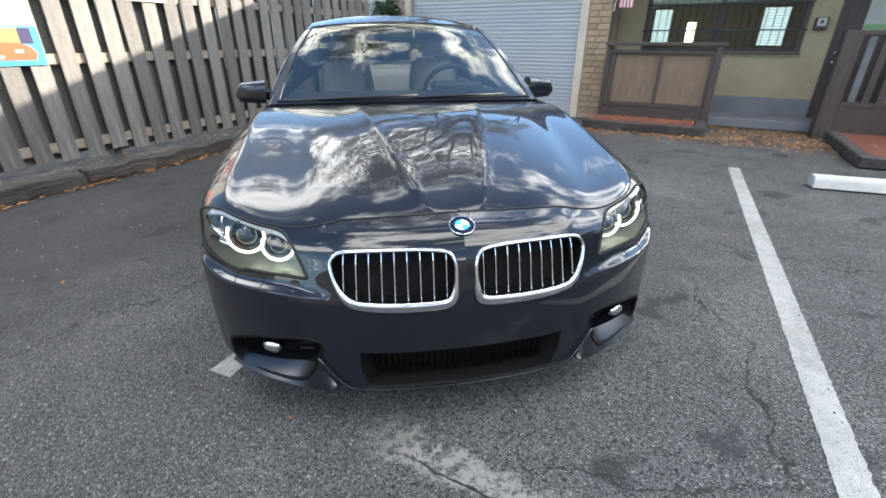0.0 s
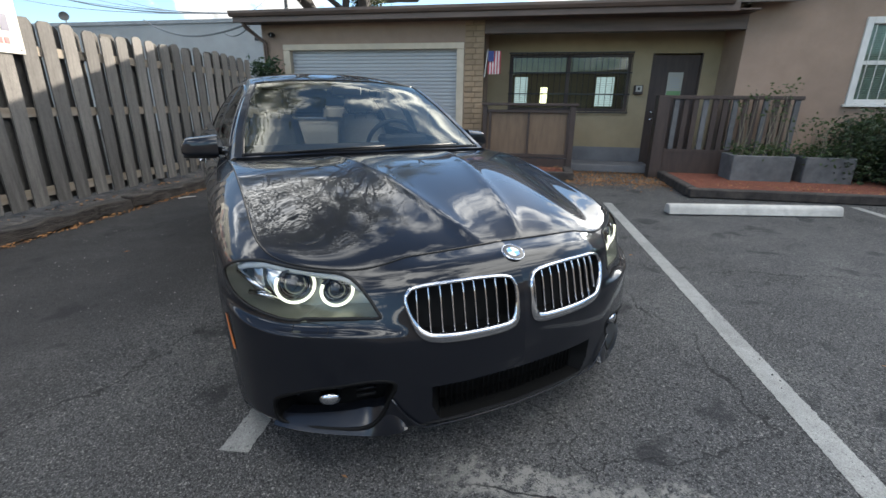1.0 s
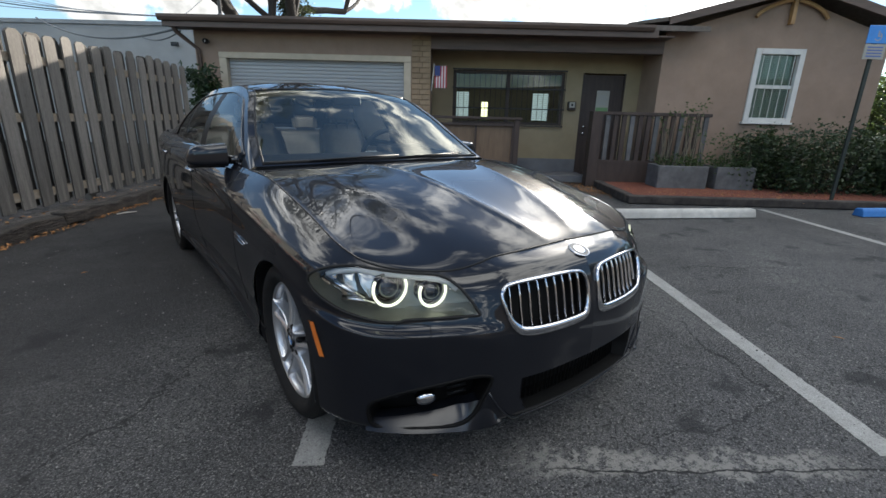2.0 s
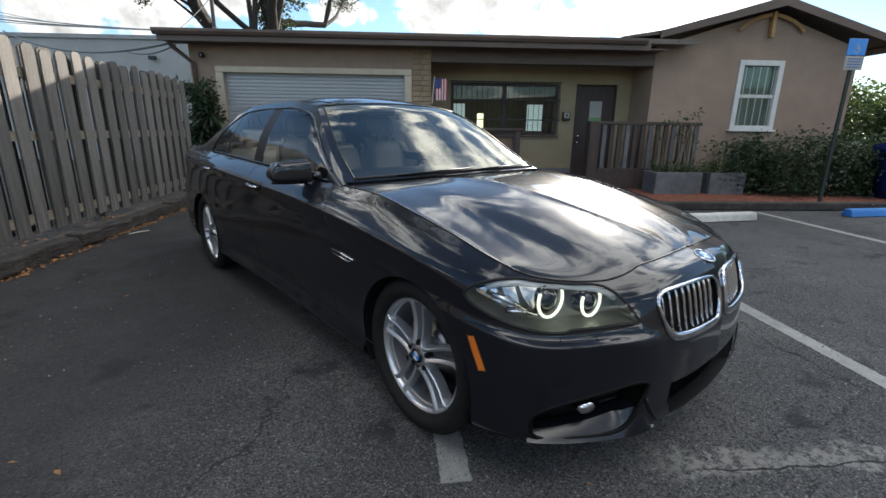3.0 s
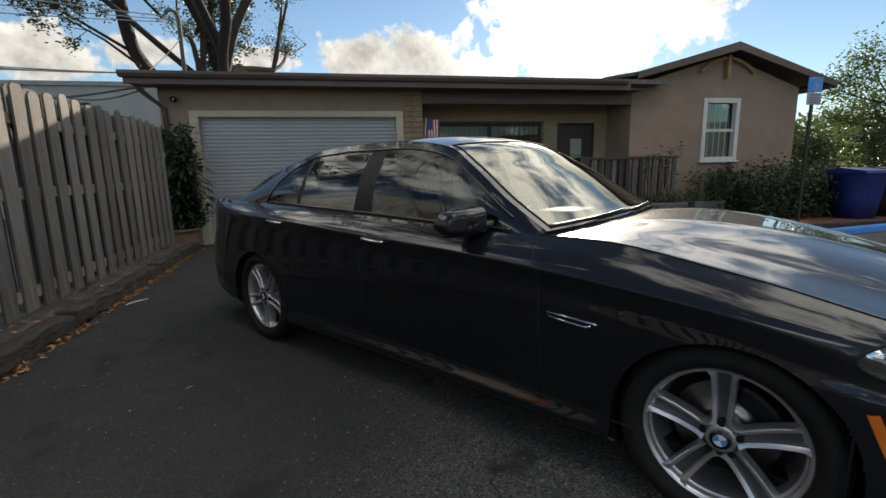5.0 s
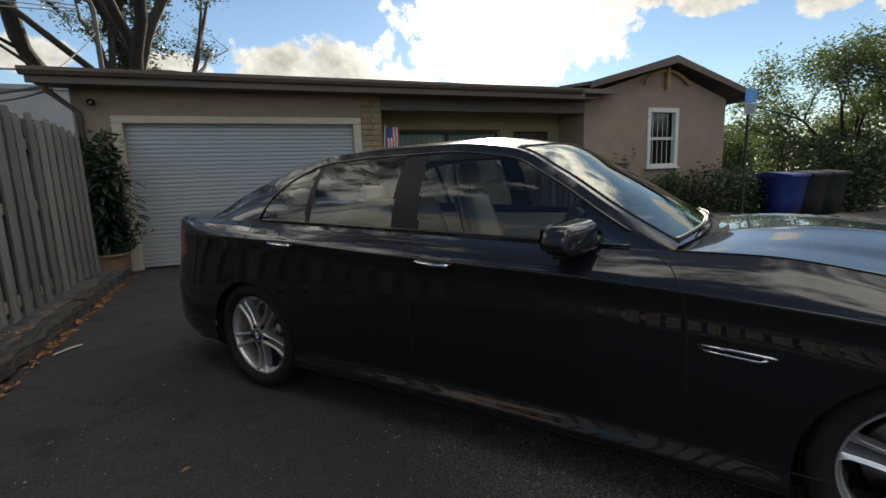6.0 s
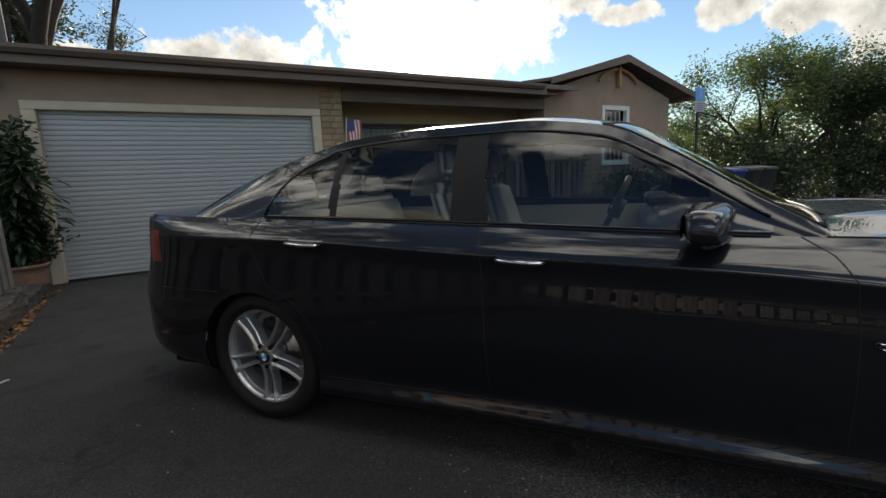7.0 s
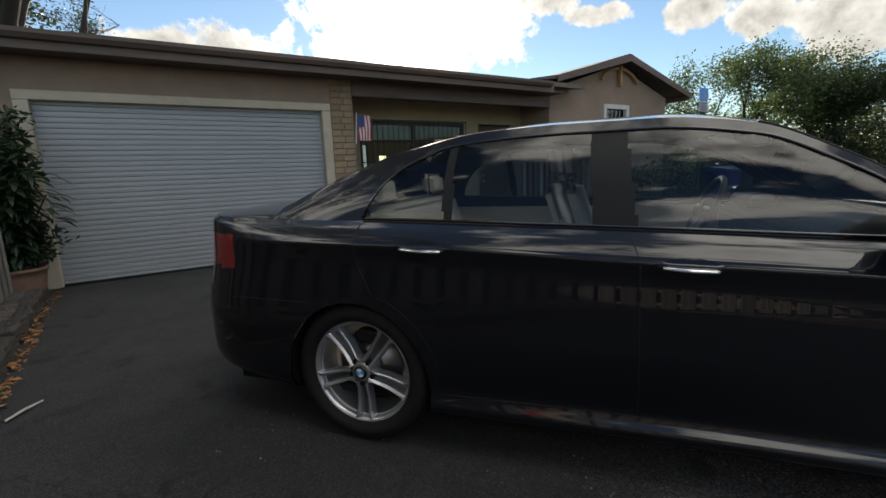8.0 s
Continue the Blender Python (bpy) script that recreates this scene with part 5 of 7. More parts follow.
            ax = on(s, a + 0.01, z, -0.010) - on(s, a - 0.01, z, -0.010)
            ax = ax.normalized()
            fr = (on(s, a, z, 0.0) - c).normalized() * 0.002
            rows.append([bm.verts.new(q) for q in (d - ax * 0.002, c - ax * 0.0025, c + fr, c + ax * 0.0025, d + ax * 0.002)])
        for p0, p1 in zip(rows, rows[1:]):
            for j in range(4):
                bm.faces.new((p0[j], p0[j + 1], p1[j + 1], p1[j]))
        bmesh.ops.recalc_face_normals(bm, faces=bm.faces)
        part("slat", bm, M_CHROME, kid, "", True)

    # fog lamp recess with the bright lower blade
    loop = smooth_loop(FOGHOLE, 3)
    fog = part("fog_recess", recess(s, loop, 0.001, -0.11), M_GRILLE, car, "black fog lamp recess", True)
    part("backing", skin_patch(s, loop, -0.11), M_GRILLE, fog, "", True)
    part("rim", loop_tube(bmesh.new(), s, loop, 0.0078, -0.0050), M_GRILLE, fog, "black rolled edge", True)
    for z in (0.30, 0.325, 0.35):
        open_tube(fog, "louvre", [on(s, 0.55, z + 0.02, -0.07), on(s, 0.62, z + 0.005, -0.075)], 0.006, M_BLACK)
    c = on(s, 0.70, 0.326, -0.018)
    lamp = part("fog_lamp", lathe(bmesh.new(), [(0.0005, 0.006), (0.020, 0.004), (0.034, -0.004), (0.036, -0.02), (0.036, -0.06)], 24, "x"), M_CHROME, fog, "chrome fog lamp", True)
    lamp.matrix_basis = facing(c, (0.35 * s, -0.93, 0)) @ Matrix.Diagonal((1, 1.0, 0.72, 1))
    bm = bmesh.new()
    rows = []
    for i in range(41):
        f = i / 40
        a = 0.440 + 0.47 * f
        top = float(pchip(a, (0.44, 0.515, 0.560, 0.64, 0.91), (0.232, 0.308, 0.282, 0.262, 0.232)))
        back = float(pchip(a, (0.44, 0.515, 0.590, 0.91), (0.004, -0.016, -0.055, -0.030)))
        lo = float(pchip(a, (0.44, 0.50, 0.96), (0.226, 0.200, 0.200)))
        jut = 0.006 * math.exp(-((a - 0.53) / 0.09) ** 2)
        rows.append([bm.verts.new(q) for q in (on(s, a, lo - 0.008, 0.004), on(s, a, lo, 0.018 + jut), on(s, a, lo + 0.006, 0.019 + jut), on(s, a, lo + 0.006 + (top - lo - 0.006) * 0.5, 0.019 + jut + (back - 0.019) * 0.5), on(s, a, top, back + jut * 0.6), on(s, a, top - 0.004, back - 0.05))])
    for p0, p1 in zip(rows, rows[1:]):
        for j in range(5):
            bm.faces.new((p0[j], p0[j + 1], p1[j + 1], p1[j]))
    bmesh.ops.recalc_face_normals(bm, faces=bm.faces)
    if sum((q.normal for q in bm.faces), Vector()).y > 0:
        bmesh.ops.reverse_faces(bm, faces=bm.faces)
    part("blade", bm, M_BLADE, fog, "painted lower blade with an upturned fin", True).data.set_sharp_from_angle(angle=radians(28))

    # side marker, vent, seams
    mk = [(1.116, 0.564), (1.136, 0.559), (1.138, 0.554), (1.092, 0.448), (1.088, 0.445), (1.069, 0.450), (1.067, 0.455), (1.112, 0.561)]
    part("side_marker", skin_patch(s, smooth_loop(mk, 3), 0.003, 3), M_AMBER, car, "amber side marker", True)
    vl = smooth_loop([(2.092, 0.664), (2.085, 0.671), (1.99, 0.6665), (1.895, 0.659), (1.883, 0.655), (1.893, 0.649), (1.925, 0.639), (2.0, 0.644), (2.070, 0.650), (2.083, 0.655)], 4)
    vent = part("side_vent", loop_tube(bmesh.new(), s, vl, 0.0022, 0.001), M_GLOSSBLACK, car, "black fender vent with two chrome strips", True)
    part("backing", skin_patch(s, vl, -0.004, 3), M_GLOSSBLACK, vent, "", True)
    for strip in ([(2.086, 0.6695), (1.99, 0.6655), (1.90, 0.6585), (1.884, 0.6555)], [(2.080, 0.6535), (2.0, 0.6460), (1.935, 0.6410), (1.924, 0.6415), (1.908, 0.6485)]):
        open_tube(vent, "strip", [on(s, a, z, 0.004) for a, z in strip], 0.0046, M_CHROME, 8, "chrome strip")
    seams = [[(fender_seam(z), z) for z in np.linspace(0.29, 0.958, 30)], [(b_seam(z), z) for z in np.linspace(0.29, 0.99, 26)],
             [(rear_seam(z), z) for z in np.linspace(0.29, 1.012, 40)], [(a, 0.286) for a in np.linspace(1.72, 4.05, 40)],
             [(a, 0.607 + 0.02 * (a - 1.13) ** 2) for a in np.linspace(1.09, 1.235, 8)], [(a, 0.665) for a in np.linspace(4.66, 5.1, 10)]]
    for q in seams:
        open_tube(car, "panel_gap", [on(s, a, z, -0.0006) for a, z in q], 0.0026, M_GAP)
    # door handles
    for a0, a1, z0, z1 in ((3.215, 3.025, 0.880, 0.871), (4.19, 3.995, 0.926, 0.918)):
        am, zm = (a0 + a1) / 2, (z0 + z1) / 2
        # flush black patch; shade of the handle hollow is put into its colour
        cup = smooth_loop([(a0 + 0.02, zm), (am + 0.05, zm + 0.030), (am - 0.05, zm + 0.030), (a1 - 0.02, zm), (am - 0.05, zm - 0.034), (am + 0.05, zm - 0.034)], 5)
        hd = part("door_handle", skin_patch(s, cup, 0.0025, 5), M_GLOSSBLACK, car, "chrome door handle over a flush black patch for cup shade", True)
        bm = tube(bmesh.new(), [on(s, a0 + (a1 - a0) * f, z0 + (z1 - z0) * f, 0.012 + 0.016 * math.sin(math.pi * f)) for f in [k / 12 for k in range(13)]], [0.004, 0.009] + [0.011] * 9 + [0.009, 0.004], 8)
        part("grip", bm, M_PAINT, hd, "painted grip", True)
        bm = tube(bmesh.new(), [on(s, a0 + (a1 - a0) * f, z0 + (z1 - z0) * f - 0.001, 0.020 + 0.018 * math.sin(math.pi * f)) for f in [0.05 + 0.9 * k / 12 for k in range(13)]], 0.0078, 8)
        part("chrome_strip", bm, M_CHROME, hd, "chrome strip", True)

# lower intake between the fog recesses
xs = np.linspace(-INTAKE_X - 0.02, INTAKE_X + 0.02, 41)
bm = bmesh.new()
rows = [[bm.verts.new(on(1 if x >= 0 else -1, abs(x), z, -0.10)) for x in xs] for z in np.linspace(0.18, 0.42, 6)]
for p0, p1 in zip(rows, rows[1:]):
    for j in range(len(xs) - 1):
        bm.faces.new((p0[j], p0[j + 1], p1[j + 1], p1[j]))
intake = part("lower_intake", bm, M_GRILLE, car, "black lower air intake with mesh", True)
for k in range(31):
    x = -0.33 + k * 0.022
    q = 1 if x >= 0 else -1
    open_tube(intake, "mesh_bar", [on(q, abs(x), 0.235, -0.053), on(q, abs(x), 0.37, -0.053)], 0.0034, M_GRILLE, 5)
for z, o in ((INTAKE_Z0, 0.0), (INTAKE_Z1, -0.002)):
    rows = []
    bm = bmesh.new()
    for x in xs:
        q = 1 if x >= 0 else -1
        rows.append([bm.verts.new(on(q, abs(x), z, o + 0.001)), bm.verts.new(on(q, abs(x), z + (0.006 if z < 0.3 else -0.01), -0.10))])
    for p0, p1 in zip(rows, rows[1:]):
        bm.faces.new((p0[0], p1[0], p1[1], p0[1]))
    part("intake_edge", bm, M_GRILLE, intake, "", True)
for s in (1, -1):
    bm = bmesh.new()
    zz = np.linspace(INTAKE_Z0, INTAKE_Z1, 10)
    rows = [[bm.verts.new(on(s, INTAKE_X - 0.55 * max(0.29 - z, 0), z, 0.001)), bm.verts.new(on(s, INTAKE_X - 0.06, z, -0.10))] for z in zz]
    for p0, p1 in zip(rows, rows[1:]):
        bm.faces.new((p0[0], p1[0], p1[1], p0[1]))
    part("intake_edge", bm, M_GRILLE, intake, "", True)
open_tube(car, "splitter_edge", [on(1 if x >= 0 else -1, abs(x), 0.188 + 0.16 * max(0.0, (abs(x) - 0.30) / 0.19) ** 2.2, 0.010) for x in np.linspace(-0.49, 0.49, 61)], 0.0042, M_BLADE, 8, "thin painted splitter edge")

# ---- hood, deck ----
A_CORNER, A_COWL = 0.98, arc_at_y(0.72)


def edge(a):
    return np.array(skin(a, top_z(a)))


def coons(front, side, back, np_, nq):
    """front(q), back(q) for q in -1..1; side(p) for the right edge."""
    s0, s1 = side(0.0), side(1.0)
    out = np.zeros((np_, nq, 3))
    for i, p in enumerate(np.linspace(0, 1, np_)):
        d = side(p) - ((1 - p) * s0 + p * s1)
        for j, q in enumerate(np.linspace(-1, 1, nq)):
            v = (1 - p) * front(q) + p * back(q)
            out[i, j] = v + np.array((d[0] * q, d[1], d[2]))
    return out


def hood_front(q):
    e = edge(abs(q) * A_CORNER)
    return np.array((math.copysign(e[0], q) if q else 0.0, e[1], e[2]))


SC = edge(A_COWL)


def hood_back(q):
    return np.array((SC[0] * q, SC[1] - 0.15 * (1 - q * q), SC[2] + 0.022 * (1 - q * q)))


hood_p = coons(hood_front, lambda p: edge(A_CORNER + (A_COWL - A_CORNER) * p), hood_back, 110, 121)
gp, gq = (g.ravel() for g in np.meshgrid(np.linspace(0, 1, 110), np.linspace(-1, 1, 121), indexing="ij"))
for axis, odd in ((0, 1), (1, 0), (2, 0)):
    terms = np.stack([gp ** i * gq ** (2 * k + odd) for i in range(6) for k in range(6)], 1)
    fair = np.linalg.lstsq(terms, hood_p[..., axis].ravel(), rcond=None)[0]
    hood_p[..., axis] = (terms @ fair).reshape(110, 121)
for i in range(110):
    p = i / 109
    swell = math.sin(math.pi * min(p * 1.02, 1))
    for j in range(121):
        q = -1 + j / 60
        x = hood_p[i, j, 0]
        xc = 0.085 + 0.27 * p ** 0.9
        dx = abs(x) - xc
        ridge = 0.011 * math.exp(-math.sqrt(dx * dx + 1.6e-5) / (0.055 if dx < 0 else 0.032)) * min(1, p * 6 + 0.3) * min(1, (1 - p) * 5)
        plate = -0.004 * (1 / (1 + math.exp((abs(x) - xc) / 0.02))) * math.sin(math.pi * p)
        xo = 0.50 + 0.13 * p
        side_fall = -0.018 * (1 / (1 + math.exp(-(abs(x) - xo) / 0.028))) * math.sin(math.pi * min(p * 1.1, 1)) * (1 - q * q) ** 0.5
        hood_p[i, j, 2] += 0.040 * swell * (1 - q * q) ** 0.75 + ridge + plate + side_fall + 0.0015
sheet("hood", hood_p, M_PAINT, car, "glossy dark hood with two long creases", flip=True)
for s in (1, -1):
    open_tube(car, "panel_gap", [tuple(np.array((s, 1, 1)) * (edge(a) + np.array((0, 0, 0.0005)))) for a in np.linspace(0.0, A_COWL, 80)], 0.0032, M_GAP)

A_END = PLAN[0][-1]
A_TAILC, A_DECK = 5.25, arc_at_y(3.42)


def deck_tail(q):
    e = edge(A_END - abs(q) * (A_END - A_TAILC))
    return np.array((math.copysign(e[0], q) if q else 0.0, e[1], e[2]))


SD = edge(A_DECK)
deck = coons(deck_tail, lambda p: edge(A_TAILC + (A_DECK - A_TAILC) * p), lambda q: np.array((SD[0] * q, SD[1] + 0.06 * (1 - q * q), SD[2] + 0.03 * (1 - q * q))), 40, 61)
for i in range(40):
    for j in range(61):
        q = -1 + j / 30
        deck[i, j, 2] += 0.014 * math.sin(math.pi * i / 39) * (1 - q * q) + 0.001
sheet("trunk_lid", deck, M_PAINT, car, "", flip=False)

# ---- greenhouse ----
RAIL = np.array([(0.775, 0.70, 0.972), (0.735, 0.92, 1.098), (0.658, 1.17, 1.258), (0.585, 1.40, 1.368), (0.562, 1.75, 1.410), (0.562, 2.10, 1.410), (0.574, 2.45, 1.396), (0.604, 2.80, 1.330), (0.655, 3.15, 1.215), (0.715, 3.45, 1.080)])
MID = np.array([(0.60, 0.985), (0.82, 1.128), (1.05, 1.270), (1.29, 1.400), (1.70, 1.458), (2.10, 1.458), (2.50, 1.432), (2.87, 1.360), (3.20, 1.240), (3.52, 1.090)])
idx = np.arange(10.0)


def hood_roof(t, q):
    r, c = pchip(np.array([t]), idx, RAIL)[0], pchip(np.array([t]), idx, MID)[0]
    w = abs(q)
    return np.array((r[0] * q, c[0] + (r[1] - c[0]) * w ** 2.2, c[1] + (r[2] - c[1]) * w ** 2.3))


ts, qs = np.linspace(0, 9, 181), np.linspace(-1, 1, 81)
upper = np.array([[hood_roof(t, q) for q in qs] for t in ts])
T_WS, T_RW0, T_RW1 = 3.0, 6.35, 8.75
up_n = grid_normals(upper)


def zone(i, j):
    t, q = (ts[i] + ts[i + 1]) / 2, abs((qs[j] + qs[j + 1]) / 2)
    if 0.10 < t < T_WS - 0.02 and q < 0.945:
        return "windshield"
    if T_RW0 < t < T_RW1 and q < 0.90 - 0.03 * (t - T_RW0):
        return "rear_window"
    return "roof"


UPZ = [[zone(i, j) for j in range(80)] for i in range(180)]
sheet("roof", upper, M_PAINT, car, "glossy dark roof with its pillars", lambda i, j: UPZ[i][j] == "roof", True, up_n)
for nm, lb in (("windshield", "clear windshield reflecting clouds"), ("rear_window", "tinted rear window")):
    sheet(nm, upper, M_CARGLASS, car, lb, lambda i, j: UPZ[i][j] == nm, True, up_n).visible_shadow = False


def up_line(pts, r, name="window_trim", material=None):
    open_tube(car, name, [tuple(hood_roof(t, q)) for t, q in pts], r, material or M_BLACK)


for s in (1, -1):
    up_line([(t, 0.945 * s) for t in np.linspace(0.05, T_WS, 40)], 0.006)
    up_line([(t, s * (0.90 - 0.03 * (t - T_RW0))) for t in np.linspace(T_RW0, T_RW1, 30)], 0.006)
up_line([(T_WS - 0.02, q) for q in np.linspace(-0.945, 0.945, 41)], 0.006)
up_line([(0.10, q) for q in np.linspace(-0.945, 0.945, 41)], 0.010)
up_line([(T_RW0, q) for q in np.linspace(-0.9, 0.9, 31)], 0.006)


def rail_at(y):
    return pchip(np.array([y]), RAIL[:, 1], RAIL)[0]


def belt_at(y):
    return edge(arc_at_y(y))


ys, ws = np.linspace(0.705, 3.44, 220), np.linspace(0, 1, 44)
side_p = np.zeros((220, 44, 3))
for i, y in enumerate(ys):
    b, r = belt_at(y), rail_at(y)
    b = b + np.array((0.0, 0, -0.004))
    for j, w in enumerate(ws):
        h = max(r[2] - b[2], 0)
        side_p[i, j] = (b[0] + (r[0] - b[0]) * w + 0.085 * h * math.sin(math.pi * w), y, b[2] + (r[2] - b[2]) * w)


ker = np.hanning(15)[1:-1]
ker = ker / ker.sum()
for j in range(44):
    for k in (0, 2):
        side_p[:, j, k] = np.convolve(np.pad(side_p[:, j, k], 6, mode="reflect", reflect_type="odd"), ker, mode="valid")


def glass_top(y):
    top = rail_at(y)[2] - 0.042
    if y < 2.64:
        return top
    b = belt_at(y)[2]
    return b + (top - 0.012 - b) * math.sqrt(max(0.0, 1 - ((y - 2.64) / 0.305) ** 2.4))


def side_zone(y, z):
    b = belt_at(y)[2]
    if z < b + 0.010 or z > glass_top(y):
        return "pillar"
    sl = (z - b) * 0.10
    if y < 1.03:
        return "corner" if y > 0.86 else "pillar"
    if y < 1.805 + sl:
        return "front_side_window"
    if y < 1.965 + sl * 0.5:
        return "b_pillar"
    if y < 2.528 + sl * 0.4:
        return "rear_side_window"
    if y < 2.570 + sl * 0.4:
        return "window_divider"
    return "quarter_window" if y < 2.95 else "pillar"


sc = (side_p[:-1, :-1] + side_p[1:, 1:]) / 2
SZ = [[side_zone(sc[i, j, 1], sc[i, j, 2]) for j in range(43)] for i in range(219)]
sn = grid_normals(side_p)
for s in (1, -1):
    p, nn = mirrored(side_p, s), mirrored(sn, s)
    nn = nn if s > 0 else -nn
    for kind, mt, lb in (("pillar", M_PAINT, ""), ("b_pillar", M_BLACK, "satin black pillar trim"), ("corner", M_GLOSSBLACK, "black mirror corner"), ("window_divider", M_BLACK, "black window divider"),
                         ("front_side_window", M_SIDEGLASS, "clear side window"), ("rear_side_window", M_SIDEGLASS, "clear side window"), ("quarter_window", M_SIDEGLASS, "clear quarter window")):
        o = sheet(kind if kind != "corner" else "mirror_corner", p, mt, car, lb, lambda i, j: SZ[i][j] == kind, s < 0, nn)
        if o is not None and "window" in kind:
            o.visible_shadow = False

    def side_pt(y, z, off=0.002):
        i = int(np.clip(np.searchsorted(ys, y), 0, 219))
        x = float(np.interp(z, side_p[i, :, 2], side_p[i, :, 0]))
        return Vector(((x + off) * s, y, z))

    lo = [side_pt(y, belt_at(y)[2] + 0.010) for y in np.linspace(0.86, 2.95, 60)]
    hi = [side_pt(y, max(glass_top(y), belt_at(y)[2] + 0.012)) for y in np.linspace(0.86, 2.95, 80)]
    open_tube(car, "window_trim", lo, 0.0065, M_GLOSSBLACK, 6, "gloss black belt trim")
    open_tube(car, "window_trim", hi, 0.0065, M_GLOSSBLACK, 6)
    open_tube(car, "window_trim", [hi[-1], lo[-1]], 0.0065, M_GLOSSBLACK)

# ---- car: wheels, mirrors, cabin ----


def make_wheel():
    """A wheel about the x axis, outer face to +x, at its own origin."""
    rim = [(0.200, -0.10), (0.214, -0.03), (0.221, 0.02), (0.223, 0.052), (0.230, 0.056), (0.231, 0.076), (0.238, 0.084), (0.244, 0.087), (0.2475, 0.083), (0.247, 0.07), (0.243, -0.12)]
    w = part("wheel", lathe(bmesh.new(), rim, 72, "x"), M_ALLOY, None, "silver double-spoke alloy wheel", True)
    w.data.set_sharp_from_angle(angle=radians(40))
    prof = [(0.245, -0.118), (0.285, -0.130), (0.312, -0.120), (0.326, -0.100), (0.330, -0.07), (0.330, 0.06), (0.327, 0.085), (0.317, 0.103), (0.306, 0.1105), (0.302, 0.1105), (0.300, 0.113), (0.278, 0.114), (0.262, 0.107), (0.259, 0.102), (0.255, 0.101), (0.246, 0.084)]
    part("tyre", lathe(bmesh.new(), prof, 72, "x"), M_TYRE, w, "black tyre", True)
    bm = bmesh.new()
    for k in range(72):
        a = k * math.tau / 72
        for x in (-0.06, 0.0, 0.06):
            box(bm, x - 0.024, x + 0.024, -0.0105, 0.0105, 0.3285, 0.3325, m=Matrix.Rotation(a + (0.02 if x else 0), 4, "X"))
    part("tread", bm, M_TYRE, w)

    def blade_edges(f):
        """Radius, inner and outer edge and face height along one blade of a pair."""
        out = 0.0265 + 0.0125 * f + 0.014 * max(0.0, (f - 0.86) / 0.14) ** 2 + 0.012 * max(0.0, (0.16 - f) / 0.16) ** 2
        return 0.046 + 0.188 * f, 0.0095 + 0.0105 * f, out, 0.090 - 0.012 * math.sin(math.pi * min(f * 1.05, 1)) - 0.004 * f

    for sg in (-1, 1):
        bm = bmesh.new()
        rows = []
        for i in range(17):
            r, inn, out, x = blade_edges(i / 16)
            rows.append([bm.verts.new((px, sg * py, r)) for px, py in ((x - 0.048, out + 0.002), (x - 0.005, out), (x, out - 0.0035), (x - 0.004, inn + 0.007), (x - 0.009, inn + 0.002), (x - 0.036, inn - 0.001))])
        for p0, p1 in zip(rows, rows[1:]):
            for j in range(5):
                bm.faces.new((p0[j], p0[j + 1], p1[j + 1], p1[j]))
        bmesh.ops.recalc_face_normals(bm, faces=bm.faces)
        if sum((q.normal for q in bm.faces), Vector()).x < 0:
            bmesh.ops.reverse_faces(bm, faces=bm.faces)
        first = part("spoke", bm, M_ALLOY, w)
        first.data.shade_smooth()
        first.data.set_sharp_from_angle(angle=radians(32))
        for k in range(1, 5):
            share("spoke", first.data, w, Matrix.Rotation(k * math.tau / 5, 4, "X"))
    bm = bmesh.new()
    rows = []
    for i in range(13):
        r, inn, out, x = blade_edges(0.06 + 0.94 * i / 12)
        rows.append([bm.verts.new((x - 0.034, q * inn, r)) for q in (-1, 0, 1)])
    for p0, p1 in zip(rows, rows[1:]):
        for j in range(2):
            bm.faces.new((p0[j], p0[j + 1], p1[j + 1], p1[j]))
    web = part("web", bm, M_WEB, w, "dark silver web between the paired spokes", True)
    for k in range(1, 5):
        share("web", web.data, w, Matrix.Rotation(k * math.tau / 5, 4, "X"))
    part("hub", lathe(bmesh.new(), [(0.001, 0.084), (0.036, 0.085), (0.044, 0.084), (0.052, 0.076), (0.058, 0.060), (0.060, -0.02)], 40, "x"), M_ALLOY, w, "silver hub", True)
    for k in range(5):
        a = k * math.tau / 5
        part("bolt_hole", lathe(bmesh.new(), [(0.001, 0.0), (0.0112, 0.0), (0.0118, -0.03)], 14, "x"), M_BLACK, w).matrix_basis = Matrix.Translation((0.0835, -0.056 * math.sin(a), 0.056 * math.cos(a)))
    part("brake_disc", lathe(bmesh.new(), [(0.06, 0.0), (0.085, 0.0), (0.088, -0.012), (0.165, -0.012), (0.165, -0.036), (0.06, -0.036)], 48, "x"), M_DISC, w, "steel brake disc", True)
    cal = bmesh.new()
    rings = []
    for i in range(11):
        a = 0.22 + i * 0.10
        lip = 0.006 if i in (0, 10) else 0.0
        rings.append([cal.verts.new((x, r * math.sin(a), r * math.cos(a))) for x, r in ((-0.055, 0.115 + lip), (0.008 - lip, 0.115 + lip), (0.014 - lip, 0.130), (0.014 - lip, 0.165), (0.008 - lip, 0.178 - lip), (-0.055, 0.178 - lip))])
    for p0, p1 in zip(rings, rings[1:]):
        for k in range(6):
            cal.faces.new((p0[k], p0[(k + 1) % 6], p1[(k + 1) % 6], p1[k]))
    cal.faces.new(rings[0][::-1])
    cal.faces.new(rings[-1])
    bmesh.ops.recalc_face_normals(cal, faces=cal.faces)
    part("caliper", cal, M_BLACK, w, "dark brake caliper")
    part("barrel_back", lathe(bmesh.new(), [(0.001, -0.07), (0.21, -0.07)], 40, "x"), M_BLACK, w)
    cap = lathe(bmesh.new(), [(0.0005, 0.0), (0.030, 0.0), (0.033, -0.004), (0.033, -0.01)], 32, "x")
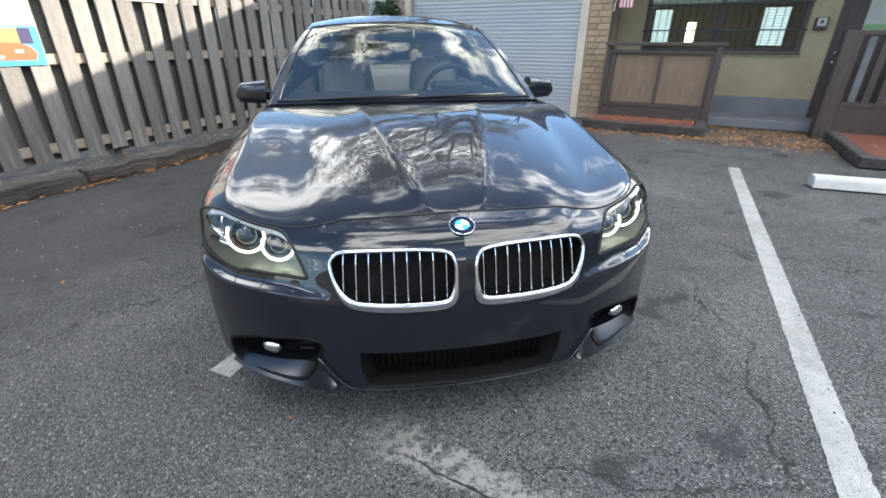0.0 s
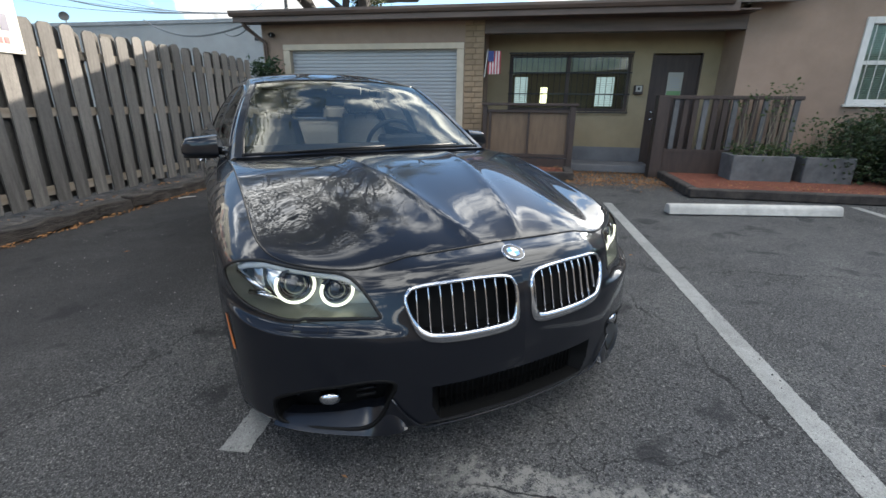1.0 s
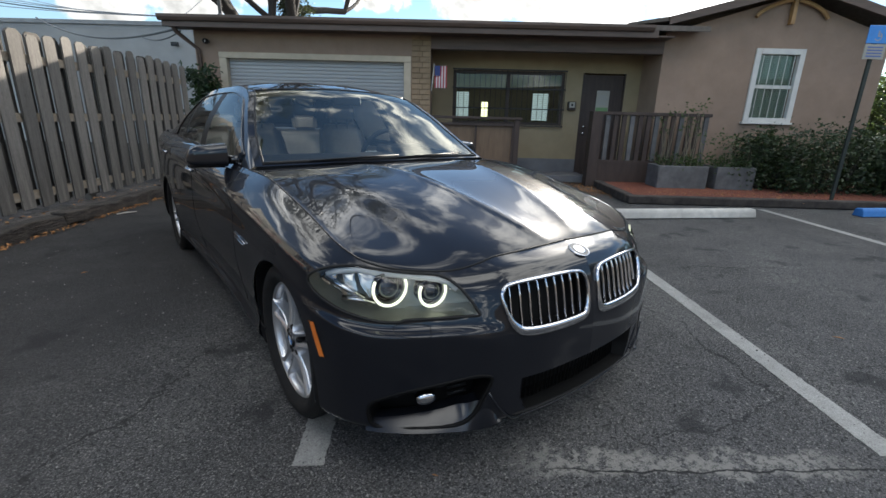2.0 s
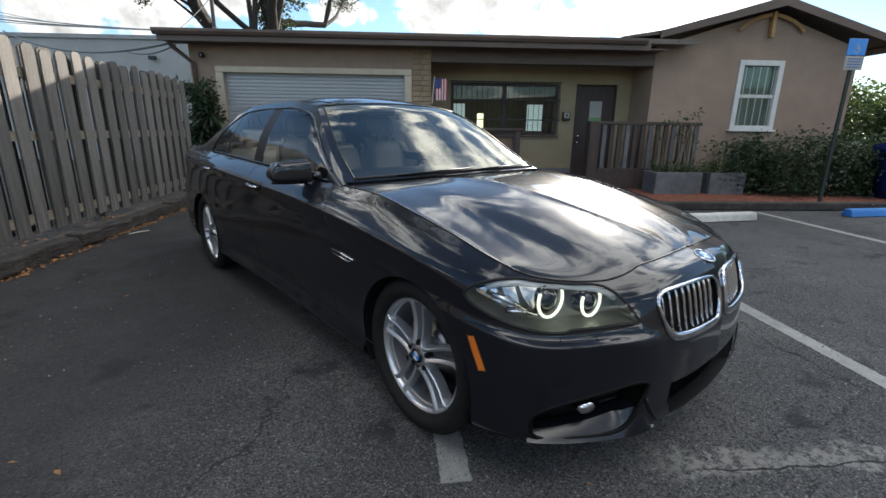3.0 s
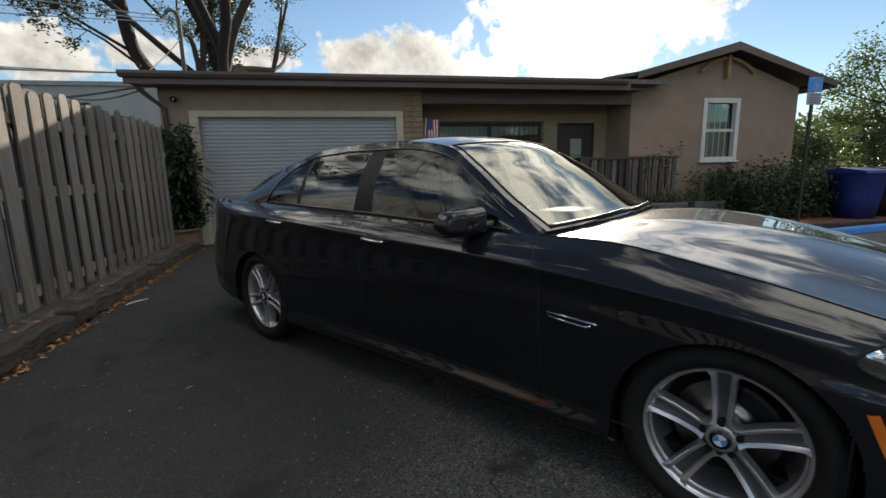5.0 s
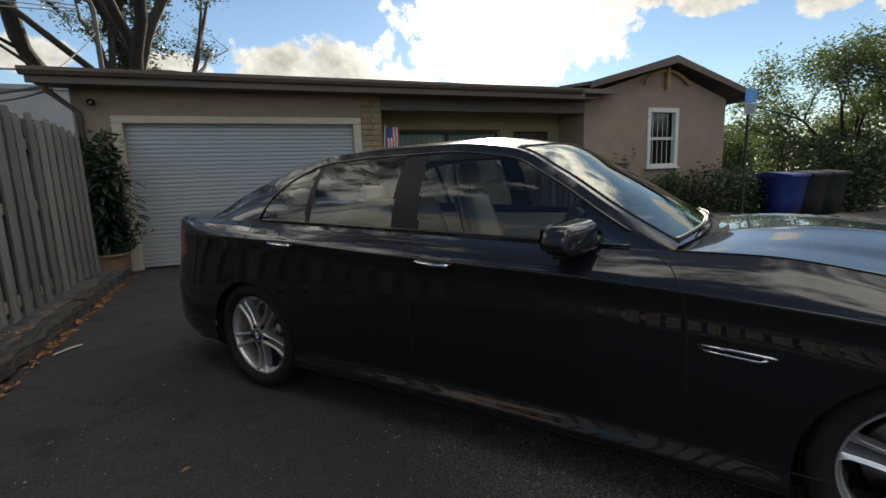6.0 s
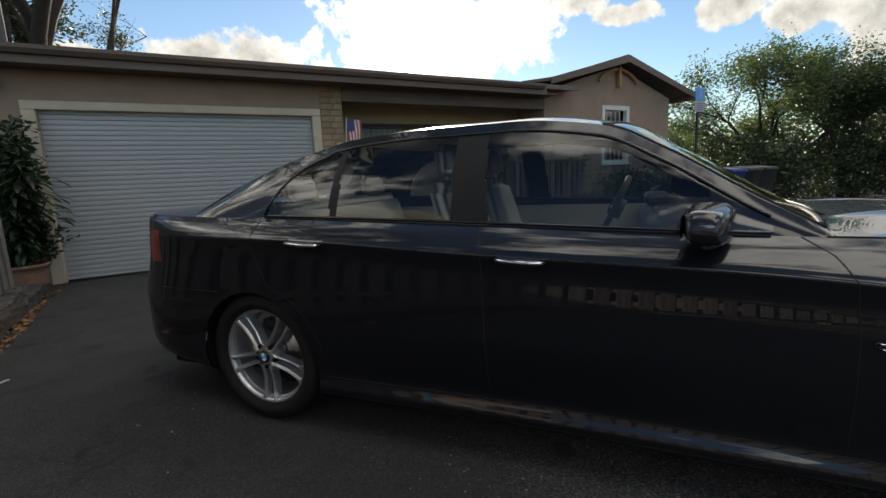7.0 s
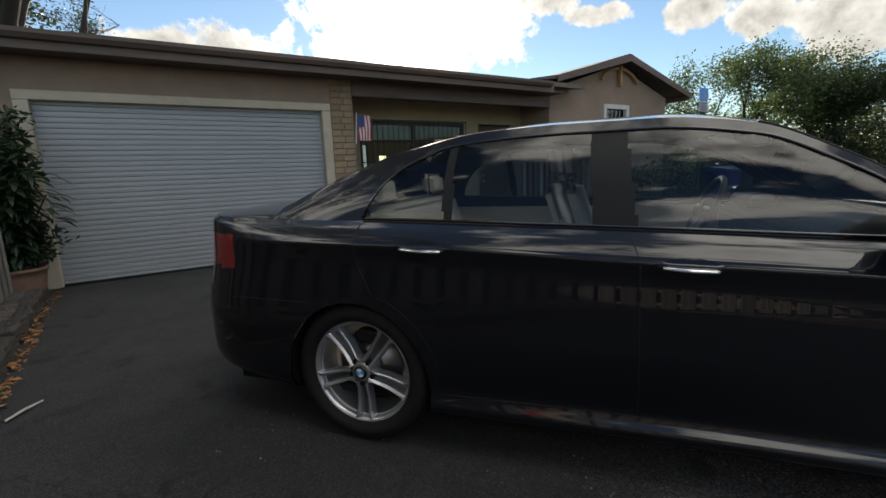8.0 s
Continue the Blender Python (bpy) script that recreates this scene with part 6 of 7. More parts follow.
    c = part("centre_cap", cap, M_GLOSSBLACK, w, "dark centre cap with blue and white quarters", True)
    c.matrix_basis = Matrix.Translation((0.093, 0, 0))
    return w


def cap_quarters(parent):
    for k in range(4):
        part("quarter", disc(bmesh.new(), 0.0005, 0.021, 0.094, 24, k * math.pi / 2 + 0.4, (k + 1) * math.pi / 2 + 0.4), M_BLUE if k % 2 else M_BADGEWHITE, parent)


wheel = make_wheel()
cap_quarters(wheel)
for x, y, turn, spin in ((0.795, AXLE_F, 0, 10), (-0.795, AXLE_F, 180, 2), (0.80, AXLE_R, 0, 40), (-0.80, AXLE_R, 180, 36)):
    m = pose(x, y, 0.331, 0, 0, turn) @ Matrix.Rotation(radians(spin), 4, "X")
    if x > 0 and y == AXLE_F:
        wheel.parent, wheel.matrix_basis = car, m
    else:
        copy_thing(wheel, m)
# arch liners
for s in (1, -1):
    for c in (AXLE_F, AXLE_R):
        bm = bmesh.new()
        rows = []
        for k in range(41):
            th = -0.42 + (math.pi + 0.84) * k / 40
            y, z = c - (ARCH_R + 0.001) * math.cos(th), ARCH_Z + (ARCH_R + 0.001) * math.sin(th)
            xo = skin(arc_at_y(y), max(z, 0.2)).x
            rows.append([bm.verts.new((x * s, y, z)) for x in (xo - 0.004, xo - 0.03, 0.60)])
        for p0, p1 in zip(rows, rows[1:]):
            for j in range(2):
                bm.faces.new((p0[j], p0[j + 1], p1[j + 1], p1[j]))
        hub = [bm.verts.new((0.60 * s, c, ARCH_Z))]
        for p0, p1 in zip(rows, rows[1:]):
            bm.faces.new((p0[2], p1[2], hub[0]))
        part("arch_liner", bm, M_BLACK, car, "black wheel arch liner", True)

# door mirrors
for s in (1, -1):
    bm = bmesh.new()
    rows = []
    n = 28
    for i in range(15):
        f = i / 14
        x = 0.838 + 0.188 * f
        tip = max(0.0, (f - 0.78) / 0.22)
        zt, zb = 1.074 - 0.020 * f - 0.045 * tip ** 2, 0.948 + 0.004 * f + 0.020 * tip ** 2.5
        hy = 0.078 * (1 - 0.42 * f ** 3)
        cy, cz, hz = 1.045 + 0.045 * f, (zt + zb) / 2, (zt - zb) / 2
        ring = []
        for k in range(n):
            a = k * math.tau / n
            c, sn = math.cos(a), math.sin(a)
            e = 0.58
            ring.append(bm.verts.new((x * s, cy + hy * math.copysign(abs(c) ** e, c) * (0.75 if c > 0 else 1.0) - 0.012 * (sn < 0) * abs(sn), cz + hz * math.copysign(abs(sn) ** e, sn))))
        rows.append(ring)
    for p0, p1 in zip(rows, rows[1:]):
        for k in range(n):
            bm.faces.new((p0[k], p0[(k + 1) % n], p1[(k + 1) % n], p1[k]))
    bm.faces.new(rows[0])
    bm.faces.new(rows[-1])
    bmesh.ops.recalc_face_normals(bm, faces=bm.faces)
    mir = part("door_mirror", bm, M_PAINT, car, "dark painted door mirror", True)
    mir.data.set_sharp_from_angle(angle=radians(50))
    bm = bmesh.new()
    poly(bm, [((0.852 + 0.145 * u) * s, 1.099 + 0.040 * u, 1.008 + 0.047 * v) for u, v in ((0, -0.9), (0.5, -1), (0.93, -0.85), (1, 0), (0.93, 0.85), (0.5, 1.05), (0, 1.0))])
    part("mirror_glass", bm, mat("mirror_glass", (0.9, 0.9, 0.9), 0.01, 1.0), mir, "mirror glass")
    open_tube(mir, "indicator", [((0.85 + 0.17 * u) * s, 0.985 + 0.05 * u + 0.05 * u ** 4, 0.975 + 0.004 * u) for u in [k / 10 for k in range(11)]], 0.005, M_WHITE_TRIM, 6, "pale indicator strip")
    open_tube(mir, "lower_trim", [((0.85 + 0.165 * u) * s, 1.0 + 0.05 * u + 0.03 * u ** 3, 0.951) for u in [k / 10 for k in range(11)]], 0.009, M_BLACK, 6)
    open_tube(mir, "stalk", [(0.765 * s, 0.965, 0.985), (0.80 * s, 0.985, 0.985), (0.86 * s, 1.02, 0.985)], [0.030, 0.024, 0.026], M_GLOSSBLACK, 10, "black mirror foot")

# badge on the nose
nb = (Vector(on(1, 0.0, 0.768, 0.002)))
d = on(1, 0.0, 0.755) - on(1, 0.0, 0.779)
roundel(car, facing(nb, Vector((0, d.z, -d.y)) if d.z < 0 else Vector((0, -d.z, d.y))), 0.041)

# wipers and cowl
bm = bmesh.new()
rows = []
for q in np.linspace(-0.97, 0.97, 41):
    a, b = hood_back(q), hood_roof(0.12, q)
    rows.append([bm.verts.new((a[0], a[1] - 0.015, a[2] - 0.004)), bm.verts.new((a[0], (a[1] + b[1]) / 2 + 0.01, min(a[2], b[2]) - 0.012)), bm.verts.new(b)])
for p0, p1 in zip(rows, rows[1:]):
    for j in range(2):
        bm.faces.new((p0[j], p0[j + 1], p1[j + 1], p1[j]))
part("cowl", bm, M_BLACK, car, "black cowl panel")
for pts in ([(-0.66, 0.05), (-0.30, 0.10), (0.05, 0.13)], [(0.02, 0.05), (0.35, 0.10), (0.74, 0.14)]):
    wp = [tuple(np.array(hood_roof(t, q)) + np.array((0, -0.012, 0.012))) for q, t in pts]
    open_tube(car, "wiper", wp, 0.0045, M_BLACK, 6, "black wiper")

# cabin
part("floor_pan", boxed(-0.80, 0.80, -0.45, 3.75, 0.18, 0.22), M_BLACK, car)
for s in (1, -1):
    part("door_card", boxed(*sorted((0.755 * s, 0.725 * s)), 0.80, 3.2, 0.22, 0.955), M_LEATHER, car, "cream door card")
part("bulkhead", boxed(-0.74, 0.74, 0.74, 0.78, 0.2, 0.94), M_DASH, car)
dash = prism(bmesh.new(), [(0.70, 0.90), (0.78, 0.985), (1.02, 1.005), (1.16, 0.985), (1.22, 0.93), (1.20, 0.72), (1.10, 0.50), (0.80, 0.45)], "x", -0.72, 0.72)
bmesh.ops.bevel(dash, geom=dash.edges[:], offset=0.015, segments=2, affect="EDGES")
part("dashboard", dash, M_DASH, car, "dark dashboard", True)
part("binnacle", box(bmesh.new(), 0.20, 0.54, 1.06, 1.20, 0.98, 1.045, 0.02), M_DASH, car, "instrument hood")
sw = part("steering_wheel", ring_torus(0.185, 0.017, 40), M_DASH, car, "dark steering wheel with silver spokes", True)
sw.matrix_basis = facing((0.37, 1.36, 0.965), (0, 1, 0.45))
for a in (0.0, math.pi, -math.pi / 2):
    bm = tube(bmesh.new(), [(0.01, 0.03 * math.cos(a), 0.03 * math.sin(a)), (0.006, 0.175 * math.cos(a), 0.175 * math.sin(a))], 0.014, 8)
    part("spoke", bm, M_ALLOY, sw, "silver spoke")
part("hub", lathe(bmesh.new(), [(0.001, 0.03), (0.05, 0.028), (0.065, 0.0), (0.06, -0.05)], 20, "x"), M_DASH, sw, "", True)


def cushion(x0, x1, y0, y1, z0, z1, r, lean=0.0, narrow=0.0):
    bm = boxed(x0, x1, y0, y1, z0, z1)
    bmesh.ops.subdivide_edges(bm, edges=bm.edges[:], cuts=3, use_grid_fill=True)
    bmesh.ops.bevel(bm, geom=[e for e in bm.edges if len(e.link_faces) == 2 and e.link_faces[0].normal.dot(e.link_faces[1].normal) < 0.5], offset=r, segments=3, affect="EDGES")
    cx = (x0 + x1) / 2
    for v in bm.verts:
        f = (v.co.z - z0) / (z1 - z0)
        v.co.y += lean * f
        v.co.x = cx + (v.co.x - cx) * (1 - narrow * max(f, 0) ** 2)
    return bm


for cx in (-0.37, 0.37):
    seat = part("front_seat", cushion(cx - 0.26, cx + 0.26, 1.42, 1.95, 0.38, 0.58, 0.05), M_LEATHER, car, "cream leather front seat", True)
    part("backrest", cushion(cx - 0.25, cx + 0.25, 1.86, 1.99, 0.55, 1.16, 0.05, 0.20, 0.28), M_LEATHER, seat, "", True)
    part("headrest", cushion(cx - 0.13, cx + 0.13, 2.06, 2.15, 1.17, 1.345, 0.035, 0.02, 0.1), M_LEATHER, seat, "", True)
    for k in (-0.05, 0.05):
        open_tube(seat, "headrest_post", [(cx + k, 2.09, 1.12), (cx + k, 2.10, 1.2)], 0.007, M_CHROME)
    part("seat_base", boxed(cx - 0.22, cx + 0.22, 1.45, 1.95, 0.22, 0.38), M_DASH, seat)
rear = part("rear_bench", cushion(-0.68, 0.68, 2.35, 2.85, 0.35, 0.60, 0.05), M_LEATHER, car, "cream leather rear bench", True)
part("backrest", cushion(-0.67, 0.67, 2.80, 2.95, 0.55, 1.08, 0.05, 0.18), M_LEATHER, rear, "", True)
for cx in (-0.40, 0.40):
    part("headrest", cushion(cx - 0.13, cx + 0.13, 3.0, 3.08, 1.07, 1.22, 0.03, 0.02), M_LEATHER, rear, "", True)
part("parcel_shelf", boxed(-0.68, 0.68, 3.05, 3.50, 1.00, 1.03), M_DASH, car)
part("headliner", boxed(-0.50, 0.50, 1.36, 2.70, 1.375, 1.385), M_LEATHER, car, "pale headliner")
part("console", boxed(-0.10, 0.10, 1.15, 2.2, 0.22, 0.62, 0.02), M_DASH, car)
part("mirror_stem", boxed(-0.10, 0.10, 1.20, 1.225, 1.30, 1.36, 0.008), M_DASH, car, "dark rear-view mirror")

# ---- planting ----


def leaf_mat(name, col, col2, through_col, share_through=0.4):
    """Leaf: matt top with some light coming through the blade."""
    m = mat(name, col, 0.45, scale=3, col2=col2, island=0.4)
    nt = m.node_tree
    L = nt.links.new
    b = nt.nodes["Principled BSDF"]
    tr = nt.nodes.new("ShaderNodeBsdfTranslucent")
    tr.inputs[0].default_value = (*through_col, 1)
    mx = nt.nodes.new("ShaderNodeMixShader")
    mx.inputs[0].default_value = share_through
    L(b.outputs[0], mx.inputs[1])
    L(tr.outputs[0], mx.inputs[2])
    L(mx.outputs[0], nt.nodes["Material Output"].inputs[0])
    return m


M_LEAF_T = leaf_mat("tree_leaf", (0.046, 0.076, 0.026), (0.028, 0.048, 0.016), (0.10, 0.15, 0.035), 0.32)
M_LEAF_H = leaf_mat("hedge_leaf", (0.034, 0.056, 0.020), (0.020, 0.036, 0.013), (0.05, 0.08, 0.02), 0.22)
M_LEAF_O = leaf_mat("oak_leaves", (0.034, 0.048, 0.018), (0.022, 0.032, 0.012), (0.07, 0.09, 0.02), 0.18)
M_LEAF_P = leaf_mat("pot_leaf", (0.016, 0.034, 0.014), (0.010, 0.022, 0.009), (0.06, 0.13, 0.03), 0.25)


def leaf_cloud(name, spots, size, material, parent, rnd, shape=(0.5, 1.0), label=""):
    """Many small bent blades; spots: (centre, spread, count)."""
    verts, faces = [], []
    for c, spread, count in spots:
        for _ in range(count):
            p = Vector(c) + Vector((rnd.gauss(0, spread), rnd.gauss(0, spread), rnd.gauss(0, spread * 0.8)))
            a = Vector((rnd.gauss(0, 1), rnd.gauss(0, 1), rnd.gauss(0, 0.6))).normalized()
            b = a.cross(Vector((rnd.gauss(0, 1), rnd.gauss(0, 1), rnd.gauss(0, 1)))).normalized()
            s = size * rnd.uniform(0.6, 1.3)
            u, w = a * s * shape[1] * 0.5, b * s * shape[0] * 0.5
            bend = a.cross(b) * s * 0.12
            i = len(verts)
            verts += [p - u, p + w + bend, p + u, p - w + bend]
            faces.append((i, i + 1, i + 2, i + 3))
    me = bpy.data.meshes.new(name)
    me.from_pydata([tuple(v) for v in verts], [], faces)
    me.materials.append(material)
    ob = new(name, me)
    ob.parent = parent
    if label:
        ob["label"] = label
    return ob


def grow(bm, rnd, p, d, length, r, depth, tips, spread=0.55, droop=0.0, sides=7, reach=(0.62, 0.85), shy=None):
    """A limb that forks until it is thin; its ends are kept in tips."""
    pts, rad = [p.copy()], [r]
    n = 7 if depth >= 4 else 4
    wave = 0.11 if depth >= 4 else 0.10
    for i in range(n):
        d = (d + Vector((rnd.gauss(0, wave), rnd.gauss(0, wave), rnd.gauss(0, 0.07) - droop))).normalized()
        p = p + d * (length / n)
        pts.append(p.copy())
        rad.append(r * (1 - (0.20 if depth >= 4 else 0.38) * (i + 1) / n))
    tube(bm, pts, rad, sides if depth > 1 else 5, cap=False)
    if depth <= 2:
        tips += pts[2:]
    if depth == 0:
        return
    for k in range(rnd.choice((2, 3)) if depth > 1 else 2):
        side = Vector((rnd.gauss(0, 1), rnd.gauss(0, 1), rnd.gauss(0, 0.5))).normalized()
        nd = d + side * spread * rnd.uniform(0.7, 1.3)
        nd = Vector((nd.x, nd.y, max(nd.z, (0.45 if depth >= 4 else 0.28) * nd.length))).normalized()
        if shy is not None:
            nd = (nd - shy * max(nd.dot(shy) - 0.12, 0.0)).normalized()
        grow(bm, rnd, p, nd, length * rnd.uniform(*reach), rad[-1] * rnd.uniform(0.62, 0.82), depth - 1, tips, spread, droop, sides, reach, shy)


def make_tree(name, label, base, stems, size, material, seed, leaves, spread_leaf, spread=0.55, droop=0.0, depth=4, reach=(0.62, 0.85), clear=99.0, leafy=1.0, shy=None):
    rnd = random.Random(seed)
    t = thing(name, label, "tree", Matrix.Translation(base))
    tips = []
    bm = bmesh.new()
    for (x, y), d, ln, r in stems:
        grow(bm, rnd, Vector((x, y, -0.1)), Vector(d).normalized(), ln, r, depth, tips, spread, droop, 7, reach, shy)
    part("trunk", bm, M_BARK, t, "grey-brown bark trunk and limbs", True)
    tips = [p for p in tips if p.z > 9.0 or p.dot(Vector((0.781, -0.624, 0))) < clear]
    tips = [p for p in tips if rnd.random() < leafy]
    per = max(leaves // max(len(tips), 1), 1)
    leaf_cloud("crown", [(p, spread_leaf, per) for p in tips], size, material, t, rnd, (0.5, 1.0), "small leaves in open clumps")
    return t


def at_house(s, d, z=0.0):
    return HOUSE @ Vector((s, d, z))


oak = make_tree("oak_tree", "tall spreading oak with bare limbs and sparse leaves", at_house(-2.6, 9.3),
          [((-0.47, 0.37), (-0.10, 0.08, 1), 5.0, 0.33), ((-0.08, 0.06), (0.0, -0.02, 1), 4.9, 0.30), ((0.35, -0.28), (0.02, -0.02, 1), 5.0, 0.25), ((0.62, -0.50), (0.05, -0.04, 1), 4.6, 0.20)],
          0.13, M_LEAF_O, 21, 62000, 0.28, 0.80, 0.0, 5, (0.70, 0.92), 2.2, 0.34, Vector((0.781, -0.624, 0)))
# leafy side twigs low on the oak
rnd = random.Random(44)
bm = bmesh.new()
spots = []
for out, up in ((0.7, 5.0), (1.0, 5.4), (1.3, 6.0), (0.9, 6.6), (1.5, 7.1), (0.6, 7.4), (-3.4, 6.2), (-4.1, 6.7), (-3.0, 7.3), (-1.6, 7.8), (2.6, 8.3)):
    a, b = Vector((0.92, -0.39, 0)) * out * 0.45 + Vector((0, 0, up - 1.3)), Vector((0.92, -0.39, 0)) * out + Vector((0, 0, up))
    mid = (a + b) / 2 + Vector((rnd.gauss(0, 0.15), rnd.gauss(0, 0.15), 0.1))
    tube(bm, [a, mid, b], [0.06, 0.04, 0.015], 6)
    for k in range(7):
        end = b + Vector((rnd.gauss(0, 0.42), rnd.gauss(0, 0.42), rnd.gauss(-0.05, 0.36)))
        tube(bm, [mid.lerp(b, rnd.uniform(0.3, 1)), end], [0.014, 0.005], 5)
        spots.append((end, 0.17, 95))
part("twig", bm, M_BARK, oak, "thin dark leafy side growth", True)
oak.children[-1]["kind"] = "stuff"
leaf_cloud("foliage", spots, 0.13, M_LEAF_O, oak, rnd, (0.5, 1.0), "clumps of small dark leaves")
make_tree("garden_tree", "dense green broad-leaved tree behind the bins", at_house(19.4, 0.6),
          [((0, 0), (-0.12, 0.0, 1), 1.75, 0.13), ((0.3, 0.2), (0.25, 0.1, 1), 1.65, 0.11), ((-0.2, 0.2), (-0.35, -0.1, 1), 1.55, 0.10)],
          0.105, M_LEAF_T, 8, 24000, 0.25, 0.62, 0.0, 4)
make_tree("garden_tree", "dark leafy tree at the edge of the lot", at_house(21.5, -3.0),
          [((0, 0), (0.05, 0.0, 1), 1.7, 0.14), ((0.3, -0.4), (0.2, -0.2, 1), 1.6, 0.11), ((-0.4, 0.3), (-0.25, 0.1, 1), 1.6, 0.10)],
          0.11, M_LEAF_H, 14, 28000, 0.30, 0.6, 0.0, 4)
make_tree("garden_tree", "dark green tree between the bins and the lot edge", at_house(19.4, -1.2),
          [((0, 0), (0.10, -0.05, 1), 1.6, 0.12), ((0.25, 0.3), (0.25, 0.15, 1), 1.5, 0.10), ((-0.3, -0.2), (-0.25, -0.15, 1), 1.4, 0.10)],
          0.10, M_LEAF_T, 27, 26000, 0.26, 0.62, 0.0, 4)


rnd = random.Random(91)
far = leaf_cloud("far_hedge", [((23 + rnd.uniform(0, 3) + 0.25 * k, 9 - 0.55 * k, rnd.uniform(0.2, 1.0) ** 0.7 * (2.4 + 0.7 * math.sin(k * 0.9))), 0.5, 70) for k in range(44) for j in range(9)], 0.26, M_LEAF_H, None, rnd)
far.matrix_world = HOUSE
tagged(far, "dense dark hedge closing the far side of the lot", "hedge", kind="stuff")


def shrub(name, label, base, size, count, leaf, material, seed, kind="shrub"):
    """Bushy mound of leaves on thin stems."""
    rnd = random.Random(seed)
    t = thing(name, label, kind, base)
    bm = bmesh.new()
    spots = []
    sx, sy, sz = size
    for k in range(26):
        x, y = rnd.uniform(-sx, sx), rnd.uniform(-sy, sy)
        h = sz * math.sqrt(max(1 - (x / sx) ** 4 * 0.5 - (y / sy) ** 2 * 0.4, 0.15)) * rnd.uniform(0.82, 1.06)
        tube(bm, [(x * 0.6, y * 0.6, 0), (x * 0.85, y * 0.85, h * 0.5), (x, y, h * 0.9)], [0.012, 0.009, 0.004], 5)
        for f in (0.18, 0.4, 0.62, 0.8, 0.95):
            spots.append(((x, y, h * f), 0.13, count // 130))
    part("stem", bm, M_BARK, t)
    leaf_cloud("foliage", spots, leaf, material, t, rnd)
    return t


for k, (s0, d0, sx, sy, sz, lb) in enumerate(((10.35, -0.55, 0.6, 0.35, 1.05, "clipped green hedge bush under the wing window"), (11.3, -0.8, 0.8, 0.45, 1.2, "dense green hedge bush beside the wing wall"),
                                              (12.5, -0.7, 0.6, 0.4, 1.0, "loose green hedge bush at the house corner"))):
    shrub("hedge_bush", lb, HOUSE @ Matrix.Translation((s0, d0, 0.08)), (sx, sy, sz), 5200, 0.075, M_LEAF_H, 31 + k)
for k, (s0, d0, sz, lb) in enumerate(((14.0, 1.6, 2.3, "tall green shrub behind the house corner"), (15.4, 2.2, 2.6, "tall yellow-green shrub in backlight"), (16.6, -0.6, 1.7, "low dark shrub behind the bins"), (19.2, -1.4, 2.2, "dark shrub under the garden tree"), (23.5, -5.0, 2.6, "dark shrub at the edge of the lot"), (17.5, 1.0, 2.4, "dark shrub under the garden tree"), (21.0, -2.0, 2.4, "dark shrub under the far tree"))):
    shrub("shrub", lb, HOUSE @ Matrix.Translation((s0, d0, 0)), (1.0, 0.9, sz), 5200, 0.12, M_LEAF_T if k < 2 else M_LEAF_H, 51 + k)

# sparse stalks in the planters
for k, (x0, x1, h) in enumerate(((8.3, 9.1, 1.0), (9.35, 9.95, 0.55))):
    rnd = random.Random(70 + k)
    pl = thing("planter_plant", "thin pale stalks with a few green leaves in a planter" if k == 0 else "low green plant in a planter", "plant", HOUSE)
    bm = bmesh.new()
    spots = []
    for i in range(16):
        x, y = rnd.uniform(x0, x1), rnd.uniform(-0.84, -0.56)
        tip = (x + rnd.gauss(0, 0.12), y + rnd.gauss(0, 0.08), 0.44 + h * rnd.uniform(0.6, 1.1))
        tube(bm, [(x, y, 0.42), ((x + tip[0]) / 2 + 0.02, (y + tip[1]) / 2, 0.44 + h * 0.45), tip], [0.008, 0.006, 0.003], 5)
        spots.append((tip, 0.08, 8))
        spots.append(((x, y, 0.55), 0.10, 30))
    part("stem", bm, mat("pale_stalk", (0.22, 0.19, 0.13), 0.8, scale=9), pl)
    leaf_cloud("foliage", spots, 0.07, M_LEAF_T, pl, rnd)

# pot plant beside the garage door
rnd = random.Random(3)
PP = HOUSE @ Matrix.Translation((-0.10, -0.55, 0))
pot = thing("plant_pot", "round weathered terracotta pot by the garage", "pot", PP)
part("bowl", lathe(bmesh.new(), [(0.001, 0.02), (0.15, 0.02), (0.19, 0.12), (0.215, 0.26), (0.22, 0.33), (0.24, 0.335), (0.24, 0.37), (0.21, 0.37), (0.20, 0.33), (0.001, 0.31)], 28), M_POT, pot, smooth=True)
part("soil", lathe(bmesh.new(), [(0.001, 0.335), (0.20, 0.330)], 20), M_SOIL, pot)
plant = thing("pot_plant", "tall dark green pot plant with long drooping leaves", "plant", PP)
bm = bmesh.new()
lv, lf = [], []


def long_leaf(base, direction, ln, w, droop):
    """A strap leaf in six bent segments."""
    d = Vector(direction).normalized()
    side = d.cross(Vector((0, 0, 1)))
    side = side.normalized() if side.length > 0.01 else Vector((1, 0, 0))
    p = Vector(base)
    i0 = len(lv)
    for k in range(7):
        f = k / 6
        ww = w * math.sin(math.pi * (0.08 + 0.92 * f)) ** 0.7 if f < 1 else 0.002
        lv.extend([p - side * ww, p + Vector((0, 0, -ww * 0.25)), p + side * ww])
        d = (d + Vector((0, 0, -droop))).normalized()
        p = p + d * (ln / 6)
    for k in range(6):
        a = i0 + k * 3
        lf.extend([(a, a + 1, a + 4, a + 3), (a + 1, a + 2, a + 5, a + 4)])


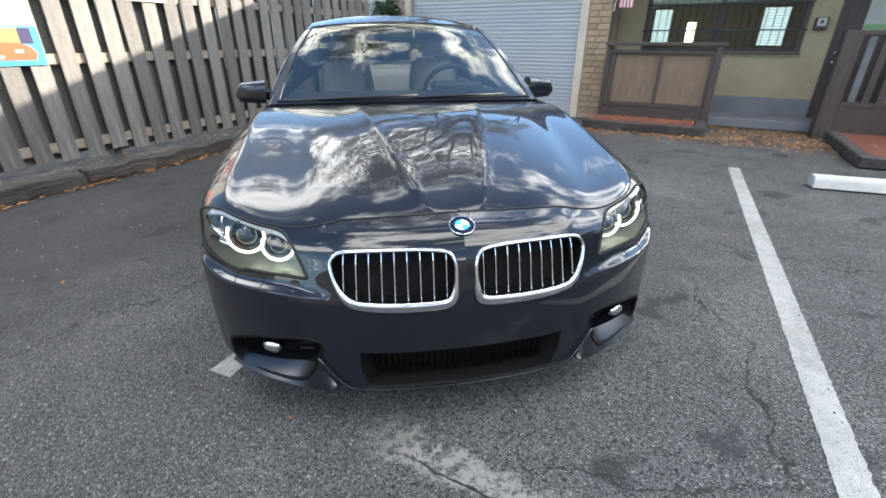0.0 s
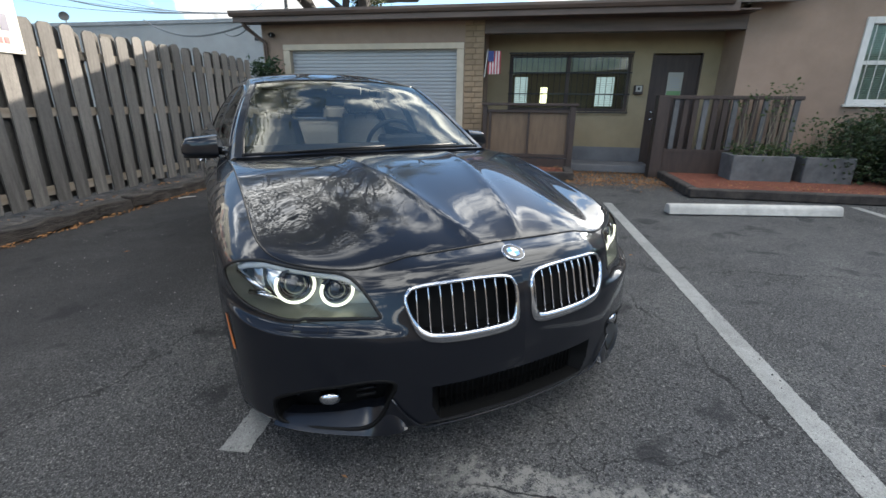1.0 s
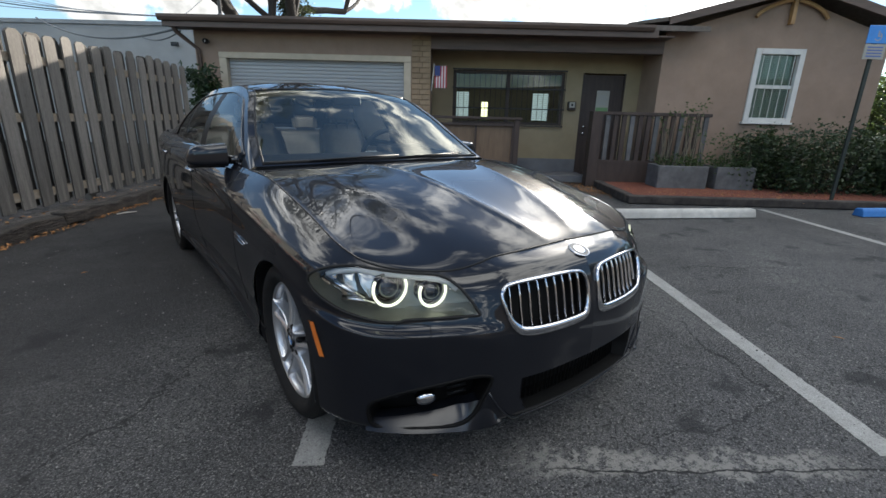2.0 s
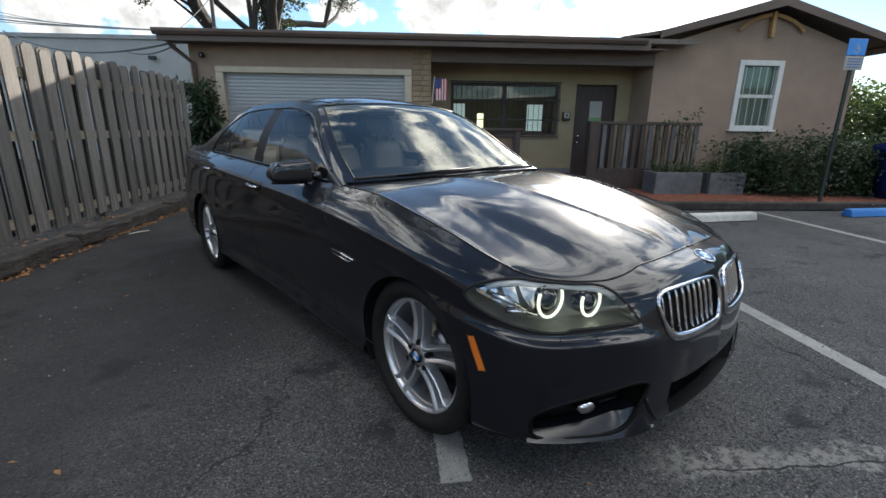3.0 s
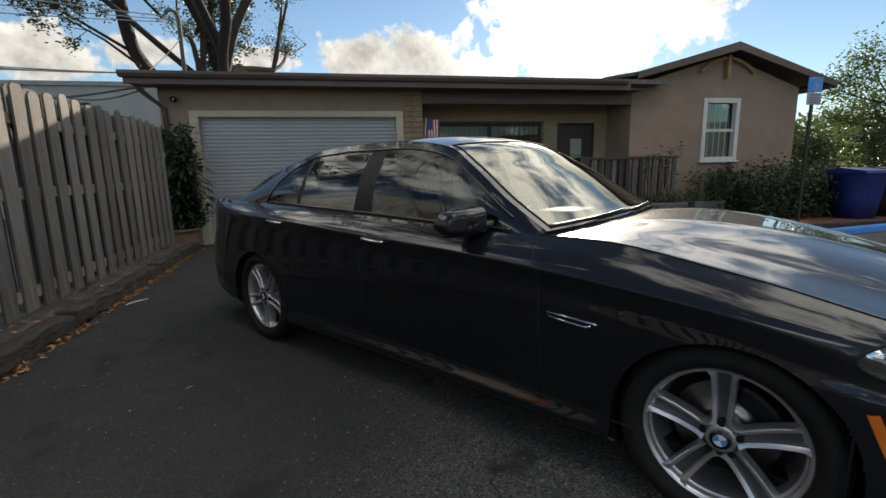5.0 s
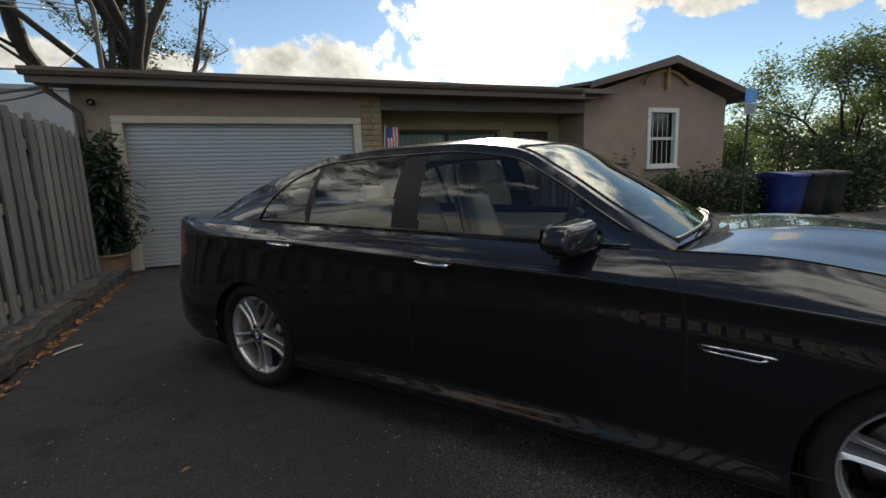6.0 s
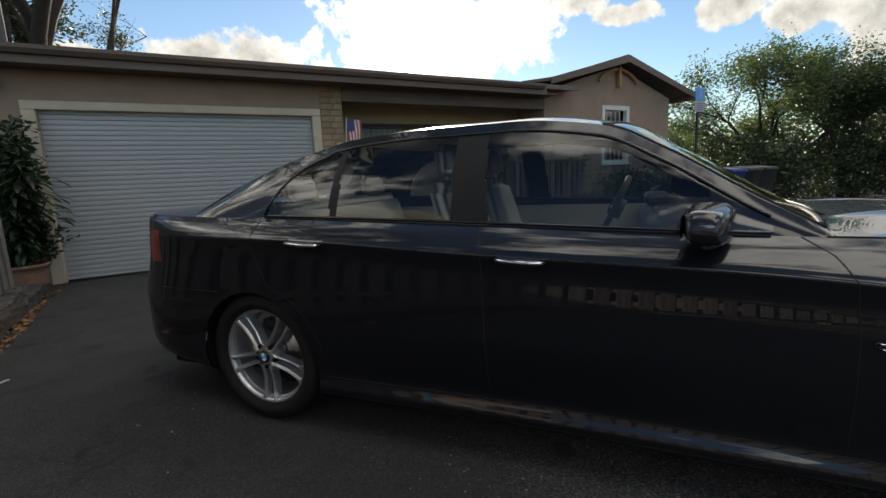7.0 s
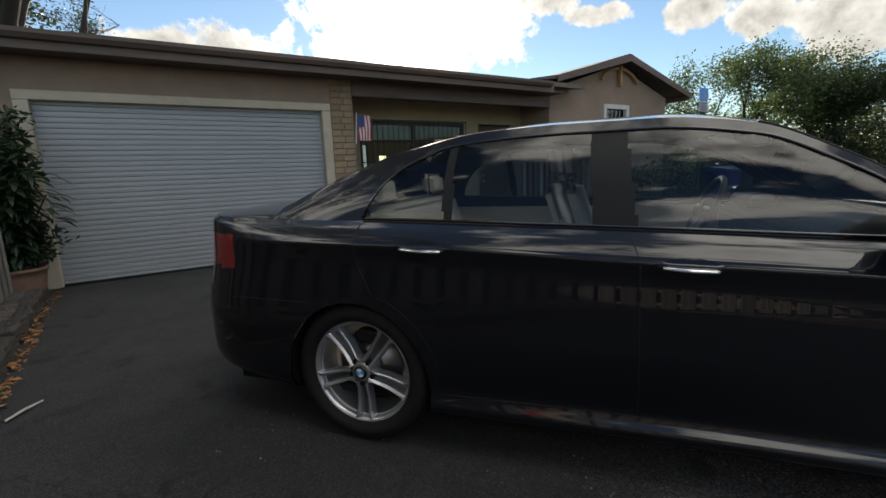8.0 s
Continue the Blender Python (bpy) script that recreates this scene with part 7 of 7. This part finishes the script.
for k in range(18):
    a = rnd.uniform(0, math.tau)
    r = rnd.uniform(0.05, 0.30)
    h = rnd.uniform(0.9, 1.85)
    tip = Vector((r * math.cos(a) + 0.05, r * math.sin(a), h))
    tube(bm, [(0.04 * math.cos(a), 0.04 * math.sin(a), 0.33), tip * 0.55 + Vector((0, 0, 0.1)), tip], [0.014, 0.011, 0.006], 6)
    for j in range(34):
        f = rnd.uniform(0.15, 1.0)
        b = rnd.uniform(0, math.tau)
        long_leaf(Vector((tip.x * f, tip.y * f, 0.33 + (h - 0.33) * f)), (math.cos(b), math.sin(b), rnd.uniform(0.1, 0.8)), rnd.uniform(0.16, 0.34), rnd.uniform(0.018, 0.035), rnd.uniform(0.12, 0.3))
for j in range(30):
    b = rnd.gauss(-0.3, 0.5)
    z = rnd.uniform(0.85, 1.4)
    long_leaf((0.30 + rnd.uniform(-0.1, 0.12), -0.05 + rnd.gauss(0, 0.08), z), (math.cos(b), math.sin(b), 0.3), rnd.uniform(0.14, 0.24), rnd.uniform(0.02, 0.035), 0.22)
tube(bm, [(0.0, 0, 0.34), (0.16, -0.02, 0.8), (0.34, -0.05, 1.15)], [0.014, 0.011, 0.006], 6)
part("stem", bm, M_BARK, plant)
leaf_cloud("small_leaves", [((rnd.gauss(-0.06, 0.14), rnd.gauss(0.12, 0.10), rnd.uniform(0.4, 1.95)), 0.07, 26) for k in range(110)], 0.11, M_LEAF_P, plant, rnd, (0.4, 1.0))
me = bpy.data.meshes.new("foliage")
me.from_pydata([tuple(v) for v in lv], [], lf)
me.materials.append(M_LEAF_P)
me.shade_smooth()
fo = new("foliage", me)
fo.parent = plant

# ---- signs, bins, wires, far building ----
M_SKYBLUE = flat("sign_skyblue", (0.03, 0.27, 0.45), 0.4)
M_ORANGE = flat("sign_orange", (0.40, 0.065, 0.018), 0.4)
M_PEACH = flat("sign_peach", (0.48, 0.20, 0.055), 0.4)
M_PURPLE = flat("sign_purple", (0.014, 0.011, 0.05), 0.4)
M_SREDS = flat("sign_red", (0.26, 0.014, 0.014), 0.4)
M_SGREEN = flat("sign_green", (0.015, 0.11, 0.025), 0.4)

# sign with print, on the upper fence (its numbers and address stay plain bars)
sg = thing("banner_sign", "white fence sign with green, purple and red print", "sign", FENCE)
part("board", boxed(-0.002, 0.006, -7.05, -5.235, 1.655, 2.35, 0.002), M_SIGN_W, sg)
text_part("lettering", "By appointment only", 0.145, M_SGREEN, sg, pose(0.0065, -6.72, 2.035, 90, 0, 90), "green words")
for k, (w, y0) in enumerate([(0.105, -6.60 + i * 0.108) for i in range(12)]):
    if k in (3, 7):
        part("print_bar", boxed(0.006, 0.0085, y0 + 0.03, y0 + 0.055, 1.845, 1.87), M_PURPLE, sg)
    else:
        part("print_bar", boxed(0.006, 0.0085, y0, y0 + 0.075, 1.845, 1.985), M_PURPLE, sg)
for k in range(19):
    y0 = -6.52 + k * 0.062
    part("print_bar", boxed(0.006, 0.0085, y0, y0 + 0.045, 1.735, 1.79 + 0.02 * (k % 3 == 1)), M_SGREEN if k == 13 else M_PURPLE if k == 12 else M_SREDS, sg)
for y in (-5.27, -7.0):
    for z in (1.69, 2.31):
        part("screw", lathe(bmesh.new(), [(0.001, 0.010), (0.006, 0.009), (0.008, 0.006)], 10, "x"), M_BARS, sg).matrix_basis = Matrix.Translation((0, y, z))

# second sign, with a flat drawing of a car
s2 = thing("picture_sign", "fence sign with an orange car drawing on blue", "sign", FENCE)
part("board", boxed(-0.002, 0.006, -7.75, -6.545, 1.085, 1.62, 0.002), M_SIGN_W, s2)
part("blue_field", boxed(0.006, 0.0085, -7.75, -6.548, 1.088, 1.40), M_SKYBLUE, s2)
part("sky_field", boxed(0.0085, 0.0105, -7.70, -6.70, 1.23, 1.385), M_PEACH, s2)
part("dark_field", boxed(0.0085, 0.0108, -6.70, -6.60, 1.26, 1.385), M_PURPLE, s2)
bm = prism(bmesh.new(), [(-7.6, 1.14), (-6.62, 1.13), (-6.60, 1.19), (-6.64, 1.24), (-6.72, 1.27), (-6.95, 1.28), (-7.10, 1.34), (-7.35, 1.34), (-7.45, 1.28), (-7.6, 1.25)], "x", 0.0108, 0.013)
part("car_drawing", bm, M_ORANGE, s2)
for y0, y1, z0, z1 in ((-7.15, -6.98, 1.285, 1.325), (-6.76, -6.70, 1.19, 1.215), (-7.2, -6.85, 1.145, 1.17)):
    part("drawing_detail", boxed(0.013, 0.0145, y0, y1, z0, z1), M_SIGN_W, s2)

# accessible parking sign on its post
ap = thing("parking_sign", "blue accessible parking sign over a white plate on a post", "sign", HOUSE)
part("post", boxed(10.53, 10.58, -2.03, -2.0, 0, 2.62), mat("green_post", (0.03, 0.04, 0.035), 0.6, 0.3), ap)
part("blue_plate", boxed(10.41, 10.71, -2.05, -2.035, 2.41, 2.65, 0.004), flat("plate_blue", (0.03, 0.22, 0.62), 0.35), ap)
part("white_plate", boxed(10.41, 10.71, -2.05, -2.035, 2.20, 2.40, 0.004), M_SIGN_W, ap)
sym = bmesh.new()
for i in range(16):
    a0, a1 = -2.6 + i * 0.24, -2.6 + (i + 1) * 0.24
    poly(sym, [(10.56 + r * math.cos(a), -2.0515, 2.50 + r * math.sin(a)) for r, a in ((0.042, a0), (0.055, a0), (0.055, a1), (0.042, a1))])
box(sym, 10.55, 10.565, -2.0525, -2.051, 2.50, 2.58)
box(sym, 10.55, 10.60, -2.0525, -2.051, 2.50, 2.515)
part("symbol", sym, M_SIGN_W, ap, "white symbol")
for k in range(4):
    part("text_bar", boxed(10.45, 10.67, -2.053, -2.05, 2.23 + k * 0.04, 2.25 + k * 0.04), flat("print_blue", (0.1, 0.15, 0.35)), ap)

# bins


def wheelie_bin(s0, d0, colour, label):
    b = thing("wheelie_bin", label, "bin", HOUSE @ Matrix.Translation((s0, d0, 0)), "bins")
    bm = bmesh.new()
    rows = []
    for z, w, dd in ((0.06, 0.22, 0.26), (0.5, 0.26, 0.31), (0.92, 0.29, 0.35), (0.98, 0.31, 0.37)):
        rows.append([bm.verts.new((x * w, y * dd, z)) for x, y in ((-1, -1), (1, -1), (1, 1), (-1, 1))])
    for p0, p1 in zip(rows, rows[1:]):
        for k in range(4):
            bm.faces.new((p0[k], p0[(k + 1) % 4], p1[(k + 1) % 4], p1[k]))
    bm.faces.new(rows[0][::-1])
    bmesh.ops.bevel(bm, geom=bm.edges[:], offset=0.02, segments=2, affect="EDGES")
    part("body", bm, colour, b, smooth=True)
    lid = prism(bmesh.new(), [(-0.40, 0.98), (0.40, 0.98), (0.38, 1.06), (0.1, 1.10), (-0.38, 1.04)], "x", -0.325, 0.325)
    bmesh.ops.bevel(lid, geom=lid.edges[:], offset=0.015, segments=2, affect="EDGES")
    part("lid", lid, colour, b)
    part("handle", tube(bmesh.new(), [(-0.25, 0.42, 1.0), (0.25, 0.42, 1.0)], 0.016, 8), colour, b)
    for x in (-0.27, 0.27):
        part("wheel", lathe(bmesh.new(), [(0.001, -0.025), (0.09, -0.025), (0.10, 0), (0.09, 0.025), (0.001, 0.025)], 20, "x"), M_BLACK, b, smooth=True).matrix_basis = Matrix.Translation((x, 0.27, 0.10))
    return b


wheelie_bin(12.55, -1.45, flat("bin_blue", (0.014, 0.03, 0.17), 0.5), "blue plastic wheelie bin beside the hedge")
wheelie_bin(13.45, -1.35, flat("bin_black", (0.015, 0.018, 0.02), 0.5), "black plastic wheelie bin beside a blue one")
wheelie_bin(14.25, -1.3, flat("bin_dark", (0.02, 0.025, 0.022), 0.5), "dark plastic wheelie bin under the trees")

# far white building with a flat roof behind the fence
fb = thing("warehouse", "long low off-white building behind the fence", "building", HOUSE)
part("wall", boxed(-42, 1.0, 8.0, 8.25, 0, 4.08), M_WHITEWALL, fb)
part("parapet", boxed(-42.1, 1.1, 7.94, 8.3, 4.08, 4.22, 0.01), mat("parapet_grey", (0.30, 0.31, 0.32), 0.7, scale=2), fb, "grey metal parapet")
part("roof", boxed(-42, 1.0, 8.25, 16, 3.8, 3.95), M_BASE, fb)
lamp = thing("wall_lamp", "small dark floodlight on the white building", "lamp", HOUSE)
part("head", boxed(-5.5, -5.25, 7.78, 7.9, 3.42, 3.55, 0.02), M_BARS, lamp)
part("arm", boxed(-5.39, -5.36, 7.88, 8.0, 3.5, 3.53), M_BARS, lamp)
dish = thing("satellite_dish", "grey satellite dish on the far roof", "satellite dish", HOUSE @ Matrix.Translation((-14.2, 8.1, 4.05)))
bm = lathe(bmesh.new(), [(0.001, 0.0), (0.12, 0.015), (0.15, 0.032), (0.18, 0.05)], 24)
part("bowl", bm, M_PLANTER, dish, smooth=True).matrix_basis = pose(0, 0, 0.42, 78, 0, 42)
part("mast", tube(bmesh.new(), [(0, 0.05, 0), (0, 0.05, 0.42)], 0.025, 8), M_PLANTER, dish)

# service mast and overhead cables at the garage corner
mast = thing("service_mast", "grey electric service mast with a bent head", "mast", HOUSE)
part("conduit", tube(bmesh.new(), [(-0.16, 0.55, 2.4), (-0.16, 0.55, 3.95), (-0.18, 0.52, 4.05), (-0.26, 0.45, 4.08), (-0.31, 0.40, 4.0)], 0.035, 10), M_PLANTER, mast, smooth=True)
part("flashing", lathe(bmesh.new(), [(0.12, 2.92), (0.06, 3.0), (0.04, 3.1)], 14), M_BASE, mast).matrix_basis = Matrix.Translation((-0.16, 0.55, 0))


M_CABLE = mat("pale_cable", (0.35, 0.36, 0.38), 0.5, scale=20)


def cable(a, b, sag, r, label):
    pts = [Vector(a).lerp(Vector(b), k / 24) - Vector((0, 0, sag * 4 * (k / 24) * (1 - k / 24))) for k in range(25)]
    c = ob_from("cable", tube(bmesh.new(), pts, r * (0.75 if r < 0.0135 else 1), 5), M_CABLE if r < 0.0135 else M_BARS)
    c.matrix_world = HOUSE
    return tagged(c, label, "cable", "overhead cables")


for a, b, sag, r in (((-0.3, 0.42, 3.95), (-22, -6.0, 7.4), 0.9, 0.013), ((-0.3, 0.42, 3.90), (-22, -5.4, 7.0), 1.0, 0.011), ((-0.3, 0.42, 3.86), (-22, -4.6, 6.4), 1.0, 0.011)):
    cable(a, b, sag, r, "thin overhead electric cable to the garage corner")
for p, sag, r in (((-27.5, 11.0, 8.6), 0.9, 0.012), ((-25.2, 11.5, 8.4), 0.7, 0.011), ((-24.6, 12.0, 8.8), 0.9, 0.014), ((-22.6, 12.5, 8.4), 0.7, 0.012), ((-19.6, 13.0, 8.5), 0.8, 0.012)):
    cable((-0.78, -0.36, 2.86), p, sag, r, "thin overhead cable strung to the garage eave")
cable((-0.62, -0.3, 2.66), (-9.0, 6.5, 4.0), 0.35, 0.02, "thick black cable drooping from the garage eave")
cable((-0.55, -0.25, 2.64), (-3.4, 3.0, 3.0), 0.12, 0.014, "pale cable loop under the garage eave")
cable((-0.6, -0.4, 2.74), (-0.16, 0.5, 3.6), 0.05, 0.01, "loose wire at the garage corner")

# litter: stick, leaves by the kerb and the porch
st = ob_from("stick", tube(bmesh.new(), [(-1.28, 4.90, 0.012), (-1.18, 4.935, 0.016), (-1.07, 4.965, 0.012)], [0.007, 0.009, 0.006], 6), mat("pale_stick", (0.45, 0.42, 0.38), 0.7, scale=20))
tagged(st, "pale broken stick on the asphalt", "stick")


def litter(name, label, spots, size, seed, material):
    rnd = random.Random(seed)
    verts, faces = [], []
    for (x, y, z), sx, sy, n in spots:
        for _ in range(n):
            c = Vector((x + rnd.uniform(-sx, sx), y + rnd.gauss(0, sy), z + rnd.uniform(0.004, 0.02)))
            a = rnd.uniform(0, math.tau)
            s = size * rnd.uniform(0.5, 1.4)
            u, w = Vector((math.cos(a), math.sin(a), rnd.gauss(0, 0.2))) * s, Vector((-math.sin(a), math.cos(a), rnd.gauss(0, 0.25))) * s * 0.45
            i = len(verts)
            verts += [c - u, c + w + Vector((0, 0, s * 0.2)), c + u, c - w + Vector((0, 0, s * 0.15))]
            faces.append((i, i + 1, i + 2, i + 3))
    me = bpy.data.meshes.new(name)
    me.from_pydata([tuple(v) for v in verts], [], faces)
    me.materials.append(material)
    ob = new(name, me)
    return tagged(ob, label, "leaf litter", kind="stuff")


lit = litter("fallen_leaves", "dry orange-brown leaves along the fence kerb", [((0.20, -0.6 - k * 0.45, 0.0), 0.07, 0.25, 48) for k in range(26)] + [((0.0, -0.6 - k * 0.5, 0.16), 0.12, 0.25, 8) for k in range(20)], 0.022, 4, M_LEAF_DRY)
lit.matrix_world = FENCE
lit = litter("fallen_leaves", "dry brown leaves in front of the porch", [((5.7, -1.12, 0.0), 1.8, 0.24, 1500), ((6.6, -0.45, 0.0), 0.75, 0.38, 800), ((6.5, -0.05, 0.0), 0.7, 0.10, 200), ((4.9, -0.6, 0.14), 0.7, 0.15, 90), ((9.5, -1.6, 0.10), 2.0, 0.2, 240)], 0.022, 6, M_LEAF_DRY)
lit.matrix_world = HOUSE
lit = litter("fallen_leaves", "few scattered dry leaves on the asphalt", [((0.5, 0.5, 0.002), 3.2, 2.4, 26), ((-0.75, -1.05, 0.002), 0.3, 0.2, 3)], 0.024, 9, M_LEAF_DRY)


# gravel: loose stones on the asphalt
def gravel():
    rnd = random.Random(17)
    verts, faces = [], []
    for _ in range(5200):
        x, y = rnd.uniform(-4, 3.2), rnd.uniform(-1.9, 3.6)
        if noise.noise(Vector((x * 1.3, y * 1.3, 7))) < rnd.uniform(-0.35, 0.5):
            continue
        s = abs(rnd.gauss(0.0028, 0.0016)) + 0.0012
        i = len(verts)
        a = rnd.uniform(0, math.tau)
        for k in range(4):
            verts.append((x + s * math.cos(a + k * 1.571) * rnd.uniform(0.7, 1.2), y + s * math.sin(a + k * 1.571) * rnd.uniform(0.7, 1.2), 0.002))
        verts.append((x, y, 0.004 + s * rnd.uniform(0.7, 1.2)))
        faces += [(i + k, i + (k + 1) % 4, i + 4) for k in range(4)]
    me = bpy.data.meshes.new("gravel")
    me.from_pydata(verts, [], faces)
    me.materials.append(mat("gravel_stone", (0.20, 0.195, 0.185), 0.85, scale=30, col2=(0.11, 0.11, 0.105), island=0.5))
    return tagged(new("gravel", me), "loose pale grit on the asphalt", "gravel", kind="stuff")


gravel()
